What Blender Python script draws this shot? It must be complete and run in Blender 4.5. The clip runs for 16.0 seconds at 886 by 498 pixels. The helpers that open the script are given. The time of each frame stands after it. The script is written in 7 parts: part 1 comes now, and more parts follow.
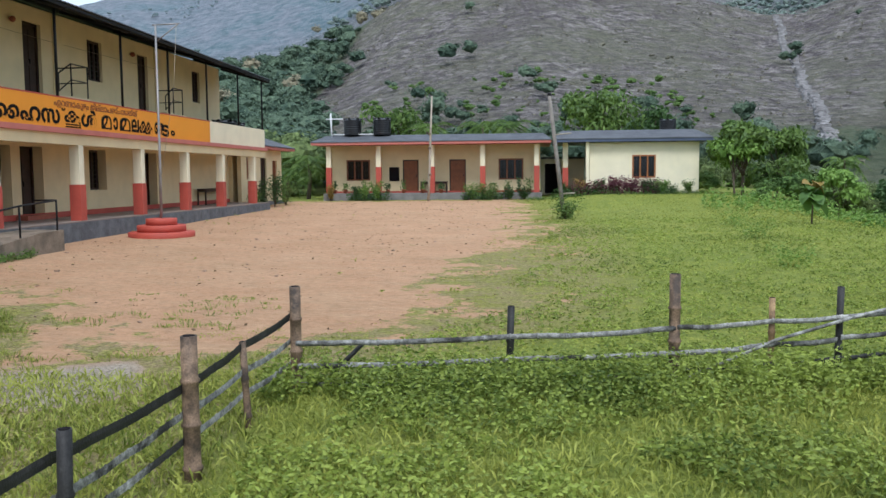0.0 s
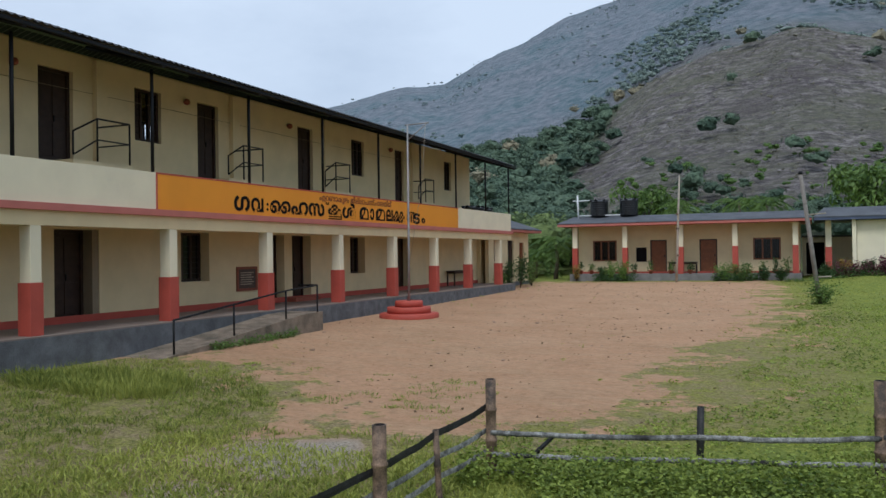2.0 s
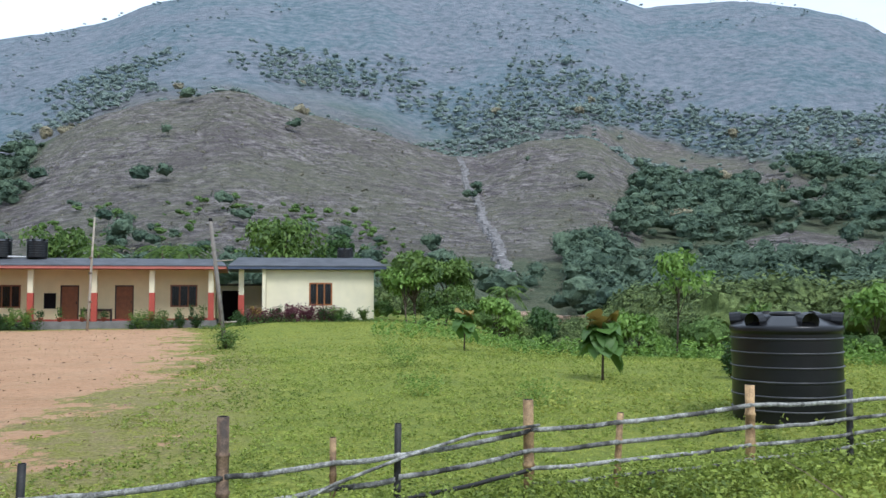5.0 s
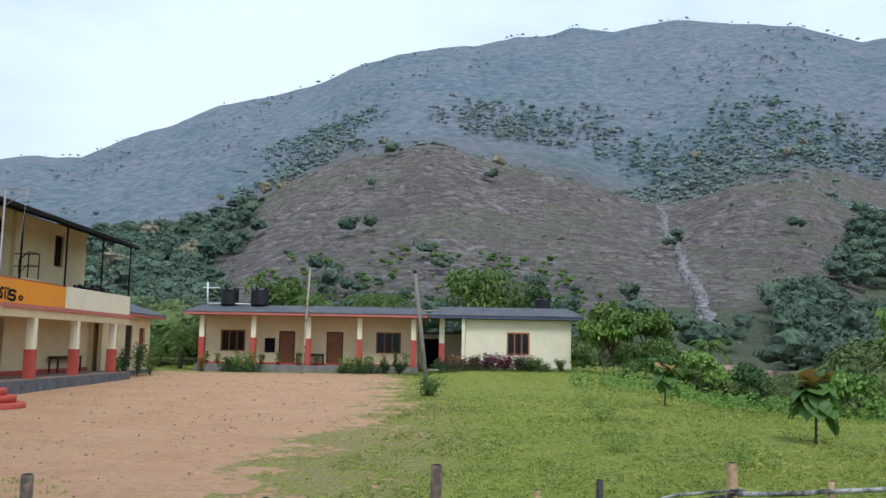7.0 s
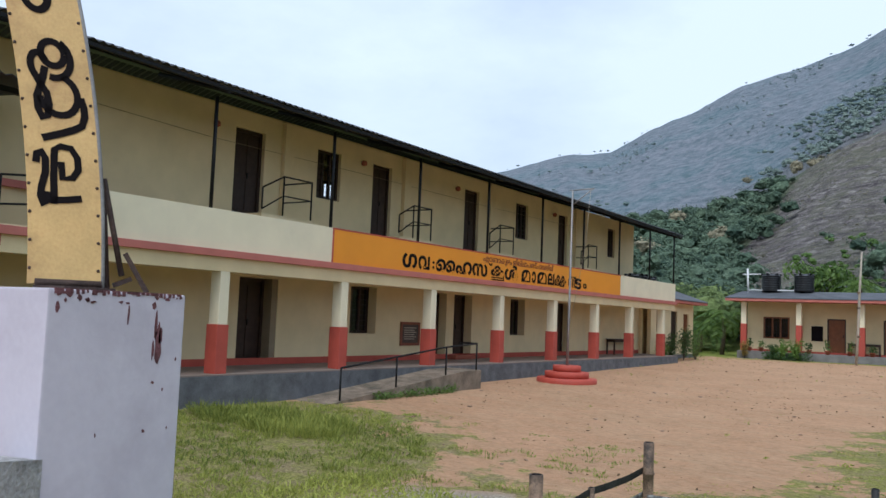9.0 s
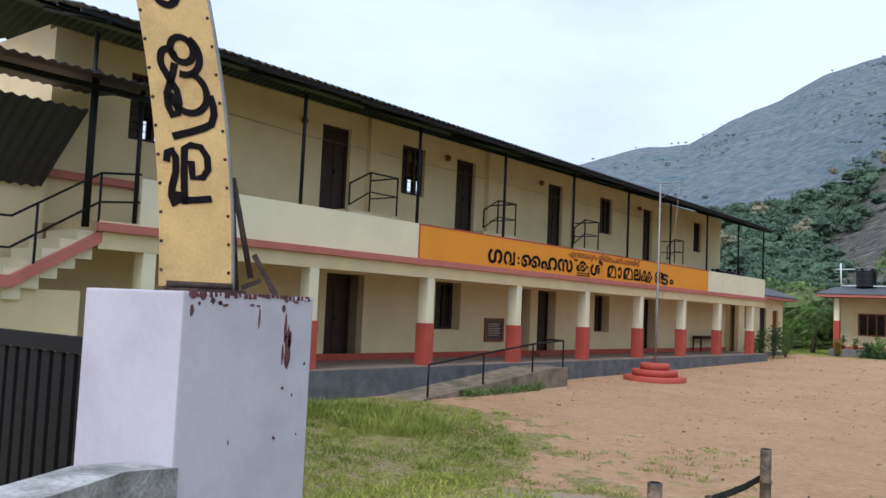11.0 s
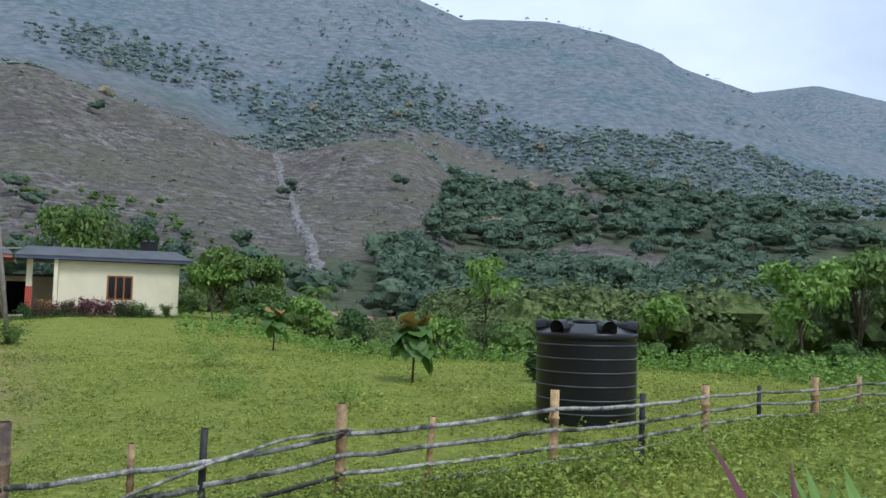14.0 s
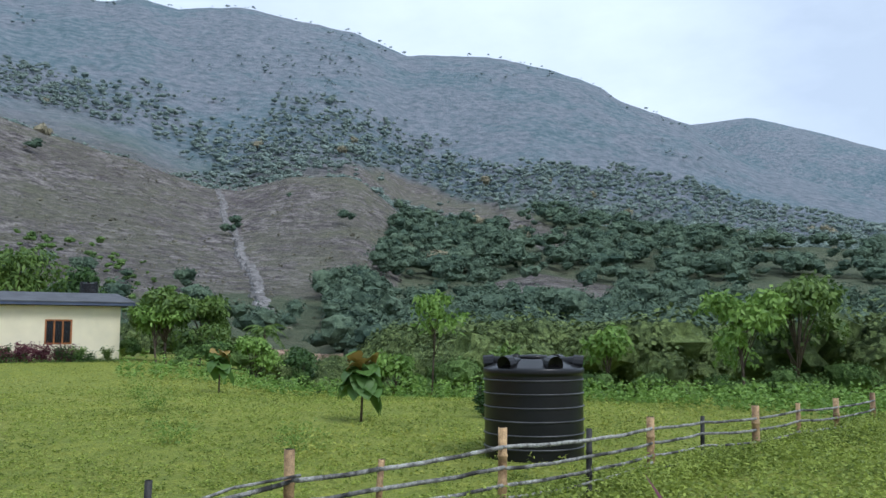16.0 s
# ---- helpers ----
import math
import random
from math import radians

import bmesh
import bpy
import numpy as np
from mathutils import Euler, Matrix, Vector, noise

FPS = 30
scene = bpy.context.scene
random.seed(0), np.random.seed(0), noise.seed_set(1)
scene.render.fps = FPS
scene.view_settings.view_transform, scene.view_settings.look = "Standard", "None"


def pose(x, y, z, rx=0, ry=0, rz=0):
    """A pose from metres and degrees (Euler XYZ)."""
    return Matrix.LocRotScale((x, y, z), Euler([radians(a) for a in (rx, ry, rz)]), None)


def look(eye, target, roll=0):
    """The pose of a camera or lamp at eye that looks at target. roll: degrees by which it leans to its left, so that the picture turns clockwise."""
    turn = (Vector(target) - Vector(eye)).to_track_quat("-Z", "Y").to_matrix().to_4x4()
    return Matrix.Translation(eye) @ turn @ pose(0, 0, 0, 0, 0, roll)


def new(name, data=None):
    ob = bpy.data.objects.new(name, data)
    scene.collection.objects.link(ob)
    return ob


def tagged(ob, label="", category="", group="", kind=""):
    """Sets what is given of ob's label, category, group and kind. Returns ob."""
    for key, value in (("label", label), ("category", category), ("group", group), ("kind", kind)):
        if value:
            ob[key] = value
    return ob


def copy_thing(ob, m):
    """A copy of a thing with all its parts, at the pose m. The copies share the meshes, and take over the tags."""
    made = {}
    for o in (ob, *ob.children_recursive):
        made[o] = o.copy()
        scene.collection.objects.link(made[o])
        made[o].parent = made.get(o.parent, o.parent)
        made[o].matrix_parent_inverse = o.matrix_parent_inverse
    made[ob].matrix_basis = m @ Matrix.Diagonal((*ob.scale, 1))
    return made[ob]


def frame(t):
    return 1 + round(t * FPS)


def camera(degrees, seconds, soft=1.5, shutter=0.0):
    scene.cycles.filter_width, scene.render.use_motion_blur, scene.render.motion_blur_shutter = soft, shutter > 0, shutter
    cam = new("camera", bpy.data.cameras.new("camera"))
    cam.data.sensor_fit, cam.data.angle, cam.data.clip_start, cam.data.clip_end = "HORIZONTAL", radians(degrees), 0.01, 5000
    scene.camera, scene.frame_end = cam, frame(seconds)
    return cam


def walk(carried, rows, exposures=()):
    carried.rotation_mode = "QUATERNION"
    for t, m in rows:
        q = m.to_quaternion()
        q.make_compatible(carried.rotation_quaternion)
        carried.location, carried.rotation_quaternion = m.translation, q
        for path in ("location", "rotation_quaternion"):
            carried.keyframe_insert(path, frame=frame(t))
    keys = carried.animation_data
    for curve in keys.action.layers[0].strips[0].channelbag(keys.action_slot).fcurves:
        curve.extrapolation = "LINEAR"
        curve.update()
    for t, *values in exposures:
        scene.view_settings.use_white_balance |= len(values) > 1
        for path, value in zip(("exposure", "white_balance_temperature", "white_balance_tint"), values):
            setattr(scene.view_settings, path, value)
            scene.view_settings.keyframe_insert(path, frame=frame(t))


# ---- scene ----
cam = camera(54.7, 16.0)


PATH = [
    (0, (-2.39, -4.06, 1.58), (-2.61, -2.08, 1.41), -0.5),
    (0.5, (-2.004, -4.129, 1.71), (-2.656, -2.243, 1.578), -0.5),
    (1, (-1.897, -4.471, 1.821), (-2.825, -2.70, 1.761), -1.1),
    (1.5, (-1.782, -4.649, 1.882), (-2.738, -2.892, 1.873), -1.2),
    (2, (-1.542, -4.502, 1.853), (-2.336, -2.667, 1.867), -0.8),
    (2.5, (-1.224, -4.184, 1.791), (-1.729, -2.249, 1.812), -0.7),
    (3, (-1.02, -3.9, 1.74), (-1.171, -1.906, 1.775), -0.4),
    (3.5, (-0.829, -3.475, 1.666), (-0.628, -1.486, 1.697), -0.2),
    (4, (-0.757, -3.357, 1.617), (-0.329, -1.403, 1.643), -0.0),
    (4.2, (-0.759, -3.354, 1.618), (-0.298, -1.408, 1.65), 0.0),
    (6.3, (-0.974, -3.589, 1.702), (-0.581, -1.646, 1.967), -0.1),
    (6.5, (-1.004, -3.642, 1.73), (-0.708, -1.682, 1.987), 0.3),
    (7, (-0.944, -3.943, 1.735), (-0.939, -1.957, 1.964), 1.0),
    (7.5, (-0.955, -4.381, 1.716), (-1.289, -2.421, 1.923), 1.7),
    (8, (-1.168, -4.488, 1.682), (-1.826, -2.609, 1.868), 1.8),
    (8.5, (-1.346, -4.664, 1.74), (-2.279, -2.902, 1.902), 2.0),
    (9, (-1.427, -4.836, 1.742), (-2.545, -3.186, 1.903), 2.3),
    (9.5, (-1.598, -4.93, 1.75), (-2.83, -3.361, 1.9), 2.3),
    (10, (-1.848, -4.876, 1.748), (-3.117, -3.336, 1.892), 2.5),
    (10.2, (-1.809, -4.863, 1.741), (-3.085, -3.329, 1.883), 2.5),
    (12.3, (-2.218, -4.589, 1.853), (-3.113, -2.805, 1.979), 3.2),
    (12.5, (-2.301, -4.214, 1.729), (-2.886, -2.306, 1.865), 3.5),
    (12.7, (-2.028, -4.283, 1.756), (-2.295, -2.306, 1.905), 3.9),
    (13, (-1.636, -3.829, 1.779), (-1.547, -1.839, 1.956), 2.8),
    (13.5, (-1.135, -3.299, 1.648), (-0.578, -1.384, 1.804), 2.2),
    (14, (-0.83, -3.222, 1.643), (0.038, -1.424, 1.769), 1.4),
    (14.5, (-0.817, -3.248, 1.639), (0.116, -1.481, 1.732), 1.0),
    (15, (-0.971, -3.301, 1.655), (-0.054, -1.526, 1.741), 0.4),
    (15.5, (-0.884, -3.223, 1.661), (0.078, -1.475, 1.789), 0.4),
    (16, (-0.855, -3.325, 1.726), (0.118, -1.59, 1.932), 0.0),
]
walk(cam, [(t, look(eye, target, roll)) for t, eye, target, roll in PATH],
     exposures=[(0, 0.38, 5750, 10), (0.5, 0.02, 5720, 10), (1, 0.0, 5700, 10), (1.5, -0.3, 5700, 10), (2, -0.25, 5700, 10), (2.5, -0.17, 5700, 10), (3, 0.3, 5700, 10), (3.5, 0.5, 5700, 10), (4.2, 0.68, 5700, 10), (6.3, -0.15, 5700, 10), (7, 0.15, 5700, 10), (7.5, 0.22, 5700, 10), (8.5, 0.05, 5700, 10), (10.2, 0.15, 5700, 10), (12.5, 0.2, 5700, 10), (13.5, 0.2, 5700, 10), (14.5, 0.02, 5700, 10), (15.2, 0.45, 5700, 10), (16, 0.15, 5700, 10)])


# ---------------------------------------------------------------- light
SUN_AZ, SUN_EL = 166.0, 54.0
world = bpy.data.worlds.new("sky")
scene.world = world
world.use_nodes = True
wn, wl = world.node_tree.nodes, world.node_tree.links
wn.clear()
w_out = wn.new("ShaderNodeOutputWorld")
w_bg = wn.new("ShaderNodeBackground")
w_sky = wn.new("ShaderNodeTexSky")
w_sky.sky_type = "NISHITA"
w_sky.sun_disc = False
w_sky.sun_elevation = radians(SUN_EL)
w_sky.sun_rotation = radians(SUN_AZ)
w_sky.dust_density = 3.0
w_co = wn.new("ShaderNodeTexCoord")
w_map = wn.new("ShaderNodeMapping")
w_map.inputs["Scale"].default_value = (1.0, 1.0, 2.2)
w_no = wn.new("ShaderNodeTexNoise")
w_no.inputs["Scale"].default_value = 1.7
w_no.inputs["Detail"].default_value = 7.0
w_no.inputs["Roughness"].default_value = 0.55
w_ra = wn.new("ShaderNodeValToRGB")
w_ra.color_ramp.elements[0].position, w_ra.color_ramp.elements[1].position = 0.36, 0.62
w_ra.color_ramp.elements[0].color, w_ra.color_ramp.elements[1].color = (0.62, 0.62, 0.62, 1), (1, 1, 1, 1)
w_mix = wn.new("ShaderNodeMixRGB")
w_mix.inputs[2].default_value = (8.3, 9.1, 9.9, 1)
w_bg.inputs["Strength"].default_value = 0.1
wl.new(w_co.outputs["Generated"], w_map.inputs["Vector"])
wl.new(w_map.outputs["Vector"], w_no.inputs["Vector"])
wl.new(w_no.outputs["Fac"], w_ra.inputs["Fac"])
wl.new(w_ra.outputs["Color"], w_mix.inputs[0])
wl.new(w_sky.outputs["Color"], w_mix.inputs[1])
wl.new(w_mix.outputs["Color"], w_bg.inputs["Color"])
wl.new(w_bg.outputs["Background"], w_out.inputs["Surface"])

sun_data = bpy.data.lights.new("sun", "SUN")
sun_data.energy, sun_data.angle, sun_data.color = 1.9, radians(18), (1.0, 0.96, 0.90)
sun = new("sun", sun_data)
_a, _e = radians(SUN_AZ), radians(SUN_EL)
sun.matrix_world = look((math.sin(_a) * math.cos(_e) * 60, math.cos(_a) * math.cos(_e) * 60, math.sin(_e) * 60), (0, 0, 0))


# ---------------------------------------------------------------- materials
def mat(name, col, rough=0.8, var=0.12, scale=3.0, bump=0.15, metal=0.0, stain=None, stain_scale=0.6, stain_amt=0.35, rand=0.0, fine=60.0, spec=0.4, edge=(0.5, 0.72)):
    """A worn surface: broad stains, fine grain and relief over one base colour."""
    m = bpy.data.materials.new(name)
    m.use_nodes = True
    n, l = m.node_tree.nodes, m.node_tree.links
    b = n["Principled BSDF"]
    b.inputs["Roughness"].default_value = rough
    b.inputs["Metallic"].default_value = metal
    b.inputs["Specular IOR Level"].default_value = spec
    co = n.new("ShaderNodeTexCoord")
    a = n.new("ShaderNodeTexNoise")
    a.inputs["Scale"].default_value, a.inputs["Detail"].default_value = scale, 6.0
    f = n.new("ShaderNodeTexNoise")
    f.inputs["Scale"].default_value, f.inputs["Detail"].default_value = fine, 3.0
    s = n.new("ShaderNodeTexNoise")
    s.inputs["Scale"].default_value, s.inputs["Detail"].default_value, s.inputs["Roughness"].default_value = stain_scale, 8.0, 0.65
    for t in (a, f, s):
        l.new(co.outputs["Object"], t.inputs["Vector"])
    lo, hi = [max(0.0, c * (1 - var)) for c in col], [min(1.0, c * (1 + var)) for c in col]
    r = n.new("ShaderNodeValToRGB")
    r.color_ramp.elements[0].position, r.color_ramp.elements[1].position = 0.3, 0.7
    r.color_ramp.elements[0].color, r.color_ramp.elements[1].color = (*lo, 1), (*hi, 1)
    l.new(a.outputs["Fac"], r.inputs["Fac"])
    out = r.outputs["Color"]
    g = n.new("ShaderNodeMixRGB")
    g.blend_type = "OVERLAY"
    g.inputs[0].default_value = min(1.0, var * 1.6)
    l.new(out, g.inputs[1])
    l.new(f.outputs["Fac"], g.inputs[2])
    out = g.outputs["Color"]
    sr = n.new("ShaderNodeValToRGB")
    sr.color_ramp.elements[0].position, sr.color_ramp.elements[1].position = edge
    sr.color_ramp.elements[0].color, sr.color_ramp.elements[1].color = (0, 0, 0, 1), (stain_amt,) * 3 + (1,)
    l.new(s.outputs["Fac"], sr.inputs["Fac"])
    mx = n.new("ShaderNodeMixRGB")
    l.new(sr.outputs["Color"], mx.inputs[0])
    l.new(out, mx.inputs[1])
    mx.inputs[2].default_value = (*(stain or [c * 0.6 for c in col]), 1)
    out = mx.outputs["Color"]
    if rand:
        oi = n.new("ShaderNodeObjectInfo")
        hs = n.new("ShaderNodeHueSaturation")
        mr = n.new("ShaderNodeMapRange")
        mr.inputs["To Min"].default_value, mr.inputs["To Max"].default_value = 1 - rand, 1 + rand
        l.new(oi.outputs["Random"], mr.inputs["Value"])
        l.new(mr.outputs["Result"], hs.inputs["Value"])
        l.new(out, hs.inputs["Color"])
        out = hs.outputs["Color"]
    l.new(out, b.inputs["Base Color"])
    if bump:
        bp = n.new("ShaderNodeBump")
        bp.inputs["Strength"].default_value, bp.inputs["Distance"].default_value = bump, 0.02
        l.new(f.outputs["Fac"], bp.inputs["Height"])
        l.new(bp.outputs["Normal"], b.inputs["Normal"])
    return m


def leaf_mat(name, lo, hi, rough=0.55, trans=0.25):
    """Foliage whose pieces differ one from the next."""
    m = bpy.data.materials.new(name)
    m.use_nodes = True
    n, l = m.node_tree.nodes, m.node_tree.links
    b = n["Principled BSDF"]
    b.inputs["Roughness"].default_value = rough
    b.inputs["Specular IOR Level"].default_value = 0.3
    g = n.new("ShaderNodeNewGeometry")
    co = n.new("ShaderNodeTexCoord")
    t = n.new("ShaderNodeTexNoise")
    t.inputs["Scale"].default_value, t.inputs["Detail"].default_value = 0.35, 3.0
    l.new(co.outputs["Object"], t.inputs["Vector"])
    ad = n.new("ShaderNodeMath")
    ad.operation = "ADD"
    mu = n.new("ShaderNodeMath")
    mu.operation = "MULTIPLY"
    mu.inputs[1].default_value = 0.55
    l.new(g.outputs["Random Per Island"], mu.inputs[0])
    l.new(mu.outputs[0], ad.inputs[0])
    l.new(t.outputs["Fac"], ad.inputs[1])
    r = n.new("ShaderNodeValToRGB")
    r.color_ramp.elements[0].position, r.color_ramp.elements[1].position = 0.35, 1.05
    r.color_ramp.elements[0].color, r.color_ramp.elements[1].color = (*lo, 1), (*hi, 1)
    l.new(ad.outputs[0], r.inputs["Fac"])
    l.new(r.outputs["Color"], b.inputs["Base Color"])
    tr = n.new("ShaderNodeBsdfTranslucent")
    l.new(r.outputs["Color"], tr.inputs["Color"])
    ms = n.new("ShaderNodeMixShader")
    ms.inputs[0].default_value = trans
    l.new(b.outputs[0], ms.inputs[1])
    l.new(tr.outputs[0], ms.inputs[2])
    l.new(ms.outputs[0], n["Material Output"].inputs["Surface"])
    return m


CREAM = mat("cream_paint", (0.70, 0.575, 0.34), 0.75, 0.06, 1.5, 0.1, stain=(0.50, 0.44, 0.28), stain_amt=0.3)
CREAM_PALE = mat("pale_cream_paint", (0.77, 0.70, 0.50), 0.7, 0.05, 1.5, 0.1, stain=(0.55, 0.52, 0.4), stain_amt=0.25)
RED = mat("red_paint", (0.42, 0.075, 0.05), 0.6, 0.1, 2.5, 0.1, stain=(0.25, 0.06, 0.045))
PINK = mat("pink_red_paint", (0.46, 0.15, 0.12), 0.65, 0.1, 2.0, 0.1, stain=(0.3, 0.12, 0.1))
ORANGE = mat("orange_sign_paint", (0.78, 0.30, 0.02), 0.5, 0.05, 1.0, 0.05, stain=(0.66, 0.26, 0.03), stain_amt=0.3)
BLACK_PAINT = mat("black_sign_paint", (0.009, 0.007, 0.008), 0.8, 0.1, 5, 0.0, spec=0.1)
BROWN_PAINT = mat("brown_sign_paint", (0.20, 0.05, 0.02), 0.5, 0.1, 5, 0.0)
BLACK_METAL = mat("black_painted_steel", (0.007, 0.0075, 0.009), 0.55, 0.2, 8, 0.1, spec=0.25)
ROOF_METAL = mat("dark_corrugated_sheet", (0.035, 0.037, 0.042), 0.45, 0.2, 2.0, 0.1, metal=0.4, stain=(0.06, 0.045, 0.04))
ROOF_GREY = mat("weathered_grey_roof", (0.085, 0.09, 0.10), 0.8, 0.25, 1.5, 0.3, stain=(0.04, 0.042, 0.05), stain_amt=0.6)
BLUE_FASCIA = mat("blue_grey_fascia", (0.07, 0.09, 0.15), 0.6, 0.15, 2, 0.1)
CONCRETE = mat("rough_concrete", (0.20, 0.19, 0.18), 0.9, 0.2, 2.0, 0.6, stain=(0.07, 0.075, 0.065), stain_amt=0.7)
ROUGH_WALL = mat("lichened_cement", (0.36, 0.35, 0.34), 0.95, 0.3, 5.0, 0.9, stain=(0.10, 0.105, 0.095), stain_scale=3.0, stain_amt=0.8, fine=35.0)
MOSSY = mat("mossy_cement", (0.21, 0.165, 0.12), 0.95, 0.35, 3.0, 0.8, stain=(0.04, 0.04, 0.025), stain_scale=1.2, stain_amt=0.9)
PLINTH_GREY = mat("blue_grey_plinth", (0.125, 0.128, 0.135), 0.9, 0.3, 3.0, 0.9, stain=(0.05, 0.055, 0.06), stain_amt=0.6)
FLOOR_CEMENT = mat("cement_floor", (0.22, 0.17, 0.14), 0.7, 0.12, 1.0, 0.1, stain=(0.14, 0.11, 0.09))
DOOR_DARK = mat("dark_stained_wood", (0.035, 0.018, 0.012), 0.5, 0.3, 6.0, 0.2)
DOOR_BROWN = mat("brown_varnished_wood", (0.19, 0.065, 0.022), 0.5, 0.2, 4.0, 0.15)
WIN_WOOD = mat("orange_brown_wood", (0.30, 0.11, 0.03), 0.5, 0.2, 4.0, 0.15)
REVEAL = mat("grey_olive_paint", (0.25, 0.20, 0.13), 0.7, 0.1, 2.0, 0.1)
GLASS_DARK = mat("dark_window_pane", (0.012, 0.012, 0.014), 0.12, 0.1, 3, 0.0, spec=0.6)
PALE_PILLAR = mat("lilac_white_wash", (0.55, 0.52, 0.58), 0.85, 0.05, 2.0, 0.06, stain=(0.40, 0.36, 0.42), stain_scale=1.8, stain_amt=0.5, fine=25.0)
FLAKED = mat("flaked_brown_patch", (0.13, 0.055, 0.06), 0.9, 0.4, 9.0, 0.4)
TANK_BLACK = mat("black_polyethylene", (0.007, 0.007, 0.008), 0.32, 0.15, 3.0, 0.02, stain=(0.035, 0.035, 0.035), stain_amt=0.3)
RIB_DUSTY = mat("dusty_black_rib", (0.045, 0.046, 0.05), 0.42, 0.3, 4.0, 0.0, stain=(0.13, 0.13, 0.135), stain_scale=1.4, stain_amt=0.7)
WHITE_PIPE = mat("white_pvc", (0.7, 0.7, 0.7), 0.5, 0.06, 4, 0.0)
BAMBOO_GREY = mat("weathered_grey_bamboo", (0.27, 0.265, 0.245), 0.75, 0.55, 14.0, 0.7, stain=(0.022, 0.02, 0.018), stain_scale=1.9, stain_amt=0.95, rand=0.15, edge=(0.48, 0.60))
BAMBOO_BROWN = mat("brown_bamboo", (0.19, 0.125, 0.08), 0.65, 0.5, 9.0, 0.3, stain=(0.035, 0.026, 0.02), stain_scale=3.0, stain_amt=0.9, rand=0.2, edge=(0.47, 0.6))
BAMBOO_GOLD = mat("yellow_bamboo", (0.36, 0.235, 0.115), 0.6, 0.4, 9.0, 0.3, stain=(0.10, 0.05, 0.022), stain_scale=4.0, stain_amt=0.85, rand=0.2, edge=(0.48, 0.62))
BAMBOO_BLACK = mat("blackened_bamboo", (0.02, 0.019, 0.018), 0.6, 0.4, 6.0, 0.3, stain=(0.09, 0.085, 0.08), stain_scale=3.0, stain_amt=0.4)
POLE_GREY = mat("galvanised_pole", (0.28, 0.27, 0.26), 0.5, 0.2, 4, 0.1, metal=0.5, stain=(0.2, 0.1, 0.05))
POLE_WOOD = mat("bleached_pole", (0.38, 0.33, 0.26), 0.8, 0.2, 4, 0.2)
BARK = mat("bark", (0.10, 0.075, 0.055), 0.9, 0.3, 5, 0.8)
TERRACOTTA = mat("terracotta", (0.30, 0.085, 0.05), 0.8, 0.15, 5, 0.2)
LEAF_DARK = leaf_mat("dark_foliage", (0.02, 0.05, 0.018), (0.075, 0.14, 0.042))
LEAF_MID = leaf_mat("mid_foliage", (0.036, 0.078, 0.02), (0.16, 0.245, 0.055))
LEAF_LIGHT = leaf_mat("light_foliage", (0.075, 0.16, 0.025), (0.23, 0.36, 0.075))
LEAF_RED = leaf_mat("reddish_foliage", (0.16, 0.13, 0.03), (0.4, 0.27, 0.08))
TEAK_LEAF = leaf_mat("teak_leaves", (0.05, 0.12, 0.025), (0.17, 0.29, 0.07), 0.5, 0.35)
LEAF_PURPLE = leaf_mat("purple_foliage", (0.06, 0.02, 0.03), (0.18, 0.06, 0.08))


def wood_mat(name, lo, hi, grain, depth):
    """Massed foliage: tone differs from crown to crown, with leafy speckle and relief."""
    m = leaf_mat(name, lo, hi, 0.85, 0.08)
    n, l = m.node_tree.nodes, m.node_tree.links
    b = n["Principled BSDF"]
    b.inputs["Specular IOR Level"].default_value = 0.15
    co = n.new("ShaderNodeTexCoord")
    t = n.new("ShaderNodeTexNoise")
    t.inputs["Scale"].default_value, t.inputs["Detail"].default_value, t.inputs["Roughness"].default_value = grain, 7.0, 0.75
    l.new(co.outputs["Object"], t.inputs["Vector"])
    r = n.new("ShaderNodeValToRGB")
    r.color_ramp.elements[0].position, r.color_ramp.elements[1].position = 0.36, 0.64
    r.color_ramp.elements[0].color, r.color_ramp.elements[1].color = (0.5, 0.53, 0.52, 1), (1.4, 1.37, 1.3, 1)
    l.new(t.outputs["Fac"], r.inputs["Fac"])
    mx = n.new("ShaderNodeMixRGB")
    mx.blend_type = "MULTIPLY"
    mx.inputs[0].default_value = 1.0
    base = b.inputs["Base Color"].links[0].from_socket
    l.new(base, mx.inputs[1])
    l.new(r.outputs["Color"], mx.inputs[2])
    l.new(mx.outputs["Color"], b.inputs["Base Color"])
    bp = n.new("ShaderNodeBump")
    bp.inputs["Strength"].default_value, bp.inputs["Distance"].default_value = 0.9, depth
    l.new(t.outputs["Fac"], bp.inputs["Height"])
    l.new(bp.outputs["Normal"], b.inputs["Normal"])
    return m


WOOD_NEAR = wood_mat("near_wood", (0.05, 0.08, 0.036), (0.21, 0.275, 0.10), 2.6, 0.4)
WOOD_LIGHT = wood_mat("bright_bushes", (0.05, 0.105, 0.03), (0.16, 0.25, 0.075), 2.2, 0.3)
# leaf colours turn bluer, then paler, up the hill: haze mixed into them
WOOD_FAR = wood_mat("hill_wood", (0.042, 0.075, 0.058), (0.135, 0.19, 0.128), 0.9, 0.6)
WOOD_HIGH_HAZED = wood_mat("hazed_upland_wood", (0.13, 0.185, 0.182), (0.245, 0.30, 0.265), 0.6, 0.5)
WOOD_RIDGE_HAZED = wood_mat("hazed_ridge_wood", (0.20, 0.26, 0.28), (0.27, 0.325, 0.33), 0.5, 0.4)
WOOD_SCRUB = wood_mat("dry_scrub", (0.14, 0.135, 0.105), (0.26, 0.245, 0.18), 1.2, 0.3)
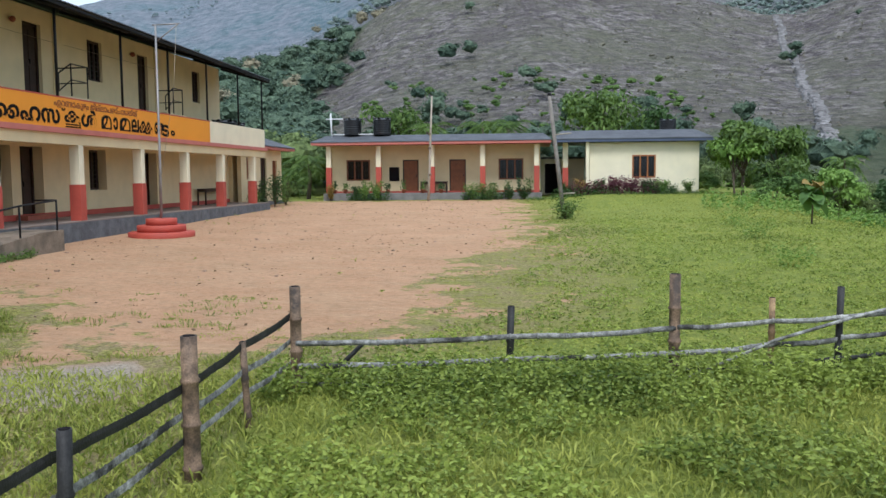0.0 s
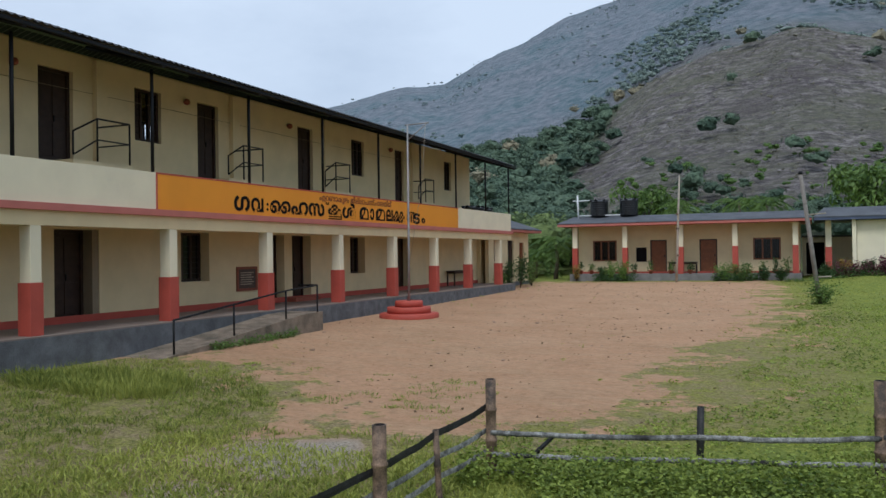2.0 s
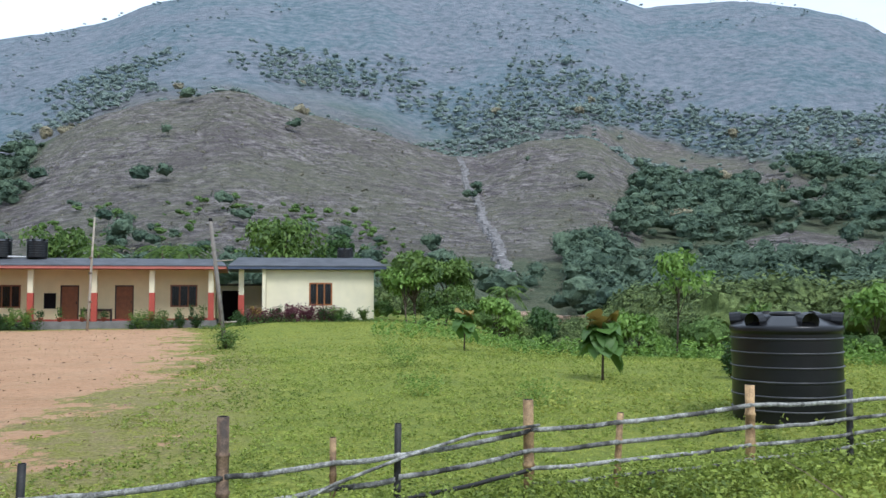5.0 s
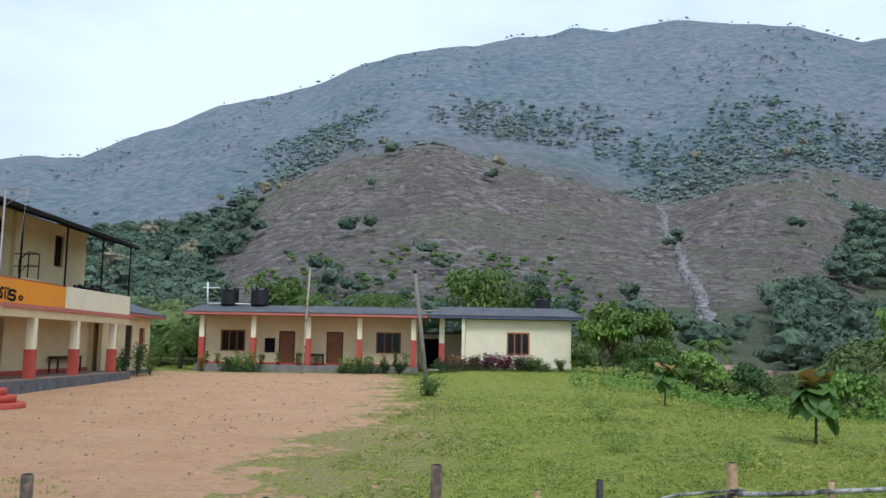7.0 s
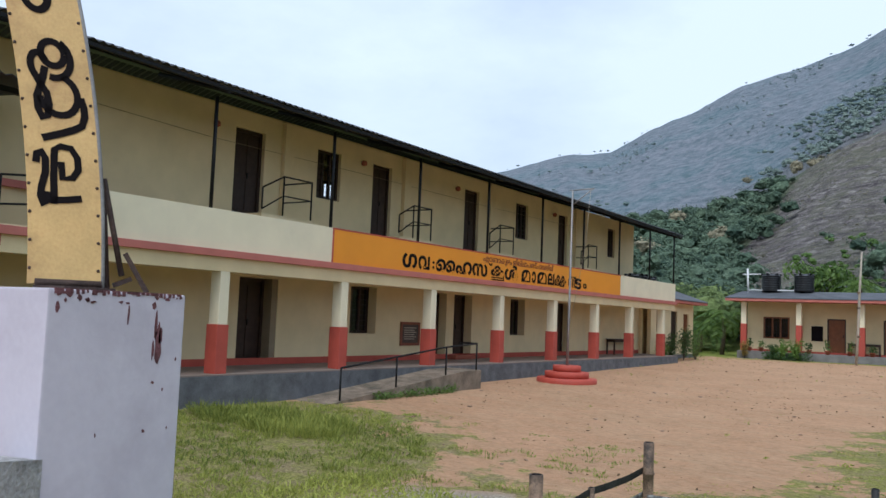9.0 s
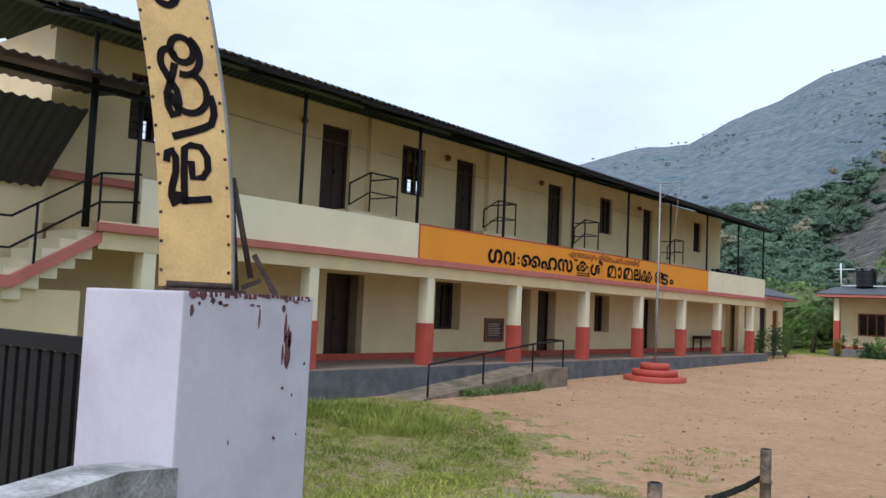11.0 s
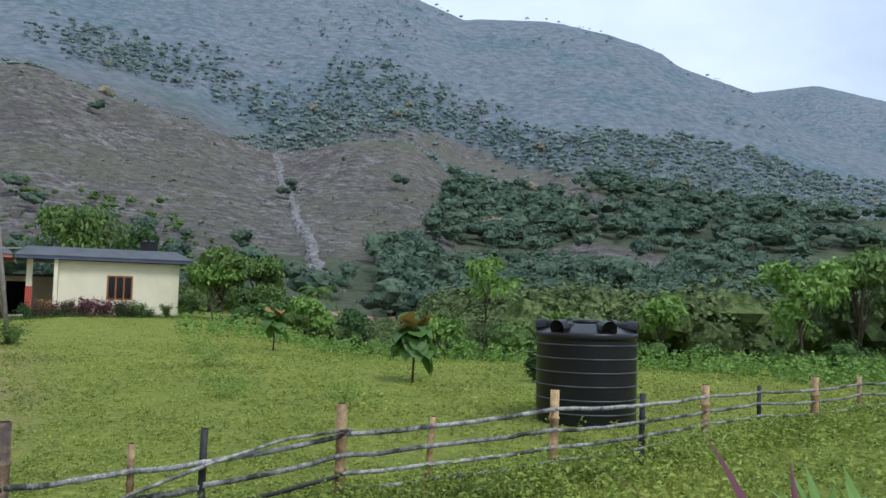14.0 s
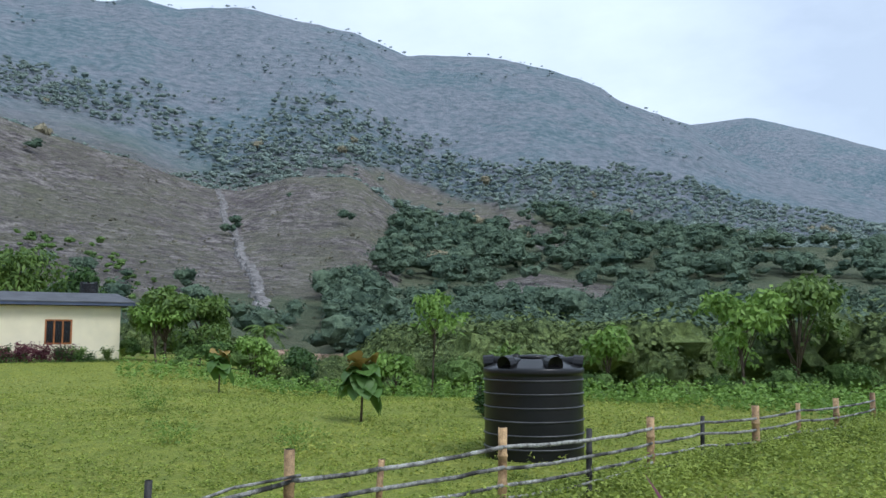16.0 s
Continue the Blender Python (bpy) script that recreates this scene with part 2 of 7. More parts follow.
WOOD_DRY = wood_mat("dry_bamboo_foliage", (0.19, 0.18, 0.13), (0.32, 0.285, 0.195), 0.9, 0.5)
GRASS_LEAF = leaf_mat("grass_blades", (0.10, 0.145, 0.02), (0.41, 0.43, 0.09), 0.6, 0.3)
LITTER = leaf_mat("dead_leaves", (0.05, 0.03, 0.02), (0.17, 0.11, 0.06), 0.8, 0.1)
YARD_GRASS = leaf_mat("yard_grass_blades", (0.07, 0.12, 0.02), (0.36, 0.38, 0.08), 0.6, 0.3)
WEED_LEAF = leaf_mat("weed_leaves", (0.055, 0.10, 0.016), (0.35, 0.42, 0.08), 0.55, 0.3)


# ---------------------------------------------------------------- mesh helpers
def bm_box(bm, x0, x1, y0, y1, z0, z1, bevel=0.0):
    vs = [bm.verts.new((x, y, z)) for x in (x0, x1) for y in (y0, y1) for z in (z0, z1)]
    fs = [bm.faces.new([vs[i] for i in q]) for q in ((0, 1, 3, 2), (4, 6, 7, 5), (0, 4, 5, 1), (2, 3, 7, 6), (0, 2, 6, 4), (1, 5, 7, 3))]
    if bevel:
        es = list({e for f in fs for e in f.edges})
        bmesh.ops.bevel(bm, geom=es, offset=bevel, segments=2, affect="EDGES", profile=0.7)
    return bm


def box(x0, x1, y0, y1, z0, z1, bevel=0.0):
    return bm_box(bmesh.new(), x0, x1, y0, y1, z0, z1, bevel)


def bm_tube(bm, pts, radii, sides=10, caps=True):
    """A tube through points, with a radius at each."""
    pts = [Vector(p) for p in pts]
    if not isinstance(radii, (list, tuple)):
        radii = [radii] * len(pts)
    rings = []
    for i, p in enumerate(pts):
        d = (pts[min(i + 1, len(pts) - 1)] - pts[max(i - 1, 0)]).normalized()
        u = d.cross(Vector((0, 0, 1)) if abs(d.z) < 0.9 else Vector((1, 0, 0))).normalized()
        v = d.cross(u)
        rings.append([bm.verts.new(p + (u * math.cos(k * 2 * math.pi / sides) + v * math.sin(k * 2 * math.pi / sides)) * radii[i]) for k in range(sides)])
    for a, b in zip(rings, rings[1:]):
        for k in range(sides):
            f = bm.faces.new((a[k], a[(k + 1) % sides], b[(k + 1) % sides], b[k]))
            f.smooth = True
    if caps:
        bm.faces.new(rings[0])
        bm.faces.new(rings[-1])
    return bm


def tube(pts, radii, sides=10):
    return bm_tube(bmesh.new(), pts, radii, sides)


def lathe(profile, sides=32, bm=None, at=(0, 0, 0)):
    """A turned body from (radius, height) pairs."""
    bm = bm or bmesh.new()
    rings = []
    for r, z in profile:
        rings.append([bm.verts.new((at[0] + r * math.cos(k * 2 * math.pi / sides), at[1] + r * math.sin(k * 2 * math.pi / sides), at[2] + z)) for k in range(sides)])
    for a, b in zip(rings, rings[1:]):
        for k in range(sides):
            f = bm.faces.new((a[k], a[(k + 1) % sides], b[(k + 1) % sides], b[k]))
            f.smooth = True
    bm.faces.new(rings[0][::-1])
    bm.faces.new(rings[-1])
    return bm


def finish(name, bm, material, parent=None, label="", smooth=False):
    bmesh.ops.recalc_face_normals(bm, faces=bm.faces)
    me = bpy.data.meshes.new(name)
    bm.to_mesh(me)
    bm.free()
    me.materials.append(material)
    ob = new(name, me)
    if parent:
        ob.parent = parent
        ob.matrix_parent_inverse = parent.matrix_basis.inverted()
    if label:
        ob["label"] = label
    return ob


def part(name, bm, material, parent, label=""):
    """bm (in world coordinates) as one mesh under a thing or a part."""
    return finish(name, bm, material, parent, label)


def sub(name, bm, material, parent, label=""):
    """The same under a part that is itself a child."""
    ob = finish(name, bm, material, None, label)
    ob.parent = parent
    return ob


def thing(name, at, label, category, group="", kind=""):
    e = new(name)
    e.empty_display_size = 0.2
    e.matrix_basis = Matrix.Translation(at)
    return tagged(e, label, category, group, kind)


def solo(name, bm, material, label, category, group="", kind=""):
    return tagged(finish(name, bm, material), label, category, group, kind)


def mesh_np(name, verts, faces, material, smooth=False):
    """A mesh from arrays of vertices and of equal-sided faces."""
    me = bpy.data.meshes.new(name)
    k = faces.shape[1]
    me.vertices.add(len(verts))
    me.vertices.foreach_set("co", np.asarray(verts, dtype=np.float32).ravel())
    me.loops.add(faces.size)
    me.loops.foreach_set("vertex_index", faces.astype(np.int32).ravel())
    me.polygons.add(len(faces))
    me.polygons.foreach_set("loop_start", np.arange(0, faces.size, k, dtype=np.int32))
    me.polygons.foreach_set("use_smooth", np.full(len(faces), smooth))
    me.update(calc_edges=True)
    me.validate()
    me.materials.append(material)
    return me


def frame_ring(place, u0, u1, z0, z1, t, d0, d1):
    """A closed four-sided frame as one connected mesh; place(u, depth, z) gives its points."""
    bm = bmesh.new()
    rings = []
    for d in (d0, d1):
        for a, b, c, e in ((u0, u1, z0, z1), (u0 + t, u1 - t, z0 + t, z1 - t)):
            rings.append([bm.verts.new(place(u, d, z)) for u, z in ((a, c), (b, c), (b, e), (a, e))])
    for i, j in ((0, 1), (1, 3), (3, 2), (2, 0)):
        for k in range(4):
            bm.faces.new((rings[i][k], rings[i][(k + 1) % 4], rings[j][(k + 1) % 4], rings[j][k]))
    return bm


def wall_with_openings(u0, u1, z0, z1, holes, put):
    """Calls put(ua, ub, za, zb) for the solid pieces of a wall; holes: (ua, ub, za, zb)."""
    cuts = sorted({u0, u1, *[h[0] for h in holes], *[h[1] for h in holes]})
    for a, b in zip(cuts, cuts[1:]):
        hs = sorted((h[2], h[3]) for h in holes if h[0] <= a + 1e-6 and h[1] >= b - 1e-6)
        z = z0
        for za, zb in hs:
            if za > z + 1e-6:
                put(a, b, z, za)
            z = zb
        if z1 > z + 1e-6:
            put(a, b, z, z1)


# ---------------------------------------------------------------- ground and hills
EYE0 = (-1.2, -4.0)
SKY_A = [-180, -60, -40, -29.7, -26.5, -23.3, -22, -20.6, -17.5, -15, -11.8, -8.4, -6.3, -3.7, -1.8, 2.6, 5, 7.4, 8.9, 11.6, 15.6, 19, 23.1, 26.7, 30, 33, 36.8, 39.9, 41.3, 45.6, 49, 60, 100, 180]
SKY_E = [2, 6, 8, 10.07, 11.08, 11.26, 12.0, 12.8, 14.0, 15.3, 16.15, 17.2, 18.3, 19.15, 19.6, 20.05, 20.5, 20.6, 21.0, 20.6, 21.15, 20.75, 20.15, 18.8, 18.8, 18.6, 17.7, 16.55, 15.5, 13.8, 11.2, 7, 3, 2]
DOME_A = [-180, -60, -30, -16, -12.8, -10.7, -8.5, -4.7, -0.9, 0.6, 3, 5.3, 8.3, 11.3, 13.8, 15.6, 18.8, 22.5, 23.8, 25.7, 26.8, 30, 36, 42, 60, 100, 180]
DOME_E = [1, 3, 4.5, 7.4, 9, 10.5, 11.8, 12.9, 13.7, 13.5, 12.6, 12.1, 11.5, 10.5, 9.6, 9.7, 10.9, 11.2, 10.8, 9.3, 8.2, 7.6, 8.6, 7.5, 5, 2, 1]


def lattice(x, y, seed):
    """Smooth value noise on arrays, -1 to 1."""
    xi, yi = np.floor(x).astype(np.int64), np.floor(y).astype(np.int64)
    fx, fy = x - xi, y - yi
    fx, fy = fx * fx * (3 - 2 * fx), fy * fy * (3 - 2 * fy)

    def h(i, j):
        n = (i * 374761393 + j * 668265263 + seed * 974634777) & 0x7FFFFFFF
        n = ((n ^ (n >> 13)) * 1274126177) & 0x7FFFFFFF
        return ((n ^ (n >> 16)) & 0xFFFF) / 32767.5 - 1
    return (h(xi, yi) * (1 - fx) + h(xi + 1, yi) * fx) * (1 - fy) + (h(xi, yi + 1) * (1 - fx) + h(xi + 1, yi + 1) * fx) * fy


def fbm(x, y, seed, octaves=4):
    s, a = 0, 1.0
    for k in range(octaves):
        s = s + a * lattice(x * 2 ** k, y * 2 ** k, seed + k)
        a *= 0.5
    return s / 1.9


def smooth(a, b, x):
    t = np.clip((x - a) / (b - a), 0, 1)
    return t * t * (3 - 2 * t)


def ground_z(x, y):
    x, y = np.asarray(x, dtype=float), np.asarray(y, dtype=float)
    yc = np.clip(y, -6, 52)
    left = np.interp(yc, [-6, 0, 10, 20, 46], [-0.36, -0.33, -0.26, -0.17, 0.148])
    right = -0.75 + 0.02 * yc
    s = smooth(-15, -7, x)
    z = left * (1 - s) + right * s
    z = z + 0.33 * smooth(-3, 1.5, x) * smooth(10.5, 7.5, x) * smooth(37, 46, y) * smooth(60, 50, y)
    road = smooth(1.2, -2.2, y + 0.10 * np.abs(x + 1))
    z = z * (1 - road) + 0.12 * road
    r = np.hypot(x - EYE0[0], y - EYE0[1])
    a = np.degrees(np.arctan2(x - EYE0[0], y - EYE0[1]))
    z = z - 2.6 * smooth(26, 60, r) * smooth(12, 22, a) * smooth(120, 80, a)
    sky, dome = np.interp(a, SKY_A, SKY_E), np.interp(a, DOME_A, DOME_E)
    dome = dome + 0.25 * fbm(a * 0.5, r * 0.0, 5)
    sky = sky + 0.08 * fbm(a * 1.4, r * 0.0, 9)
    e1 = dome * np.clip((r - 125) / 205, 0, 1) ** 0.85
    e2 = dome - 0.9 * smooth(330, 400, r)
    e3 = e2 + (sky - e2) * smooth(400, 900, r) ** 0.8
    e4 = sky * (1 - 0.5 * smooth(900, 1300, r))
    far = np.interp(a, [38, 43, 45.6, 49.4, 53.1, 57, 70, 100], [0, 12.5, 13.7, 13.9, 12.7, 11.2, 8, 0])
    e4 = np.maximum(e4, far * smooth(1000, 1700, r) * (1 - 0.6 * smooth(1700, 2400, r)))
    e = np.where(r < 330, e1, np.where(r < 400, e2, np.where(r < 900, e3, e4)))
    amp = np.clip((r - 125) / 300, 0, 1) * (1 - 0.85 * smooth(700, 880, r))
    e = e + amp * 0.35 * fbm(x * 0.02, y * 0.02, 21, 5) * smooth(0, 3, e)
    return z + np.tan(np.radians(e)) * r * (r > 125) + np.where(r > 125, 1.2, 1.2 * smooth(60, 125, r))


def dirt_field(x, y):
    """How far inside the bare yard a place lies, in metres."""
    right = np.interp(y, [5, 6.9, 7.8, 10, 19, 25, 37, 46], [-6.4, -4.9, -3.9, -2.85, -2.2, -2.0, -2.8, -3.2])
    front = np.interp(x, [-16, -14, -12, -10, -8.8, -7, -4.9, -3], [10.0, 9.6, 9.2, 7.6, 5.2, 5.8, 6.9, 8.0])
    return np.minimum(np.minimum(right - x, y - front), np.minimum(45.6 - y, x + 17.5))


def scar_field(a, e, x, y):
    """Bare brown streaks and hillocks on the wooded slope."""
    s = fbm(x * 0.02, y * 0.02, 77, 4)
    strip = smooth(1.3, 0.5, np.abs(e - (10.8 - 0.33 * (a - 24)) + 0.8 * s)) * smooth(22, 24, a) * smooth(39, 36.5, a)
    hillock = smooth(32, 33.2, a + 0.4 * s) * smooth(41.5, 40, a) * smooth(1.2, 1.8, e) * smooth(4.6, 4.0, e + 0.18 * np.abs(a - 35.5) + 0.2 * s)
    return np.maximum(strip, hillock)


def ground_sheet():
    az = np.concatenate([np.arange(-180, -62, 4.0), np.arange(-62, 66, 0.4), np.arange(66, 180, 4.0)])
    rr = np.concatenate([[0.0], 0.5 * 1.028 ** np.arange(0, 312)])
    rr = rr[rr < 2600]
    A, R = np.meshgrid(np.radians(az), rr)
    X, Y = EYE0[0] + R * np.sin(A), EYE0[1] + R * np.cos(A)
    Z = ground_z(X, Y) + 0.02 * fbm(X * 0.9, Y * 0.9, 3) * (R > 2)
    n, m = X.shape
    i, j = np.meshgrid(np.arange(n - 1), np.arange(m), indexing="ij")
    k = (j + 1) % m
    F = np.stack([i * m + j, i * m + k, (i + 1) * m + k, (i + 1) * m + j], -1).reshape(-1, 4)
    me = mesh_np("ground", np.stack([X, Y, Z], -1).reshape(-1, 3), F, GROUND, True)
    E = np.degrees(np.arctan2(Z - 1.7, np.maximum(R, 0.1)))
    AD = np.degrees(A)
    d = np.clip(0.5 + dirt_field(X, Y) / 8.0, 0, 1)
    d = d - 0.16 * smooth(2.6, 0.8, np.hypot((X + 3.4) * 0.8, (Y - 14.0) * 0.5)) - 0.1 * smooth(2.0, 0.5, np.hypot((X + 9.5) * 0.5, Y - 9.0))
    road = smooth(-1.5, -3.0, Y) * (R < 40)
    d = np.maximum(d, 0.9 * road)
    dome = np.interp(AD, DOME_A, DOME_E)
    rock = smooth(-13, -10, AD + 0.75 * np.clip(9.5 - E, -2, 6)) * smooth(27.5, 25, AD) * smooth(1.5, 4, E) * smooth(1.5, -0.2, E - dome)
    rock = np.maximum(rock, 0.75 * smooth(13.5, 17, E) * (R > 400))
    scar = scar_field(AD, E, X, Y)
    rock = np.maximum(rock, 0.62 * (R > 345) * smooth(4, -6, AD))
    rock = np.maximum(rock, scar)
    gravel = smooth(1.25, 0.5, np.hypot((X + 7.6) * 0.75, (Y - 4.6) * 0.85) + 0.35 * fbm(X * 1.5, Y * 1.5, 15))
    gravel = np.maximum(gravel, 0.8 * smooth(0.9, 0.3, np.hypot(X + 7.9, Y - 2.9) + 0.3 * fbm(X * 1.5, Y * 1.5, 16)))
    dry = smooth(-4.6, -5.6, X) * smooth(0.2, 1.2, Y) * smooth(14, 9, Y) * (R < 40)
    dry = np.maximum(dry, 0.75 * smooth(-3.2, -0.6, dirt_field(X, Y)) * smooth(3, 5, Y) * smooth(34, 22, Y))
    hill = smooth(60, 110, R)
    # far: where the hills' colour takes on the haze tint
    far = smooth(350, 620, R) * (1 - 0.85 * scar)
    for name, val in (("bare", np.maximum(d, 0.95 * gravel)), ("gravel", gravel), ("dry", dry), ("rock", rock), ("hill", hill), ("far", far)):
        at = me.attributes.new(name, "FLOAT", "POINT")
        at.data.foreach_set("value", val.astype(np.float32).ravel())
    return tagged(new("ground", me), "bare sandy yard, green turf and scrubby rocky hillsides", "ground", kind="structure")


def ground_material():
    m = bpy.data.materials.new("ground_cover")
    m.use_nodes = True
    n, l = m.node_tree.nodes, m.node_tree.links
    b = n["Principled BSDF"]
    b.inputs["Roughness"].default_value = 0.95
    b.inputs["Specular IOR Level"].default_value = 0.15
    co = n.new("ShaderNodeTexCoord")

    def tex(scale, detail=6.0, rough=0.6, stretch=None):
        t = n.new("ShaderNodeTexNoise")
        t.inputs["Scale"].default_value, t.inputs["Detail"].default_value, t.inputs["Roughness"].default_value = scale, detail, rough
        if stretch:
            mp = n.new("ShaderNodeMapping")
            mp.inputs["Scale"].default_value = stretch
            l.new(co.outputs["Object"], mp.inputs["Vector"])
            l.new(mp.outputs["Vector"], t.inputs["Vector"])
        else:
            l.new(co.outputs["Object"], t.inputs["Vector"])
        return t.outputs["Fac"]

    def ramp(src, stops):
        r = n.new("ShaderNodeValToRGB")
        while len(r.color_ramp.elements) < len(stops):
            r.color_ramp.elements.new(0.5)
        for el, (p, c) in zip(r.color_ramp.elements, stops):
            el.position, el.color = p, (*c, 1)
        l.new(src, r.inputs["Fac"])
        return r.outputs["Color"]

    def attr(name):
        a = n.new("ShaderNodeAttribute")
        a.attribute_name = name
        return a.outputs["Fac"]

    def mix(f, a, b_, mode="MIX"):
        x = n.new("ShaderNodeMixRGB")
        x.blend_type = mode
        for s, v in zip(x.inputs, (f, a, b_)):
            if isinstance(v, (int, float)):
                s.default_value = v
            elif isinstance(v, tuple):
                s.default_value = (*v, 1)
            else:
                l.new(v, s)
        return x.outputs["Color"]

    def edge(a, noise_, amount, lo, hi):
        """Attribute plus noise, turned into a ragged 0 to 1 mask."""
        mu = n.new("ShaderNodeMath")
        mu.operation, mu.inputs[1].default_value = "MULTIPLY_ADD", amount
        l.new(noise_, mu.inputs[0])
        l.new(a, mu.inputs[2])
        mr = n.new("ShaderNodeMapRange")
        mr.interpolation_type = "SMOOTHSTEP"
        mr.inputs["From Min"].default_value, mr.inputs["From Max"].default_value = lo + amount / 2, hi + amount / 2
        l.new(mu.outputs[0], mr.inputs["Value"])
        return mr.outputs["Result"]

    sand = mix(0.5, ramp(tex(0.5, 8), [(0.3, (0.39, 0.222, 0.118)), (0.55, (0.505, 0.298, 0.17)), (0.75, (0.58, 0.368, 0.228))]),
               ramp(tex(9.0, 8, 0.7), [(0.3, (0.22, 0.14, 0.085)), (0.52, (0.485, 0.288, 0.165)), (0.8, (0.63, 0.44, 0.29))]))
    sand = mix(ramp(tex(3.2, 11, 0.8), [(0.50, (0, 0, 0)), (0.66, (0.5, 0.5, 0.5))]), sand, (0.25, 0.165, 0.10))
    sand = mix(ramp(tex(26.0, 4, 0.6, (1, 2.2, 1)), [(0.62, (0, 0, 0)), (0.72, (0.75, 0.75, 0.75))]), sand, (0.20, 0.135, 0.10))
    # darkest turf tones put the shade between blades into the colour
    turf = mix(0.62, ramp(tex(0.22, 6), [(0.32, (0.145, 0.19, 0.033)), (0.5, (0.21, 0.242, 0.042)), (0.68, (0.27, 0.28, 0.07))]),
               ramp(tex(11.0, 10, 0.85), [(0.38, (0.025, 0.055, 0.01)), (0.5, (0.215, 0.245, 0.04)), (0.62, (0.46, 0.47, 0.10))]))
    turf = mix(ramp(tex(1.6, 10, 0.8), [(0.44, (0, 0, 0)), (0.58, (0.6, 0.6, 0.6))]), turf, ramp(tex(30.0, 6, 0.7), [(0.3, (0.04, 0.07, 0.014)), (0.7, (0.22, 0.27, 0.06))]))
    turf = mix(ramp(attr("bare"), [(0.18, (0, 0, 0)), (0.5, (0.6, 0.6, 0.6))]), turf, ramp(tex(8.0, 8, 0.7), [(0.3, (0.13, 0.13, 0.03)), (0.7, (0.36, 0.32, 0.10))]))
    # straw's dark stop likewise colours in the shadowed gaps among tufts
    straw = mix(ramp(tex(2.6, 9, 0.75), [(0.42, (0, 0, 0)), (0.6, (1, 1, 1))]), ramp(tex(13.0, 9, 0.8), [(0.38, (0.045, 0.055, 0.014)), (0.5, (0.22, 0.215, 0.052)), (0.62, (0.46, 0.41, 0.13))]),
                ramp(tex(17.0, 9, 0.8), [(0.38, (0.07, 0.055, 0.035)), (0.5, (0.28, 0.205, 0.12)), (0.64, (0.47, 0.365, 0.24))]))
    turf = mix(ramp(attr("dry"), [(0.1, (0, 0, 0)), (0.9, (0.85, 0.85, 0.85))]), turf, straw)
    sand = mix(ramp(tex(1.1, 10, 0.75, (0.5, 1.6, 1)), [(0.46, (0, 0, 0)), (0.6, (0.5, 0.5, 0.5))]), sand, ramp(tex(6.0, 8, 0.75, (0.6, 2.0, 1)), [(0.36, (0.27, 0.165, 0.09)), (0.62, (0.60, 0.42, 0.26))]))
    sand = mix(attr("gravel"), sand, ramp(tex(22.0, 9, 0.8), [(0.36, (0.11, 0.09, 0.07)), (0.5, (0.36, 0.305, 0.235)), (0.66, (0.52, 0.46, 0.38))]))
    near = mix(edge(attr("bare"), tex(0.75, 12, 0.74), 1.7, 0.53, 0.585), turf, sand)
    rocky = mix(ramp(tex(0.11, 12, 0.8, (1, 1, 2.2)), [(0.46, (0, 0, 0)), (0.60, (0.8, 0.8, 0.8))]),
                ramp(tex(0.26, 12, 0.85, (1, 1, 2.0)), [(0.42, (0.062, 0.054, 0.056)), (0.5, (0.155, 0.138, 0.135)), (0.59, (0.36, 0.33, 0.305))]), ramp(tex(0.5, 8, 0.8), [(0.35, (0.09, 0.092, 0.062)), (0.65, (0.205, 0.20, 0.135))]))
    rocky = mix(ramp(tex(0.020, 8, 0.7), [(0.46, (0, 0, 0)), (0.62, (0.75, 0.75, 0.75))]), rocky, ramp(tex(0.35, 10, 0.8, (1, 1, 3.0)), [(0.36, (0.06, 0.06, 0.046)), (0.62, (0.215, 0.215, 0.145))]))
    rocky = mix(ramp(tex(0.028, 8, 0.7, (1, 1, 1.6)), [(0.50, (0, 0, 0)), (0.66, (0.6, 0.6, 0.6))]), rocky, ramp(tex(0.3, 10, 0.8), [(0.36, (0.05, 0.042, 0.044)), (0.62, (0.165, 0.14, 0.14))]))
    scrub = mix(0.5, ramp(tex(0.06, 8, 0.7), [(0.34, (0.055, 0.085, 0.05)), (0.5, (0.105, 0.13, 0.08)), (0.66, (0.19, 0.19, 0.125))]), ramp(tex(0.5, 10, 0.8), [(0.36, (0.045, 0.07, 0.04)), (0.64, (0.18, 0.195, 0.12))]))
    hills = mix(edge(attr("rock"), tex(0.035, 9, 0.7), 1.0, 0.35, 0.55), scrub, rocky)
    # blue-grey tint: distance haze put into the far slopes' base colour
    hazed_upland = mix(0.55, ramp(tex(0.011, 12, 0.72, (1, 1, 1.6)), [(0.38, (0.105, 0.165, 0.195)), (0.46, (0.15, 0.20, 0.23)), (0.53, (0.205, 0.213, 0.25)), (0.68, (0.20, 0.22, 0.255))]),
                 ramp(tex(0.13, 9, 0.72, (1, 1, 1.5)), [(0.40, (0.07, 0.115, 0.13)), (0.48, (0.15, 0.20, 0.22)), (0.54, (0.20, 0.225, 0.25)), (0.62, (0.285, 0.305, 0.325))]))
    hills = mix(edge(attr("far"), tex(0.02, 6, 0.6), 0.6, 0.1, 0.9), hills, hazed_upland)
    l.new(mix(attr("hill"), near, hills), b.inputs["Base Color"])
    bp = n.new("ShaderNodeBump")
    bp.inputs["Strength"].default_value, bp.inputs["Distance"].default_value = 0.8, 0.07
    l.new(tex(14.0, 8, 0.75), bp.inputs["Height"])
    hb = n.new("ShaderNodeBump")
    hb.inputs["Distance"].default_value = 4.0
    l.new(attr("hill"), hb.inputs["Strength"])
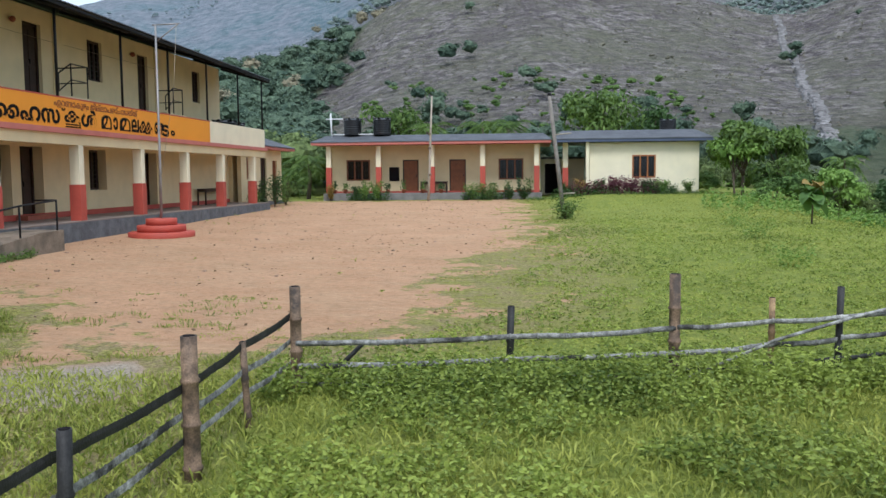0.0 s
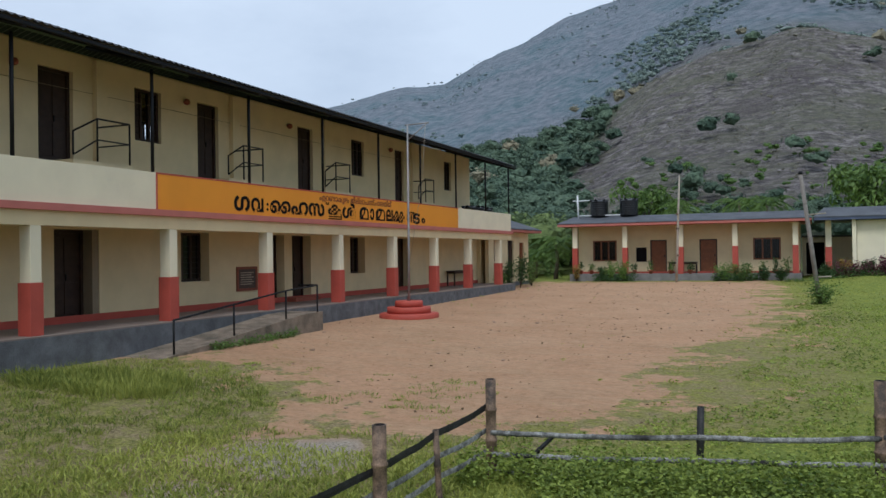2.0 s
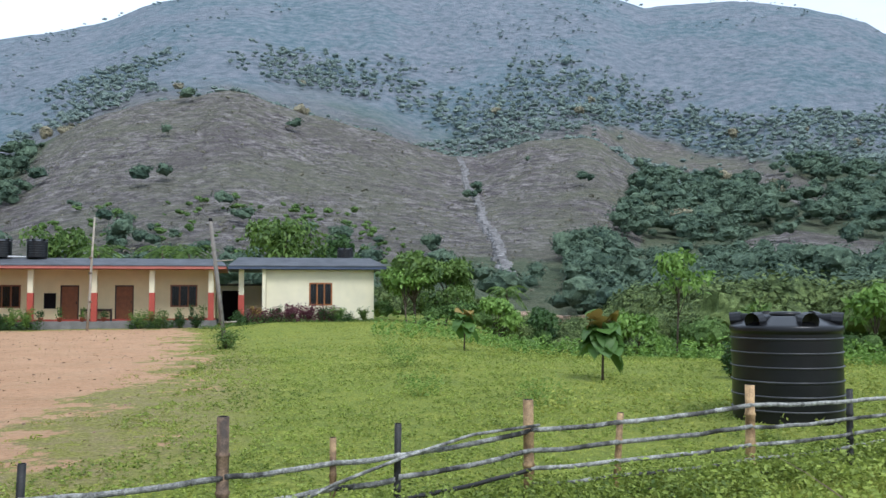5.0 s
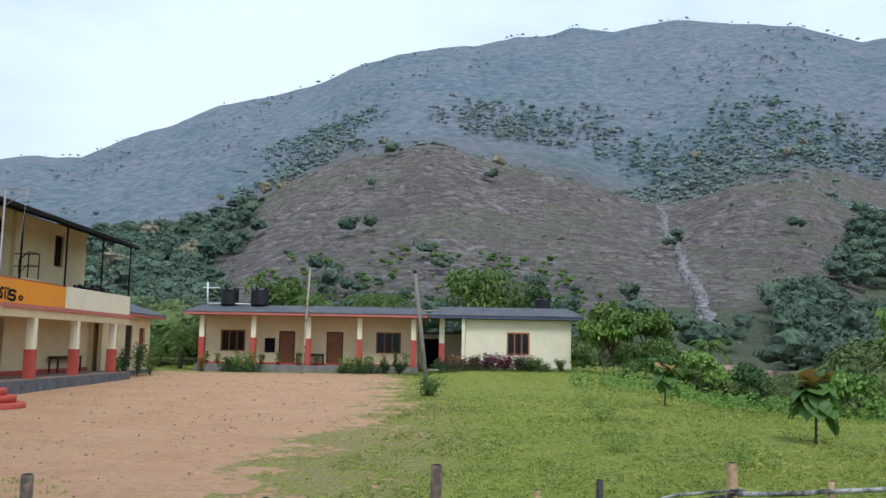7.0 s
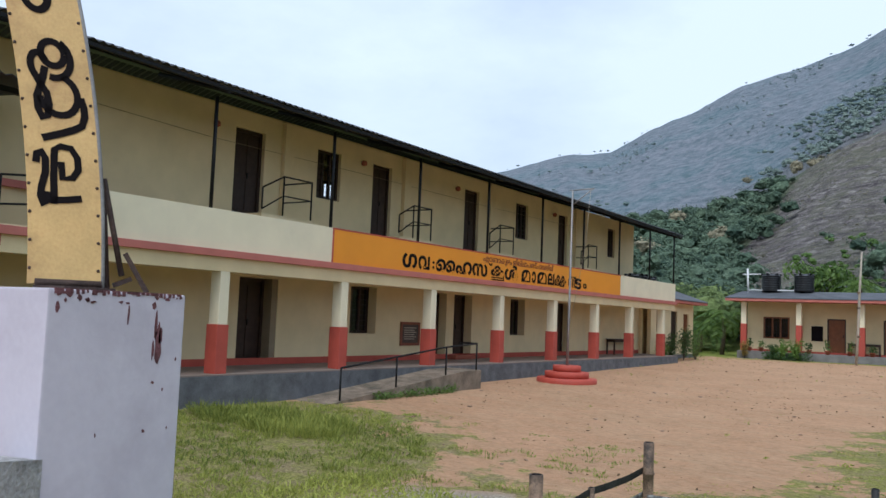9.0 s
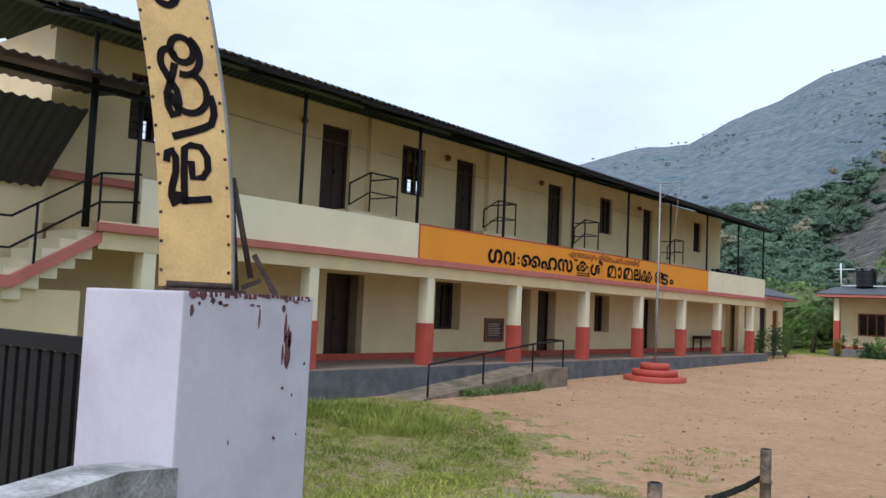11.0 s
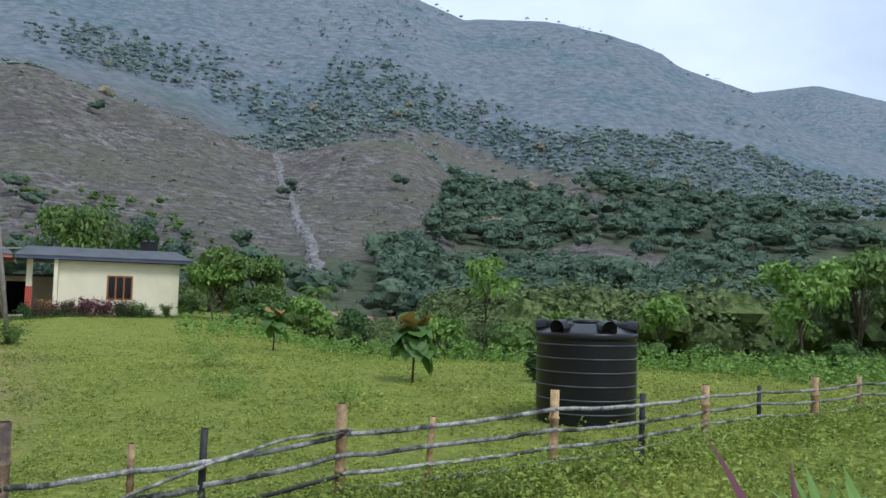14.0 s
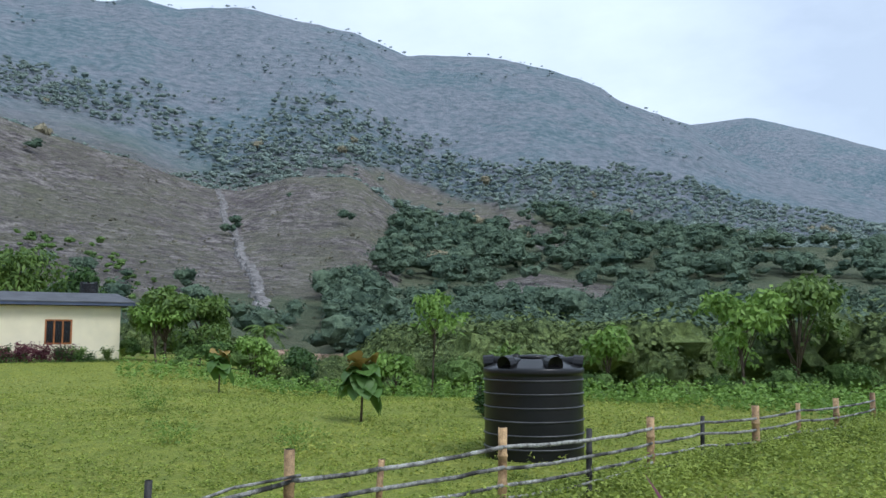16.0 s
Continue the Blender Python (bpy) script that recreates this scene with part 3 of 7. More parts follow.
    l.new(tex(0.16, 8, 0.7), hb.inputs["Height"])
    l.new(bp.outputs["Normal"], hb.inputs["Normal"])
    l.new(hb.outputs["Normal"], b.inputs["Normal"])
    return m


GROUND = ground_material()
ground = ground_sheet()


def gz(x, y):
    return float(ground_z(x, y))


# ---------------------------------------------------------------- two-storey school building
FX, WX, Y0, Y1 = -15.5, -17.55, 2.75, 36.4     # front of the verandah, wall behind it, ends
FLOOR, SLAB, PARA, UP = 0.38, 3.0, 3.86, 4.08
school = thing("school_building", (-19.5, 20, 0), "long two-storey cream school building with red trim and a verandah", "building")


def x_wall(name, holes, z0, z1, y0, y1, material=CREAM, t=0.25):
    bm = bmesh.new()
    wall_with_openings(y0, y1, z0, z1, holes, lambda a, b, c, d: bm_box(bm, WX - t, WX, a, b, c, d))
    bmesh.ops.remove_doubles(bm, verts=bm.verts, dist=1e-4)
    return part(name, bm, material, school)


def x_door(ya, yb, za, zb, material=DOOR_DARK, back=0.16):
    """A wooden door set back in an opening of a wall that faces +x."""
    x = WX - back
    bm = bmesh.new()
    bm_box(bm, x - 0.05, x + 0.05, ya, ya + 0.08, za, zb)
    bm_box(bm, x - 0.05, x + 0.05, yb - 0.08, yb, za, zb)
    bm_box(bm, x - 0.05, x + 0.05, ya + 0.08, yb - 0.08, zb - 0.08, zb)
    d = part("door", box(x - 0.045, x, ya + 0.08, yb - 0.08, za, zb - 0.08), material, school, "closed dark plank door")
    sub("door_frame", bm, material, d)
    mid = (ya + yb) / 2
    for a, b in ((ya + 0.14, mid - 0.03), (mid + 0.03, yb - 0.14)):
        for c, e in ((za + 0.15, za + 0.9), (za + 1.05, zb - 0.2)):
            sub("door_panel", box(x, x + 0.02, a, b, c, e, 0.008), material, d)
    sub("door_handle", box(x + 0.02, x + 0.05, mid + 0.04, mid + 0.07, za + 0.95, za + 1.1), BLACK_METAL, d)
    return d


def x_window(ya, yb, za, zb, panes=3, material=DOOR_DARK, glazed=True, bars=True, back=0.15):
    """A barred wooden window in a wall that faces +x; unglazed ones look into the room."""
    x = WX - back
    t = 0.07
    w = part("window", frame_ring(lambda u, d, z: (x + d, u, z), ya, yb, za, zb, t, -0.05, 0.05), material, school)
    for k in range(1, panes):
        y = ya + (yb - ya - t) * k / panes
        sub("mullion", box(x - 0.045, x + 0.045, y, y + t, za + t - 0.004, zb - t + 0.004, 0.006), material, w)
    for k in range(panes):
        a = ya + t + (yb - ya - t) * k / panes
        b = ya + (yb - ya - t) * (k + 1) / panes
        if glazed:
            sub("pane", box(x - 0.02, x - 0.008, a, b, za + t, zb - t), GLASS_DARK, w)
        elif k == 0:
            sub("casement", box(x - 0.03, x, a, b, za + t, zb - t, 0.006), material, w, "closed dark casement")
    if bars:
        for k in range(1, 8):
            z = za + t + (zb - za - 2 * t) * k / 8
            sub("window_bar", tube([(x + 0.02, ya + t, z), (x + 0.02, yb - t, z)], 0.007, 6), BLACK_METAL, w)
    return w


low_doors = [(10.0, 11.35), (18.3, 19.32), (19.78, 20.94), (27.7, 28.9)]
low_wins = [(14.3, 15.5), (23.7, 24.85)]
up_doors = [(9.6, 10.6), (15.05, 15.98), (20.2, 21.15), (27.55, 28.4)]
up_wins = [(4.35, 5.3), (12.6, 13.58), (23.88, 24.86), (32.74, 33.6)]
x_wall("lower_wall", [(a, b, FLOOR + 0.04, 2.58) for a, b in low_doors] + [(a, b, 1.2, 2.58) for a, b in low_wins], FLOOR, SLAB, Y0, 37.0, t=0.42)
x_wall("upper_wall", [(a, b, UP + 0.04, 6.3) for a, b in up_doors] + [(a, b, 4.93, 6.3) for a, b in up_wins], SLAB, 6.75, Y0, 36.0)
for a, b in low_doors:
    x_door(a, min(b, a + 1.15), FLOOR + 0.04, 2.58, back=0.36)
    if b - a > 1.2:
        part("door_jamb", box(WX - 0.40, WX - 0.02, a + 1.15, b, FLOOR + 0.04, 2.58), REVEAL, school)
for a, b in low_wins:
    x_window(a, b, 1.2, 2.58, 3, back=0.36)
for a, b in up_doors:
    x_door(a, b, UP + 0.04, 6.3)
for a, b in up_wins:
    x_window(a, b, 4.93, 6.3, 3, glazed=a > 20)
# the closed rooms behind
BACK_X = -21.7
part("room_body", box(BACK_X, WX - 0.9, Y0, 36.0, -0.4, SLAB + 0.1), CREAM, school)
part("end_wall", box(WX - 0.9, WX - 0.43, Y0, Y0 + 0.25, -0.4, SLAB), CREAM, school)
part("end_wall", box(WX - 0.9, WX - 0.43, 35.75, 36.0, -0.4, SLAB), CREAM, school)
part("end_wall", box(BACK_X, WX - 0.252, Y0, Y0 + 0.22, SLAB + 0.1, 6.75), CREAM, school)
part("end_wall", box(BACK_X, WX - 0.252, 35.78, 36.0, SLAB + 0.1, 6.75), CREAM, school)
back_wins = [(6.4, 8.1), (16.3, 18.3)]
bm = bmesh.new()
wall_with_openings(Y0 + 0.222, 35.778, SLAB + 0.1, 6.75, [(p, q, 5.55, 6.35) for p, q in back_wins], lambda p, q, c, d: bm_box(bm, BACK_X, BACK_X + 0.22, p, q, c, d))
part("back_wall", bm, CREAM, school)
for p, q in back_wins:
    w = part("back_window", frame_ring(lambda u, d, z: (BACK_X + 0.1 + d, u, z), p, q, 5.55, 6.35, 0.08, -0.04, 0.04), DOOR_DARK, school)
    for k in range(1, 4):
        sub("mullion", box(BACK_X + 0.07, BACK_X + 0.13, p + (q - p) * k / 4 - 0.04, p + (q - p) * k / 4 + 0.04, 5.62, 6.28), DOOR_DARK, w)
part("room_ceiling", box(BACK_X, WX - 0.252, Y0, 36.0, 6.752, 6.85), CREAM, school)
part("partition", box(BACK_X + 0.222, WX - 0.252, 10.9, 11.1, SLAB + 0.1, 6.75), CREAM, school)
part("partition", box(BACK_X + 0.222, WX - 0.252, 21.6, 21.8, SLAB + 0.1, 6.75), CREAM, school)
part("cable", tube([(WX + 0.02, 2.9, 6.05), (WX + 0.03, 8.9, 5.86), (WX + 0.02, 14.4, 5.9), (WX + 0.03, 21.6, 5.86), (WX + 0.02, 29.0, 5.92)], 0.006, 5), REVEAL, school, "thin slack cable along the wall")
for a in (11.2, 16.5, 21.75, 29.0):
    part("pilaster", box(WX + 0.002, WX + 0.14, a, a + 0.34, SLAB + 0.05, 6.7), CREAM, school)
part("skirting", box(WX + 0.002, WX + 0.03, Y0 + 0.3, 37.0, FLOOR, FLOOR + 0.17), RED, school, "red painted skirting")
part("slab_band", box(WX - 0.3, WX + 0.16, Y0 - 0.25, 7.0, UP - 0.16, UP - 0.02), PINK, school)
# plinth and verandah
part("plinth", box(WX - 0.9, FX + 0.16, Y0 + 0.2, 36.5, -0.7, FLOOR - 0.03), PLINTH_GREY, school, "rough blue-grey plinth")
part("verandah_floor", box(WX, FX + 0.15, Y0 + 0.2, 36.45, FLOOR - 0.03, FLOOR, 0.008), FLOOR_CEMENT, school)
part("verandah_slab", box(WX + 0.002, FX - 0.02, Y0, Y1, 2.86, SLAB + 0.04), CREAM, school)
part("beam", box(FX - 0.3, FX - 0.004, Y0, Y1, 2.55, 2.86), CREAM, school)
part("slab_edge", box(FX - 0.02, FX + 0.10, Y0 - 0.05, Y1 + 0.1, 2.85, SLAB, 0.01), PINK, school, "pink-red painted slab edge")
part("parapet", box(FX - 0.14, FX, 3.5, Y1, SLAB, PARA, 0.012), CREAM_PALE, school, "pale cream parapet")
part("parapet", box(WX, FX - 0.14, Y1 - 0.14, Y1, SLAB + 0.04, PARA), CREAM_PALE, school)
PILLARS = [3.75, 7.72, 11.65, 15.6, 19.55, 23.45, 27.2, 30.9, 34.9]
for y in PILLARS:
    p = part("pillar", box(FX - 0.31, FX - 0.012, y - 0.13, y + 0.13, 1.42, 2.55, 0.012), CREAM_PALE, school, "square cream pillar with a red foot")
    sub("pillar_foot", box(FX - 0.335, FX + 0.004, y - 0.16, y + 0.16, FLOOR, 1.42, 0.012), RED, p, "red painted pillar foot")
# corrugated roof on a steel frame
EAVE_X, EAVE_Z, RIDGE_X, RIDGE_Z, ROOF_Y0, ROOF_Y1 = -15.15, 6.33, -20.6, 7.9, 1.95, 36.5


def corrugated(x0, z0, x1, z1, y0, y1, pitch=0.2, depth=0.022):
    """A corrugated sheet between two level edges that run along y."""
    n = int((y1 - y0) / pitch * 4)
    bm = bmesh.new()
    prev = None
    for i in range(n + 1):
        y = y0 + (y1 - y0) * i / n
        d = depth * math.sin(i * math.pi / 2)
        row = [bm.verts.new((x0, y, z0 + d)), bm.verts.new((x1, y, z1 + d)), bm.verts.new((x1, y, z1 + d - 0.012)), bm.verts.new((x0, y, z0 + d - 0.012))]
        if prev:
            for a in range(4):
                bm.faces.new((prev[a], prev[(a + 1) % 4], row[(a + 1) % 4], row[a]))
        else:
            bm.faces.new(row)
        prev = row
    bm.faces.new(prev)
    return bm


def tilt_to_view(bm):
    """Drops the long roof slightly towards its far end, to fit the camera's view."""
    for v in bm.verts:
        v.co.z += 0.17 - 0.0075 * (v.co.y - ROOF_Y0)
    return bm


part("roof", tilt_to_view(corrugated(EAVE_X, EAVE_Z, RIDGE_X, RIDGE_Z, ROOF_Y0, ROOF_Y1)), ROOF_METAL, school, "dark corrugated metal roof")
part("roof", tilt_to_view(corrugated(RIDGE_X, RIDGE_Z, -22.2, 7.45, ROOF_Y0, ROOF_Y1)), ROOF_METAL, school, "dark corrugated metal roof")
part("eave_pipe", tilt_to_view(box(EAVE_X - 0.1, EAVE_X - 0.04, ROOF_Y0 + 0.05, ROOF_Y1 - 0.05, EAVE_Z - 0.12, EAVE_Z - 0.05)), BLACK_METAL, school)
SLOPE = (RIDGE_Z - EAVE_Z) / (EAVE_X - RIDGE_X)
for dx in (0.9, 1.8):
    z = EAVE_Z + SLOPE * dx
    part("purlin", tilt_to_view(box(EAVE_X - dx - 0.03, EAVE_X - dx + 0.03, ROOF_Y0 + 0.05, ROOF_Y1 - 0.05, z - 0.11, z - 0.05)), BLACK_METAL, school)
for y in (2.5, 7.25, 11.04, 14.75, 18.55, 22.3, 25.8, 29.4, 33.0, 36.3):
    part("roof_post", tube([(FX - 0.07, y, PARA if y > 3 else 2.9), (FX - 0.07, y, 6.25)], 0.04, 8), BLACK_METAL, school)
    bm = bmesh.new()
    bm_tube(bm, [(EAVE_X - 0.05, y, EAVE_Z - 0.14), (WX, y, EAVE_Z - 0.14 + SLOPE * 2.35)], 0.055, 6)
    part("rafter", tilt_to_view(bm), BLACK_METAL, school)
part("door_step", box(WX + 0.032, WX + 0.4, 19.4, 20.9, FLOOR, FLOOR + 0.14, 0.01), TERRACOTTA, school, "worn red-brown door step")
# short stairs and rails at the raised doors of the upper floor
for a, b in up_doors:
    part("landing", box(WX + 0.002, WX + 1.15, a - 0.1, b + 0.75, SLAB + 0.05, UP), CREAM, school)
    for k in range(3):
        part("step", box(WX + 0.02, WX + 1.1, a - 0.1 - 0.28 * (k + 1), a - 0.1 - 0.28 * k - 0.003, SLAB + 0.05, UP - 0.26 * (k + 1)), CREAM, school)
    bm = bmesh.new()
    x = WX + 1.1
    y1, y2, y3 = a - 0.05, a + 0.65, b + 0.65
    for q in (y2, y3):
        bm_tube(bm, [(x, q, UP), (x, q, UP + 0.98)], 0.022, 6)
    bm_tube(bm, [(x, y1, UP + 0.1), (x, y1, UP + 0.62)], 0.022, 6)
    bm_tube(bm, [(x, y1, UP + 0.62), (x, y2, UP + 0.98), (x, y3, UP + 0.98), (WX + 0.1, y3, UP + 0.98)], 0.022, 6)
    bm_tube(bm, [(x, y1, UP + 0.1), (x, y2, UP + 0.5), (x, y3, UP + 0.5), (WX + 0.1, y3, UP + 0.5)], 0.018, 6)
    part("railing", bm, BLACK_METAL, school, "black pipe railing at a raised door")
# sign over the verandah
sign = thing("name_board", (FX, 20.2, 3.4), "long orange school name board with black lettering", "sign")
part("panel", box(FX + 0.002, FX + 0.014, 11.1, 29.4, SLAB + 0.004, PARA - 0.01), ORANGE, sign)
part("border", box(FX + 0.002, FX + 0.02, 11.06, 29.44, PARA - 0.035, PARA + 0.004), RED, sign)
part("border", box(FX + 0.002, FX + 0.02, 11.06, 11.10, SLAB + 0.004, PARA - 0.035), RED, sign)


def lettering(text, height, material, parent, m, width=None, name="lettering", bold=0.011, tall=None):
    cu = bpy.data.curves.new(name, "FONT")
    cu.body, cu.size, cu.extrude, cu.offset = text, height, 0.003, bold
    tmp = bpy.data.objects.new("tmp", cu)
    scene.collection.objects.link(tmp)
    bpy.context.view_layer.update()
    me = bpy.data.meshes.new_from_object(tmp.evaluated_get(bpy.context.evaluated_depsgraph_get()))
    bpy.data.objects.remove(tmp)
    co = np.empty(len(me.vertices) * 3, dtype=np.float32)
    me.vertices.foreach_get("co", co)
    co = co.reshape(-1, 3)
    if len(co):
        co[:, 0] -= co[:, 0].min()
        if width:
            co[:, 0] *= width / co[:, 0].max()
        if tall:
            co[:, 1] = (co[:, 1] - co[:, 1].min()) * tall / np.ptp(co[:, 1])
    me.vertices.foreach_set("co", co.ravel())
    me.transform(m)
    me.materials.clear()
    me.materials.append(material)
    ob = new(name, me)
    if parent:
        ob.parent = parent
        ob.matrix_parent_inverse = parent.matrix_basis.inverted()
    return ob


FACE_X = Matrix(((0, 0, 1, 0), (1, 0, 0, 0), (0, 1, 0, 0), (0, 0, 0, 1)))   # text that runs along +y and faces +x
LETTERS = [("ഗ", 13.95, 14.64, 3.09, 0.42),
           ("വ", 14.70, 15.26, 3.09, 0.40),
           (":", 15.40, 15.50, 3.15, 0.22),
           ("ൈ", 15.58, 16.60, 3.09, 0.38),
           ("ഹ", 16.63, 17.54, 3.09, 0.40),
           ("സ", 17.57, 18.47, 3.09, 0.41),
           ("്", 18.56, 18.76, 3.47, 0.09),
           ("ക", 18.69, 19.50, 3.17, 0.34),
           ("ൾ", 19.58, 20.45, 3.09, 0.50),
           ("മ", 20.73, 21.36, 3.09, 0.42),
           ("ാ", 21.46, 21.76, 3.09, 0.40),
           ("മ", 21.88, 22.59, 3.09, 0.42),
           ("ല", 22.67, 23.19, 3.09, 0.42),
           ("ക", 23.22, 23.79, 3.09, 0.40),
           ("ക", 23.61, 24.18, 3.06, 0.42),
           ("ണ", 24.35, 25.08, 3.09, 0.42),
           ("ട", 24.93, 25.52, 3.05, 0.42),
           ("ം", 25.66, 26.00, 3.10, 0.20)]
for ch, ya, yb, z, h in LETTERS:
    lettering(ch, 1.0, BLACK_PAINT, sign, Matrix.Translation((FX + 0.018, ya, z)) @ FACE_X, yb - ya, "letter", 0.036, h)
for z in (3.03, 3.10):
    part("letter_stroke", box(FX + 0.016, FX + 0.021, 18.74, 19.5, z, z + 0.035), BLACK_PAINT, sign)
part("letter_stroke", box(FX + 0.016, FX + 0.021, 19.47, 19.53, 3.03, 3.2), BLACK_PAINT, sign)
lettering("എറണാകുളം ജില്ലാപഞ്ചായത്ത്", 0.26, BROWN_PAINT, sign, Matrix.Translation((FX + 0.018, 18.2, 3.60)) @ FACE_X, 4.9, bold=0.005)

# ---------------------------------------------------------------- single-storey classroom block
rooms = thing("classroom_block", (-8.6, 50, 0), "single-storey cream classroom block with red-footed verandah pillars", "building")
WY, PY = 48.2, 46.8


def y_wall(parent, y, holes, z0, z1, x0, x1, material=CREAM, name="wall", t=0.22):
    bm = bmesh.new()
    wall_with_openings(x0, x1, z0, z1, holes, lambda a, b, c, d: bm_box(bm, a, b, y, y + t, c, d))
    bmesh.ops.remove_doubles(bm, verts=bm.verts, dist=1e-4)
    return part(name, bm, material, parent)


def y_door(parent, y, xa, xb, za, zb, material=DOOR_BROWN):
    d = part("door", box(xa + 0.07, xb - 0.07, y + 0.06, y + 0.10, za, zb - 0.07), material, parent, "closed brown wooden door")
    bm = bmesh.new()
    bm_box(bm, xa, xa + 0.07, y + 0.02, y + 0.12, za, zb)
    bm_box(bm, xb - 0.07, xb, y + 0.02, y + 0.12, za, zb)
    bm_box(bm, xa + 0.07, xb - 0.07, y + 0.02, y + 0.12, zb - 0.07, zb)
    sub("door_frame", bm, DOOR_DARK, d)
    for c, e in ((za + 0.12, za + 0.85), (za + 1.0, zb - 0.2)):
        sub("door_panel", box(xa + 0.17, xb - 0.17, y + 0.045, y + 0.06, c, e, 0.006), material, d)
    sub("door_handle", box(xb - 0.16, xb - 0.12, y + 0.02, y + 0.06, za + 0.95, za + 1.1), BLACK_METAL, d)


def y_window(parent, y, xa, xb, za, zb, panes=3, material=DOOR_BROWN):
    t = 0.08
    w = part("window", frame_ring(lambda u, d, z: (u, y + d, z), xa, xb, za, zb, t, -0.02, 0.10), material, parent, "three-light wooden window")
    for k in range(1, panes):
        x = xa + (xb - xa - t) * k / panes
        sub("mullion", box(x, x + t, y - 0.016, y + 0.096, za + t - 0.004, zb - t + 0.004, 0.008), material, w)
    for k in range(panes):
        a = xa + t + (xb - xa - t) * k / panes
        b = xa + (xb - xa - t) * (k + 1) / panes
        sub("pane", box(a, b, y + 0.05, y + 0.06, za + t, zb - t), GLASS_DARK, w)
        for q in range(1, 4):
            xx = a + (b - a) * q / 4
            sub("window_bar", tube([(xx, y + 0.03, za + t), (xx, y + 0.03, zb - t)], 0.008, 5), BLACK_METAL, w)
    return w


R0, R1 = -15.07, -2.25
part("plinth", box(R0 - 0.15, R1 + 0.1, 46.5, 53.0, -0.5, 0.57, 0.02), CONCRETE, rooms)
d1, d2, wa, wb = (-10.64, -9.66), (-7.76, -6.75), (-14.15, -12.68), (-4.76, -3.26)
y_wall(rooms, WY, [(*d1, 0.59, 2.58), (*d2, 0.59, 2.58), (*wa, 1.33, 2.6), (*wb, 1.33, 2.6)], 0.57, 3.5, R0, R1)
part("skirting", box(R0, R1, WY - 0.02, WY - 0.002, 0.57, 0.68), RED, rooms)
part("room_body", box(R0, R1, WY + 0.6, 53.0, 0.5, 3.5), CREAM, rooms)
part("side_wall", box(R0, R0 + 0.22, WY + 0.22, WY + 0.6, 0.57, 3.5), CREAM, rooms)
part("side_wall", box(R1 - 0.22, R1, WY + 0.22, WY + 0.6, 0.57, 3.5), CREAM, rooms)
for a, b in (d1, d2):
    y_door(rooms, WY, a, b, 0.59, 2.58)
for a, b in (wa, wb):
    y_window(rooms, WY, a, b, 1.33, 2.6)
for x in (-15.09, -12.04, -8.8, -5.78, -2.6):
    p = part("pillar", box(x, x + 0.28, PY, PY + 0.28, 2.14, 3.42, 0.01), CREAM_PALE, rooms, "square cream pillar with a red foot")
    sub("pillar_foot", box(x - 0.015, x + 0.295, PY - 0.015, PY + 0.295, 0.57, 2.14, 0.01), RED, p, "red painted pillar foot")


def hip_roof(parent, x0, x1, y0, y1, z0, z1, z2, inset, run, fascia, top=ROOF_GREY, name="roof"):
    """A shallow slab roof: fascia, sloped sides and a flat top."""
    f = bmesh.new()
    bm_box(f, x0, x1, y0, y1, z0, z1 - 0.02)
    part("fascia", f, fascia, parent)
    bm = bmesh.new()
    lo = [bm.verts.new(p) for p in ((x0 - 0.03, y0 - 0.03, z1 - 0.018), (x1 + 0.03, y0 - 0.03, z1 - 0.018), (x1 + 0.03, y1, z1 - 0.018), (x0 - 0.03, y1, z1 - 0.018))]
    li = [bm.verts.new((v.co.x, v.co.y, z1 + 0.03)) for v in lo]
    hi = [bm.verts.new(p) for p in ((x0 + inset, y0 + run, z2), (x1 - inset, y0 + run, z2), (x1 - inset, y1 - 1, z2), (x0 + inset, y1 - 1, z2))]
    bm.faces.new(hi)
    bm.faces.new(lo)
    for a, b in ((lo, li), (li, hi)):
        for k in range(4):
            bm.faces.new((a[k], a[(k + 1) % 4], b[(k + 1) % 4], b[k]))
    return part(name, bm, top, parent, "weathered grey roof")


hip_roof(rooms, -15.87, -1.62, 46.25, 53.6, 3.46, 3.62, 4.12, 0.45, 2.2, PINK)
part("notice_board", box(-11.48, -10.86, WY - 0.035, WY - 0.003, 1.28, 2.14), BLACK_PAINT, rooms, "black notice board")

# ---------------------------------------------------------------- end room with its wide roof
block = thing("end_room", (3.7, 49, 0), "small cream room with a brown window under a grey roof", "building")
BY = 46.35
y_wall(block, BY, [(3.0, 4.33, 1.38, 2.69)], 0.55, 3.42, 0.59, 6.75, CREAM_PALE)
part("plinth", box(0.55, 6.79, BY - 0.04, 51.6, -0.3, 0.55), PLINTH_GREY, block)
part("room_body", box(0.60, 6.74, BY + 0.6, 51.5, 0.5, 3.42), CREAM_PALE, block)
part("side_wall", box(6.53, 6.75, BY + 0.22, BY + 0.6, 0.55, 3.42), CREAM_PALE, block)
part("side_wall", box(0.59, 0.81, BY + 0.22, BY + 0.6, 0.55, 3.42), CREAM_PALE, block)
y_window(block, BY, 3.0, 4.33, 1.38, 2.69, 3, WIN_WOOD)
hip_roof(block, -1.5, 7.42, 45.85, 52.4, 3.45, 3.62, 4.24, 0.55, 2.9, BLUE_FASCIA)
p = part("pillar", box(-0.94, -0.64, PY, PY + 0.3, 2.0, 3.45, 0.01), CREAM_PALE, block)
sub("pillar_foot", box(-0.955, -0.625, PY - 0.015, PY + 0.315, 0.2, 2.0, 0.01), RED, p)
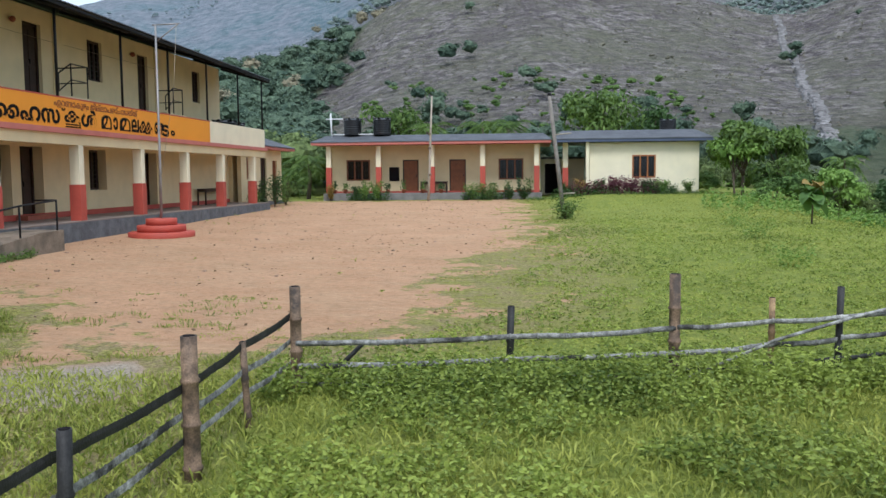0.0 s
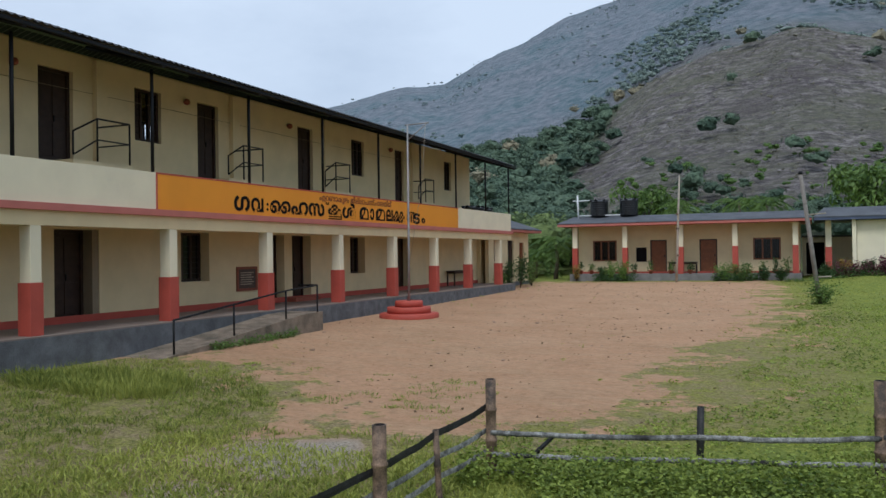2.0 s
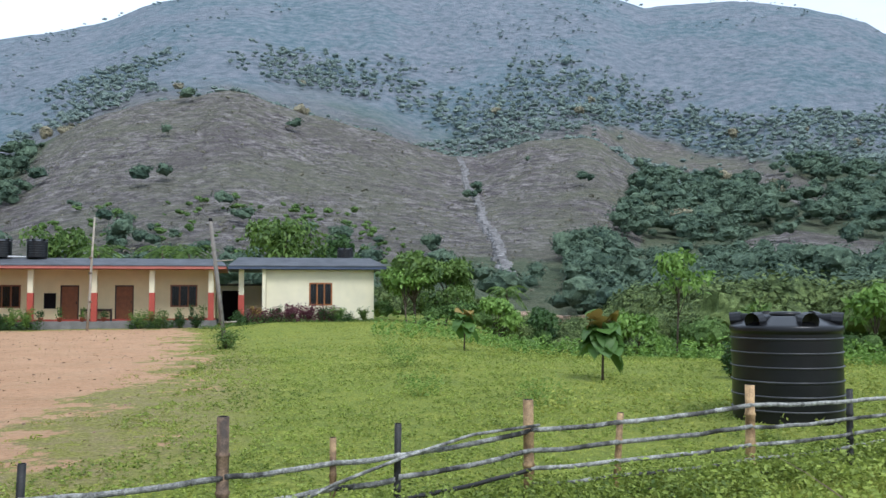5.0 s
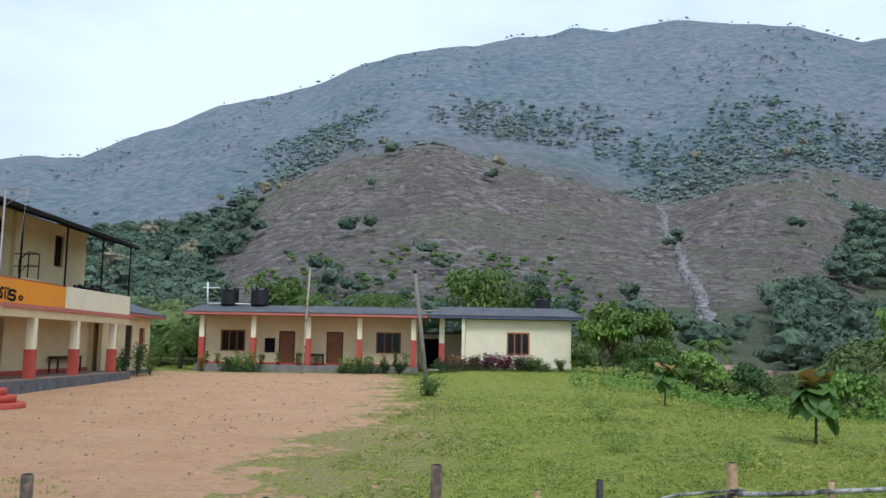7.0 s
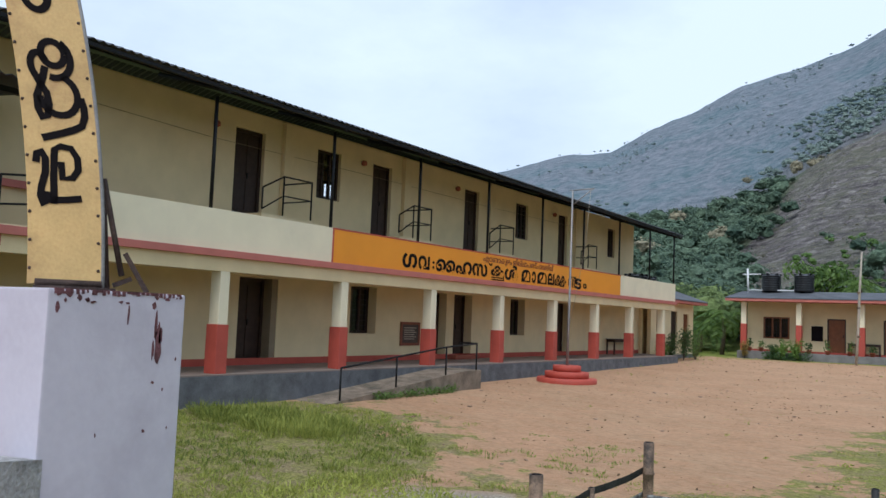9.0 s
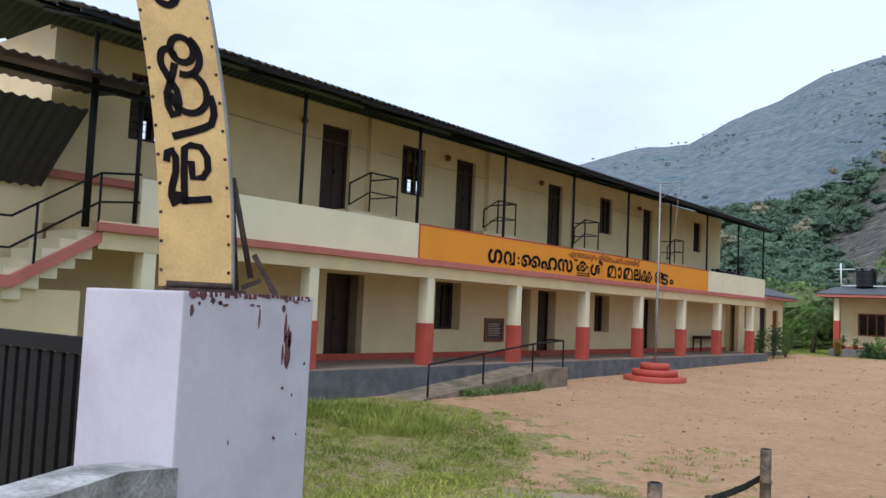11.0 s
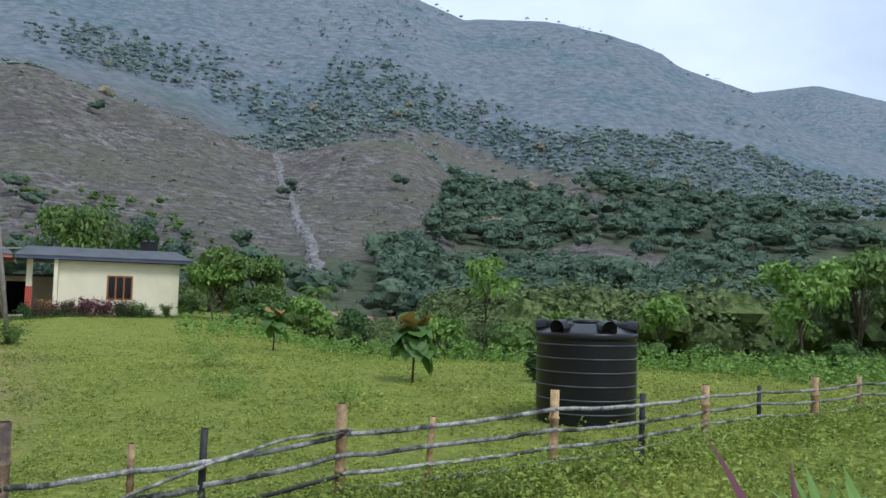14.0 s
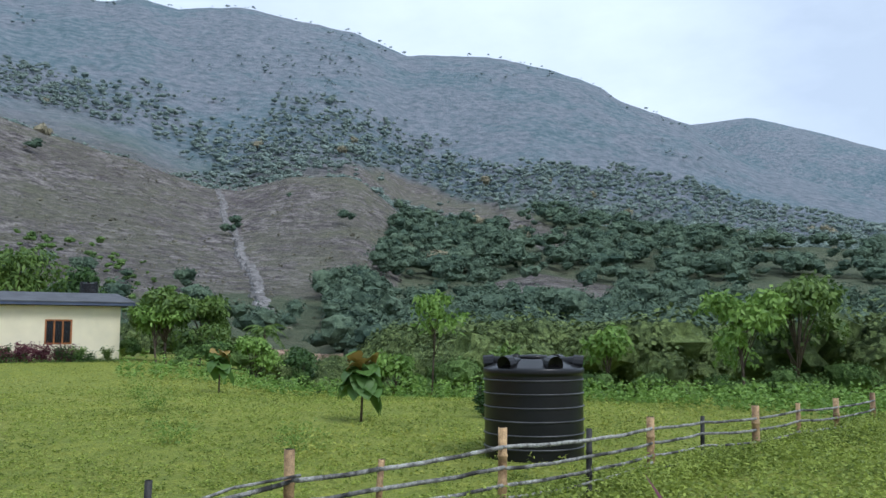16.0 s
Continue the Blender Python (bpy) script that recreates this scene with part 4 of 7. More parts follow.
p = part("pillar", box(0.36, 0.56, 46.1, 46.3, 0.3, 3.45, 0.01), CREAM_PALE, block)
part("side_window", box(0.57, 0.585, 47.4, 48.3, 1.3, 2.6), DOOR_DARK, block)

# passage behind the two roofs
passage = thing("passage_wall", (-0.8, 51.5, 0), "low whitewashed wall with a closed black door", "wall")
y_wall(passage, 51.5, [(-1.95, -0.95, 0.4, 2.3)], 0.2, 2.6, -2.2, 0.55, CREAM_PALE)
part("door", box(-1.95, -0.95, 51.6, 51.65, 0.4, 2.3), BLACK_PAINT, passage)
part("wall_cap", box(-2.2, 0.55, 51.4, 51.8, 2.6, 2.72), ROOF_GREY, passage)

# ---------------------------------------------------------------- low wing beyond the school building
wing = thing("low_wing", (-18, 40.5, 0), "low cream wing with a grey hipped roof", "building")
bm = bmesh.new()
wall_with_openings(36.9, 43.6, 0.3, 3.1, [(37.7, 38.8, 1.5, 2.6), (39.9, 40.9, 0.5, 2.6), (41.9, 42.8, 0.9, 2.5)], lambda a, b, c, d: bm_box(bm, -17.1, -16.9, a, b, c, d))
part("wall", bm, CREAM, wing)
part("room_body", box(-22, -17.35, 36.9, 43.6, 0.2, 3.1), CREAM, wing)
part("side_wall", box(-17.35, -17.1, 43.4, 43.6, 0.3, 3.1), CREAM, wing)
part("plinth", box(-22, -16.8, 36.8, 43.7, -0.3, 0.3), PLINTH_GREY, wing)
for a, b, c, d, m_ in ((37.7, 38.8, 1.5, 2.6, DOOR_BROWN), (39.9, 40.9, 0.5, 2.6, DOOR_DARK), (41.9, 42.8, 0.9, 2.5, DOOR_BROWN)):
    w = part("shutter", box(-17.06, -17.02, a, b, c, d), m_, wing)
    for k in range(4):
        y = a + (b - a - 0.06) * k / 3
        sub("shutter_bar", box(-17.02, -16.99, y, y + 0.06, c, d), m_, w)
hip_roof(wing, -22.5, -16.3, 36.6, 44.3, 3.05, 3.2, 3.85, 1.6, 0.9, PINK)


# ---------------------------------------------------------------- fixtures of the school building
stairs = thing("outside_stairs", (-16.4, 1.6, 0), "concrete outside stairs with a pink-red stringer and black rails", "stairs")
for k in range(5):
    z = 2.86 - 0.18 * k
    y = 2.72 - 0.29 * k
    part("step", box(-16.7, -15.62, y - 0.29, y + 0.0 - 0.004, z - 0.5, z - 0.004), CREAM_PALE, stairs)
bm = bmesh.new()
for a, b in (((2.8, 2.66), (1.35, 1.82)), ((1.35, 1.82), (-1.0, 1.82))):
    lo = [bm.verts.new((x, y, z)) for x in (-15.62, -15.48) for y, z in (a, b)]
    hi = [bm.verts.new((v.co.x, v.co.y, v.co.z + 0.2)) for v in lo]
    for q in ((lo[0], lo[1], lo[3], lo[2]), (hi[0], hi[1], hi[3], hi[2]), (lo[0], lo[1], hi[1], hi[0]), (lo[2], lo[3], hi[3], hi[2]), (lo[0], lo[2], hi[2], hi[0]), (lo[1], lo[3], hi[3], hi[1])):
        bm.faces.new(q)
part("stringer", bm, PINK, stairs)
part("mid_landing", box(-17.5, -15.63, -1.0, 1.27, 1.82, 2.0), CREAM_PALE, stairs)
part("stair_wall", box(-16.8, -15.7, -1.0, 2.6, -0.5, 1.82), CREAM, stairs)
part("stair_wall", box(-20.0, -16.9, -1.2, 2.45, -0.5, 3.9), CREAM, stairs)
part("slab_edge", box(-19.8, -16.75, 0.4, 2.5, 3.9, 4.06), PINK, stairs)
for za, zb in ((0.95, 0.95), (0.45, 0.45)):
    part("handrail", tube([(-15.55, 3.5, 2.98 + za), (-15.55, 2.75, 2.9 + za), (-15.55, 1.3, 2.0 + za), (-15.55, -1.0, 2.0 + zb)], 0.022, 6), BLACK_METAL, stairs)
for y, z in ((2.75, 2.9), (1.7, 2.25), (0.9, 2.0), (0.0, 2.0)):
    part("rail_post", tube([(-15.55, y, z - 0.1), (-15.55, y, z + 0.95)], 0.024, 6), BLACK_METAL, stairs)
for y in (2.55, 3.42):
    part("canopy_post", tube([(-15.56, y, 2.9), (-15.56, y, 5.6)], 0.04, 8), BLACK_METAL, stairs)
canopy = corrugated(0, 0, -2.6, 0.25, -1.6, 3.6)
canopy.transform(Matrix.Translation((-14.9, 0, 5.38)))
part("canopy", canopy, ROOF_METAL, stairs, "dark corrugated stair canopy")
canopy = corrugated(-15.3, 4.82, -16.75, 3.62, -1.6, 2.3)
part("canopy", canopy, ROOF_METAL, stairs, "dark corrugated stair canopy")
part("canopy_beam", box(-15.62, -15.52, -1.5, 3.6, 5.24, 5.34), BLACK_METAL, stairs)

ramp = thing("access_ramp", (-14.8, 13, 0), "weathered concrete ramp with a black pipe handrail", "ramp")
bm = bmesh.new()
sec = [(9.6, -0.28), (15.2, 0.30), (16.2, 0.32)]
vs = {}
for i, (y, z) in enumerate(sec):
    for j, xx in enumerate((FX + 0.17, -14.2)):
        vs[i, j, 1] = bm.verts.new((xx, y, z))
        vs[i, j, 0] = bm.verts.new((xx, y, -0.7))
for i in range(2):
    bm.faces.new((vs[i, 0, 1], vs[i + 1, 0, 1], vs[i + 1, 1, 1], vs[i, 1, 1]))
    bm.faces.new((vs[i, 1, 0], vs[i + 1, 1, 0], vs[i + 1, 1, 1], vs[i, 1, 1]))
    bm.faces.new((vs[i, 0, 0], vs[i + 1, 0, 0], vs[i + 1, 0, 1], vs[i, 0, 1]))
bm.faces.new((vs[2, 0, 0], vs[2, 1, 0], vs[2, 1, 1], vs[2, 0, 1]))
bm.faces.new((vs[0, 0, 0], vs[0, 1, 0], vs[0, 1, 1], vs[0, 0, 1]))
part("ramp_body", bm, MOSSY, ramp)
rp = [(10.2, -0.22), (12.3, 0.0), (14.5, 0.23), (16.05, 0.32)]
for y, z in rp:
    part("rail_post", tube([(-14.28, y, z - 0.05), (-14.28, y, z + 0.74)], 0.024, 8), BLACK_METAL, ramp)
part("handrail", tube([(-14.28, 10.2, 0.52), (-14.28, 14.5, 0.97), (-14.28, 16.05, 1.06), (-14.9, 16.08, 1.06)], 0.024, 8), BLACK_METAL, ramp)

plaque = thing("plaque", (WX, 17.2, 1.2), "dark framed stone plaque on a cream wall", "plaque")
part("slab", box(WX + 0.003, WX + 0.03, 16.8, 17.7, 0.9, 1.52), mat("dark_granite", (0.06, 0.045, 0.04), 0.3, 0.3, 12, 0.0), plaque)
bm = bmesh.new()
for q in ((16.74, 16.82, 0.84, 1.58), (17.68, 17.76, 0.84, 1.58), (16.82, 17.68, 0.84, 0.92), (16.82, 17.68, 1.5, 1.58)):
    bm_box(bm, WX + 0.003, WX + 0.05, *q)
part("frame", bm, mat("red_tile", (0.22, 0.07, 0.04), 0.6), plaque)
for k in range(6):
    part("text_bar", box(WX + 0.03, WX + 0.033, 16.92, 17.58 - 0.1 * (k % 2), 1.38 - 0.07 * k, 1.41 - 0.07 * k), POLE_WOOD, plaque)


def table(x0, x1, y0, y1, z, h, label):
    t = thing("bench", ((x0 + x1) / 2, (y0 + y1) / 2, z), label, "bench")
    part("top", box(x0, x1, y0, y1, z + h - 0.04, z + h, 0.006), DOOR_DARK, t)
    part("apron", box(x0 + 0.03, x1 - 0.03, y0 + 0.03, y1 - 0.03, z + h - 0.14, z + h - 0.042), DOOR_DARK, t)
    for x in (x0 + 0.02, x1 - 0.08):
        for y in (y0 + 0.02, y1 - 0.08):
            part("leg", box(x, x + 0.06, y, y + 0.06, z, z + h - 0.043), DOOR_DARK, t)
    return t


table(WX + 0.1, WX + 0.55, 32.6, 35.0, FLOOR, 0.72, "dark wooden bench on the school verandah")
table(-9.5, -7.85, 47.65, 48.1, 0.57, 0.68, "dark wooden bench against the classroom wall")
bulb = thing("wall_lamp", (WX, 8.9, 6.2), "small rusty bulkhead lamp under the eaves", "lamp", "lamps under the eaves")
part("lamp_body", lathe([(0.03, 0.0), (0.08, 0.03), (0.09, 0.1), (0.05, 0.16)], 12, at=(WX + 0.1, 8.9, 6.12)), TERRACOTTA, bulb)
part("bracket", box(WX + 0.002, WX + 0.1, 8.88, 8.92, 6.2, 6.24), BLACK_METAL, bulb)
for y in (14.5, 19.6, 27.0):
    copy_thing(bulb, Matrix.Translation((WX, y, 6.2)))


# ---------------------------------------------------------------- tanks, poles
def water_tank(x, y, z, r, h, label, pipes=0, group=""):
    """A ribbed plastic tank with a domed, lugged top and a lid."""
    t = thing("water_tank", (x, y, z), label, "water tank", group)
    prof = [(r * 0.97, 0.0), (r * 0.985, 0.012 * h), (r * 0.985, 0.03 * h), (r * 0.985, 0.80 * h), (r * 0.985, 0.815 * h), (r * 1.01, h * 0.825), (r * 1.012, h * 0.832),
            (r * 1.012, h * 0.862), (r * 1.005, h * 0.872), (r * 0.99, h * 0.878), (r * 0.93, h * 0.89), (r * 0.55, h * 0.955), (r * 0.54, h * 0.957), (r * 0.30, h * 0.965)]
    body = part("body", lathe(prof, 56, at=(x, y, z)), TANK_BLACK, t)
    for k in range(6):
        c = h * (0.125 + 0.128 * k)
        sub("rib", lathe([(r * 0.98, c - 0.010 * h), (r * 1.006, c - 0.006 * h), (r * 1.012, c), (r * 1.006, c + 0.006 * h), (r * 0.98, c + 0.008 * h)], 56, at=(x, y, z)), RIB_DUSTY, body, "dusty moulded rib")
    part("lid", lathe([(r * 0.29, h * 0.96), (r * 0.30, h * 0.985), (r * 0.27, h * 1.0), (0.02, h * 1.005)], 24, at=(x, y, z)), TANK_BLACK, t)
    for k in range(6):
        a = k * math.pi / 3 + 0.35
        c, s = math.cos(a), math.sin(a)
        bm = bmesh.new()
        bm_tube(bm, [(x + c * r * 0.48, y + s * r * 0.48, z + h * 0.948), (x + c * r * 0.99, y + s * r * 0.99, z + h * 0.915)], [r * 0.06, r * 0.165], 14)
        end = [f for f in bm.faces if len(f.verts) > 4 and f.calc_center_median().z < z + h * 0.93]
        bmesh.ops.inset_region(bm, faces=end, thickness=r * 0.03)
        bmesh.ops.translate(bm, verts=list({v for f in end for v in f.verts}), vec=(-c * r * 0.2, -s * r * 0.2, h * 0.01))
        part("lug", bm, TANK_BLACK, t, "moulded lifting lug")
    return t


water_tank(8.95, 10.55, gz(8.95, 10.55) - 0.04, 0.97, 1.97, "large black ribbed plastic water tank standing in the grass")
for x in (-13.75, -11.91):
    water_tank(x, 48.3, 4.11, 0.55, 1.05, "black plastic water tank on the classroom roof", group="tanks on the classroom roof")
water_tank(5.5, 49.9, 4.23, 0.5, 0.68, "small black water tank on the end room roof")
water_tank(-16.6, 34.0, SLAB + 0.04, 0.55, 1.18, "black water tank behind the parapet", group="tanks behind the parapet")
water_tank(-16.6, 35.3, SLAB + 0.04, 0.5, 1.15, "black water tank behind the parapet", group="tanks behind the parapet")
pipes = thing("water_pipes", (-14.7, 48, 4.1), "white plastic pipes feeding roof tanks", "pipe")
part("riser", tube([(-15.0, 48.0, 3.9), (-15.05, 48.0, 5.45)], 0.05, 8), WHITE_PIPE, pipes)
part("crosspiece", tube([(-15.35, 48.0, 5.1), (-15.02, 48.0, 5.1), (-14.3, 48.1, 5.12)], 0.035, 8), WHITE_PIPE, pipes)
part("feed", tube([(-15.0, 48.0, 4.16), (-12.4, 48.0, 4.16)], 0.04, 8), WHITE_PIPE, pipes)

flag = thing("flagpole", (-13.78, 20.9, -0.22), "grey steel flagpole on a red stepped round base", "flagpole")
zf = gz(-13.78, 20.9)
for k, (r, za, zb) in enumerate(((0.98, zf - 0.15, -0.03), (0.72, -0.03, 0.17), (0.46, 0.17, 0.37))):
    part("base_step", lathe([(r, za), (r, zb - 0.02), (r - 0.02, zb)], 36, at=(-13.78, 20.9, 0)), RED, flag, "red painted round step")
part("pole", tube([(-13.78, 20.9, 0.3), (-13.76, 20.9, 2.0), (-13.75, 20.9, 6.17)], [0.045, 0.04, 0.03], 10), POLE_GREY, flag)
part("arm", tube([(-13.85, 20.9, 6.15), (-12.98, 20.9, 6.17)], 0.022, 6), POLE_GREY, flag)
part("brace", tube([(-13.75, 20.9, 5.65), (-13.05, 20.9, 6.15)], 0.018, 6), POLE_GREY, flag)
part("rope", tube([(-13.1, 20.9, 6.15), (-13.25, 20.9, 4.2), (-13.74, 20.9, 1.6)], 0.006, 5), POLE_WOOD, flag)

p1 = thing("bamboo_pole", (-8.62, 44.6, 0), "tall bleached bamboo pole at the yard's edge", "pole")
part("shaft", tube([(-8.62, 44.6, gz(-8.62, 44.6) - 0.1), (-8.52, 44.6, 2.0), (-8.45, 44.6, 4.0), (-8.35, 44.6, 6.1)], [0.07, 0.07, 0.06, 0.04], 8), POLE_WOOD, p1)
for z in (1.6, 3.1, 3.9):
    part("tie", lathe([(0.085, 0), (0.09, 0.05), (0.085, 0.1)], 8, at=(-8.5, 44.6, z)), BAMBOO_BROWN, p1)
p2 = thing("leaning_post", (-1.35, 30, 0), "leaning weathered post with a short step at its foot", "post")
zb = gz(-1.35, 30)
part("shaft", tube([(-1.35, 30, zb - 0.1), (-1.62, 30, 2.0), (-1.95, 30, 4.68)], [0.085, 0.08, 0.07], 8), mat("weathered_post", (0.20, 0.18, 0.155), 0.85, 0.25, 5, 0.4), p2)
part("crossbar", tube([(-1.75, 29.98, 3.15), (-1.1, 29.95, 3.2)], 0.025, 6), POLE_WOOD, p2)
part("crossbar", tube([(-1.4, 29.9, zb + 1.0), (-0.95, 29.9, zb + 1.02)], 0.03, 6), POLE_WOOD, p2)
part("finial", tube([(-1.95, 30, 4.66), (-1.95, 30, 4.78)], [0.085, 0.06], 8), BLACK_METAL, p2)

# ---------------------------------------------------------------- gate pillar, gate and roadside wall
GX, GY = -5.17, -2.56
gate_pillar = thing("gate_pillar", (GX - 0.42, GY + 0.4, 0), "square whitewashed gate pillar with flaking paint", "pillar")
bm = box(GX - 0.85, GX, GY, GY + 0.79, -0.6, 1.81, 0.012)
part("shaft", bm, PALE_PILLAR, gate_pillar)
rnd = random.Random(4)


def flake(cx, cz, w, h, n=9):
    """A ragged patch where paint has come off, on the face towards the yard."""
    bm = bmesh.new()
    pts = []
    for k in range(n):
        a = 2 * math.pi * k / n
        q = 0.55 + 0.6 * rnd.random()
        pts.append((GX, GY + cx + math.cos(a) * w * q, cz + math.sin(a) * h * q))
    lo = [bm.verts.new(p) for p in pts]
    hi = [bm.verts.new((p[0] + 0.0025, p[1], p[2])) for p in pts]
    bm.faces.new(hi)
    for k in range(n):
        bm.faces.new((lo[k], lo[(k + 1) % n], hi[(k + 1) % n], hi[k]))
    return bm


for cx, cz, w, h in ((0.61, 1.66, 0.012, 0.085), (0.64, 1.60, 0.016, 0.05), (0.60, 1.52, 0.007, 0.06), (0.44, 1.70, 0.006, 0.06), (0.05, 1.72, 0.012, 0.03), (0.3, 0.62, 0.03, 0.06)):
    part("flaked_patch", flake(cx, cz, w, h), FLAKED, gate_pillar)
for k in range(16):
    part("flaked_patch", flake(0.04 + 0.72 * rnd.random(), 1.795 - 0.05 * rnd.random() ** 2, 0.005 + 0.014 * rnd.random(), 0.006 + 0.02 * rnd.random()), FLAKED, gate_pillar)
for k in range(7):
    part("flaked_patch", flake(0.05 + 0.7 * rnd.random(), 0.3 + 1.3 * rnd.random(), 0.004 + 0.006 * rnd.random(), 0.006 + 0.016 * rnd.random()), FLAKED, gate_pillar)
part("flaked_patch", flake(0.63, 1.57, 0.022, 0.13, 13), FLAKED, gate_pillar)
bm = bmesh.new()
for k in range(26):
    y = GY + 0.03 + 0.73 * k / 26
    s = 0.006 + 0.012 * rnd.random()
    bm_box(bm, GX - 0.01 - 0.03 * rnd.random(), GX + 0.003, y, y + 0.008 + 0.02 * rnd.random(), 1.812 - s * 1.6, 1.8125)
part("chipped_edge", bm, FLAKED, gate_pillar)

arch = thing("arch_sign", (GX - 0.35, GY + 0.2, 1.81), "curved cream tin arch sign with black lettering and rusty stays", "sign")
CREAM_TIN = mat("cream_painted_tin", (0.62, 0.42, 0.17), 0.5, 0.12, 4.0, 0.15, stain=(0.25, 0.12, 0.05), stain_scale=2.5, stain_amt=0.55)
RUST = mat("rusty_steel", (0.055, 0.035, 0.028), 0.8, 0.4, 9.0, 0.3)
ax, ay = GX - 0.30, GY + 0.13                     # near foot of the plate
du = Vector((0.585, 0.811, 0))                    # across the plate
dn = Vector((0.811, -0.585, 0))                   # towards the road
AW = 0.34


def arch_at(h, u):
    lean = -0.055 - 0.035 * h - 0.075 * h * h
    p = Vector((ax, ay, 1.83 + h)) + du * (u * AW + lean)
    return p


bm = bmesh.new()
rows = [k * 0.11 for k in range(16)]
g = {}
for i, h in enumerate(rows):
    for j, u in enumerate((0, 0.33, 0.66, 1)):
        for s in (0, 1):
            ragged = 0.01 * rnd.random() if i == 0 else 0
            g[i, j, s] = bm.verts.new(arch_at(h + ragged, u) + dn * (0.012 * s))
for i in range(len(rows) - 1):
    for j in range(3):
        for s in (0, 1):
            bm.faces.new((g[i, j, s], g[i, j + 1, s], g[i + 1, j + 1, s], g[i + 1, j, s]))
    for j in (0, 3):
        bm.faces.new((g[i, j, 0], g[i + 1, j, 0], g[i + 1, j, 1], g[i, j, 1]))
part("plate", bm, CREAM_TIN, arch)
for u in (1.015,):
    part("edge_strip", tube([arch_at(h - 0.05, u) for h in rows], 0.014, 6), POLE_GREY, arch)
for k in range(11):
    for u in (0.03, 0.96):
        p = arch_at(0.08 + 0.14 * k, u) + dn * 0.012
        part("rivet", tube([p, p + dn * 0.006], [0.009, 0.005], 6), RUST, arch)


def arch_letter(strokes, w=0.028):
    """Thick strokes in plate units (u across, h up), laid on the plate."""
    bm = bmesh.new()
    for st in strokes:
        prev = None
        for i, (u, h) in enumerate(st):
            a, b = st[max(i - 1, 0)], st[min(i + 1, len(st) - 1)]
            t = Vector(((b[0] - a[0]) * AW, b[1] - a[1]))
            t = t.normalized() if t.length else Vector((1, 0))
            q = []
            for sgn in (-1, 1):
                uu, hh = u - sgn * t.y * w / 2 / AW, h + sgn * t.x * w / 2
                q += [bm.verts.new(arch_at(hh, uu) + dn * d) for d in (0.0135, 0.0155)]
            if prev:
                bm.faces.new((prev[1], q[1], q[3], prev[3]))
                bm.faces.new((prev[0], q[0], q[1], prev[1]))
                bm.faces.new((prev[2], q[2], q[3], prev[3]))
            prev = q
    return bm


def loop(cu, ch, ru, rh, a0=0, a1=360, n=22):
    return [(cu + ru * math.cos(radians(a0 + (a1 - a0) * k / n)), ch + rh * math.sin(radians(a0 + (a1 - a0) * k / n))) for k in range(n + 1)]


def turned(pts):
    """A stroke given across and down the plate in hundredths of its width and in 84ths of a metre from its foot,
    stretched to fit the camera's view.
    """
    return [(u / 100 - 0.03, h / 84) for u, h in pts]


# painted characters that run down the plate
part("letter", arch_letter([loop(0.42, 1.46, 0.17, 0.08), turned([(34, 133), (22, 138), (12, 145)])], 0.036), BLACK_PAINT, arch)
part("letter", arch_letter([loop(0.52, 1.165, 0.16, 0.062), loop(0.52, 1.14, 0.235, 0.098, 60, -110, 14),
                            loop(0.53, 0.955, 0.26, 0.10, 75, -175, 18), loop(0.31, 1.10, 0.11, 0.062, 20, 230, 14),
                            turned([(26, 89), (32, 85), (40, 81), (42, 76), (38, 71), (31, 70), (26, 74), (26, 79), (33, 84), (38, 88), (42, 92)])], 0.034), BLACK_PAINT, arch)
part("letter", arch_letter([turned([(86, 80), (89, 76), (89, 72), (84, 68), (72, 66), (54, 64), (28, 61.5)])], 0.036), BLACK_PAINT, arch)
part("letter", arch_letter([turned([(39, 34), (40, 46), (43, 57), (52, 58.5), (66, 58), (74, 54), (74, 49), (66, 45.5), (52, 45), (51, 52)]), turned([(35, 35.5), (56, 36), (77, 37)]),
                            turned([(17, 51), (19, 55), (25, 56), (30, 53), (29, 47), (23, 41), (21, 37), (25, 33.5), (30, 35), (31, 39)])], 0.034), BLACK_PAINT, arch)
top = Vector((ax, ay, 1.83)) - dn * 0.05 - du * 0.12
foot_r = Vector((ax, ay, 1.812)) + du * (AW - 0.07)
part("stay", tube([arch_at(0.56, 1.06) - dn * 0.05, foot_r + du * 0.11 - dn * 0.06 + Vector((0, 0, 0.08))], 0.016, 6), RUST, arch)
part("stay", tube([arch_at(0.50, 1.03) - dn * 0.09, foot_r + du * 0.04 - dn * 0.10], 0.02, 6), RUST, arch)
part("angle_foot", box(ax - 0.02, ax + 0.25, ay - 0.02, ay + 0.26, 1.812, 1.825), RUST, arch)
part("base_channel", tube([Vector((ax, ay, 1.84)) - du * 0.02 + dn * 0.004, Vector((ax, ay, 1.84)) + du * (AW - 0.05) + dn * 0.004], 0.022, 6), RUST, arch)
for a0, a1, w0 in ((du * 0.07 + Vector((0, 0, 0.03)), du * 0.16 + Vector((0, 0, 0.07)), 0.022), (du * 0.12 + Vector((0, 0, 0.20)), du * 0.24 + Vector((0, 0, 0.0)), 0.032)):
    p0, p1 = foot_r + a0 - dn * 0.08, foot_r + a1 - dn * 0.08
    bm = bm_box(bmesh.new(), -w0, w0, -0.012, 0.012, 0, (p1 - p0).length)
    bm.transform(Matrix.Translation(p0) @ (p1 - p0).to_track_quat("Z", "Y").to_matrix().to_4x4())
    part("bent_angle", bm, RUST, arch)

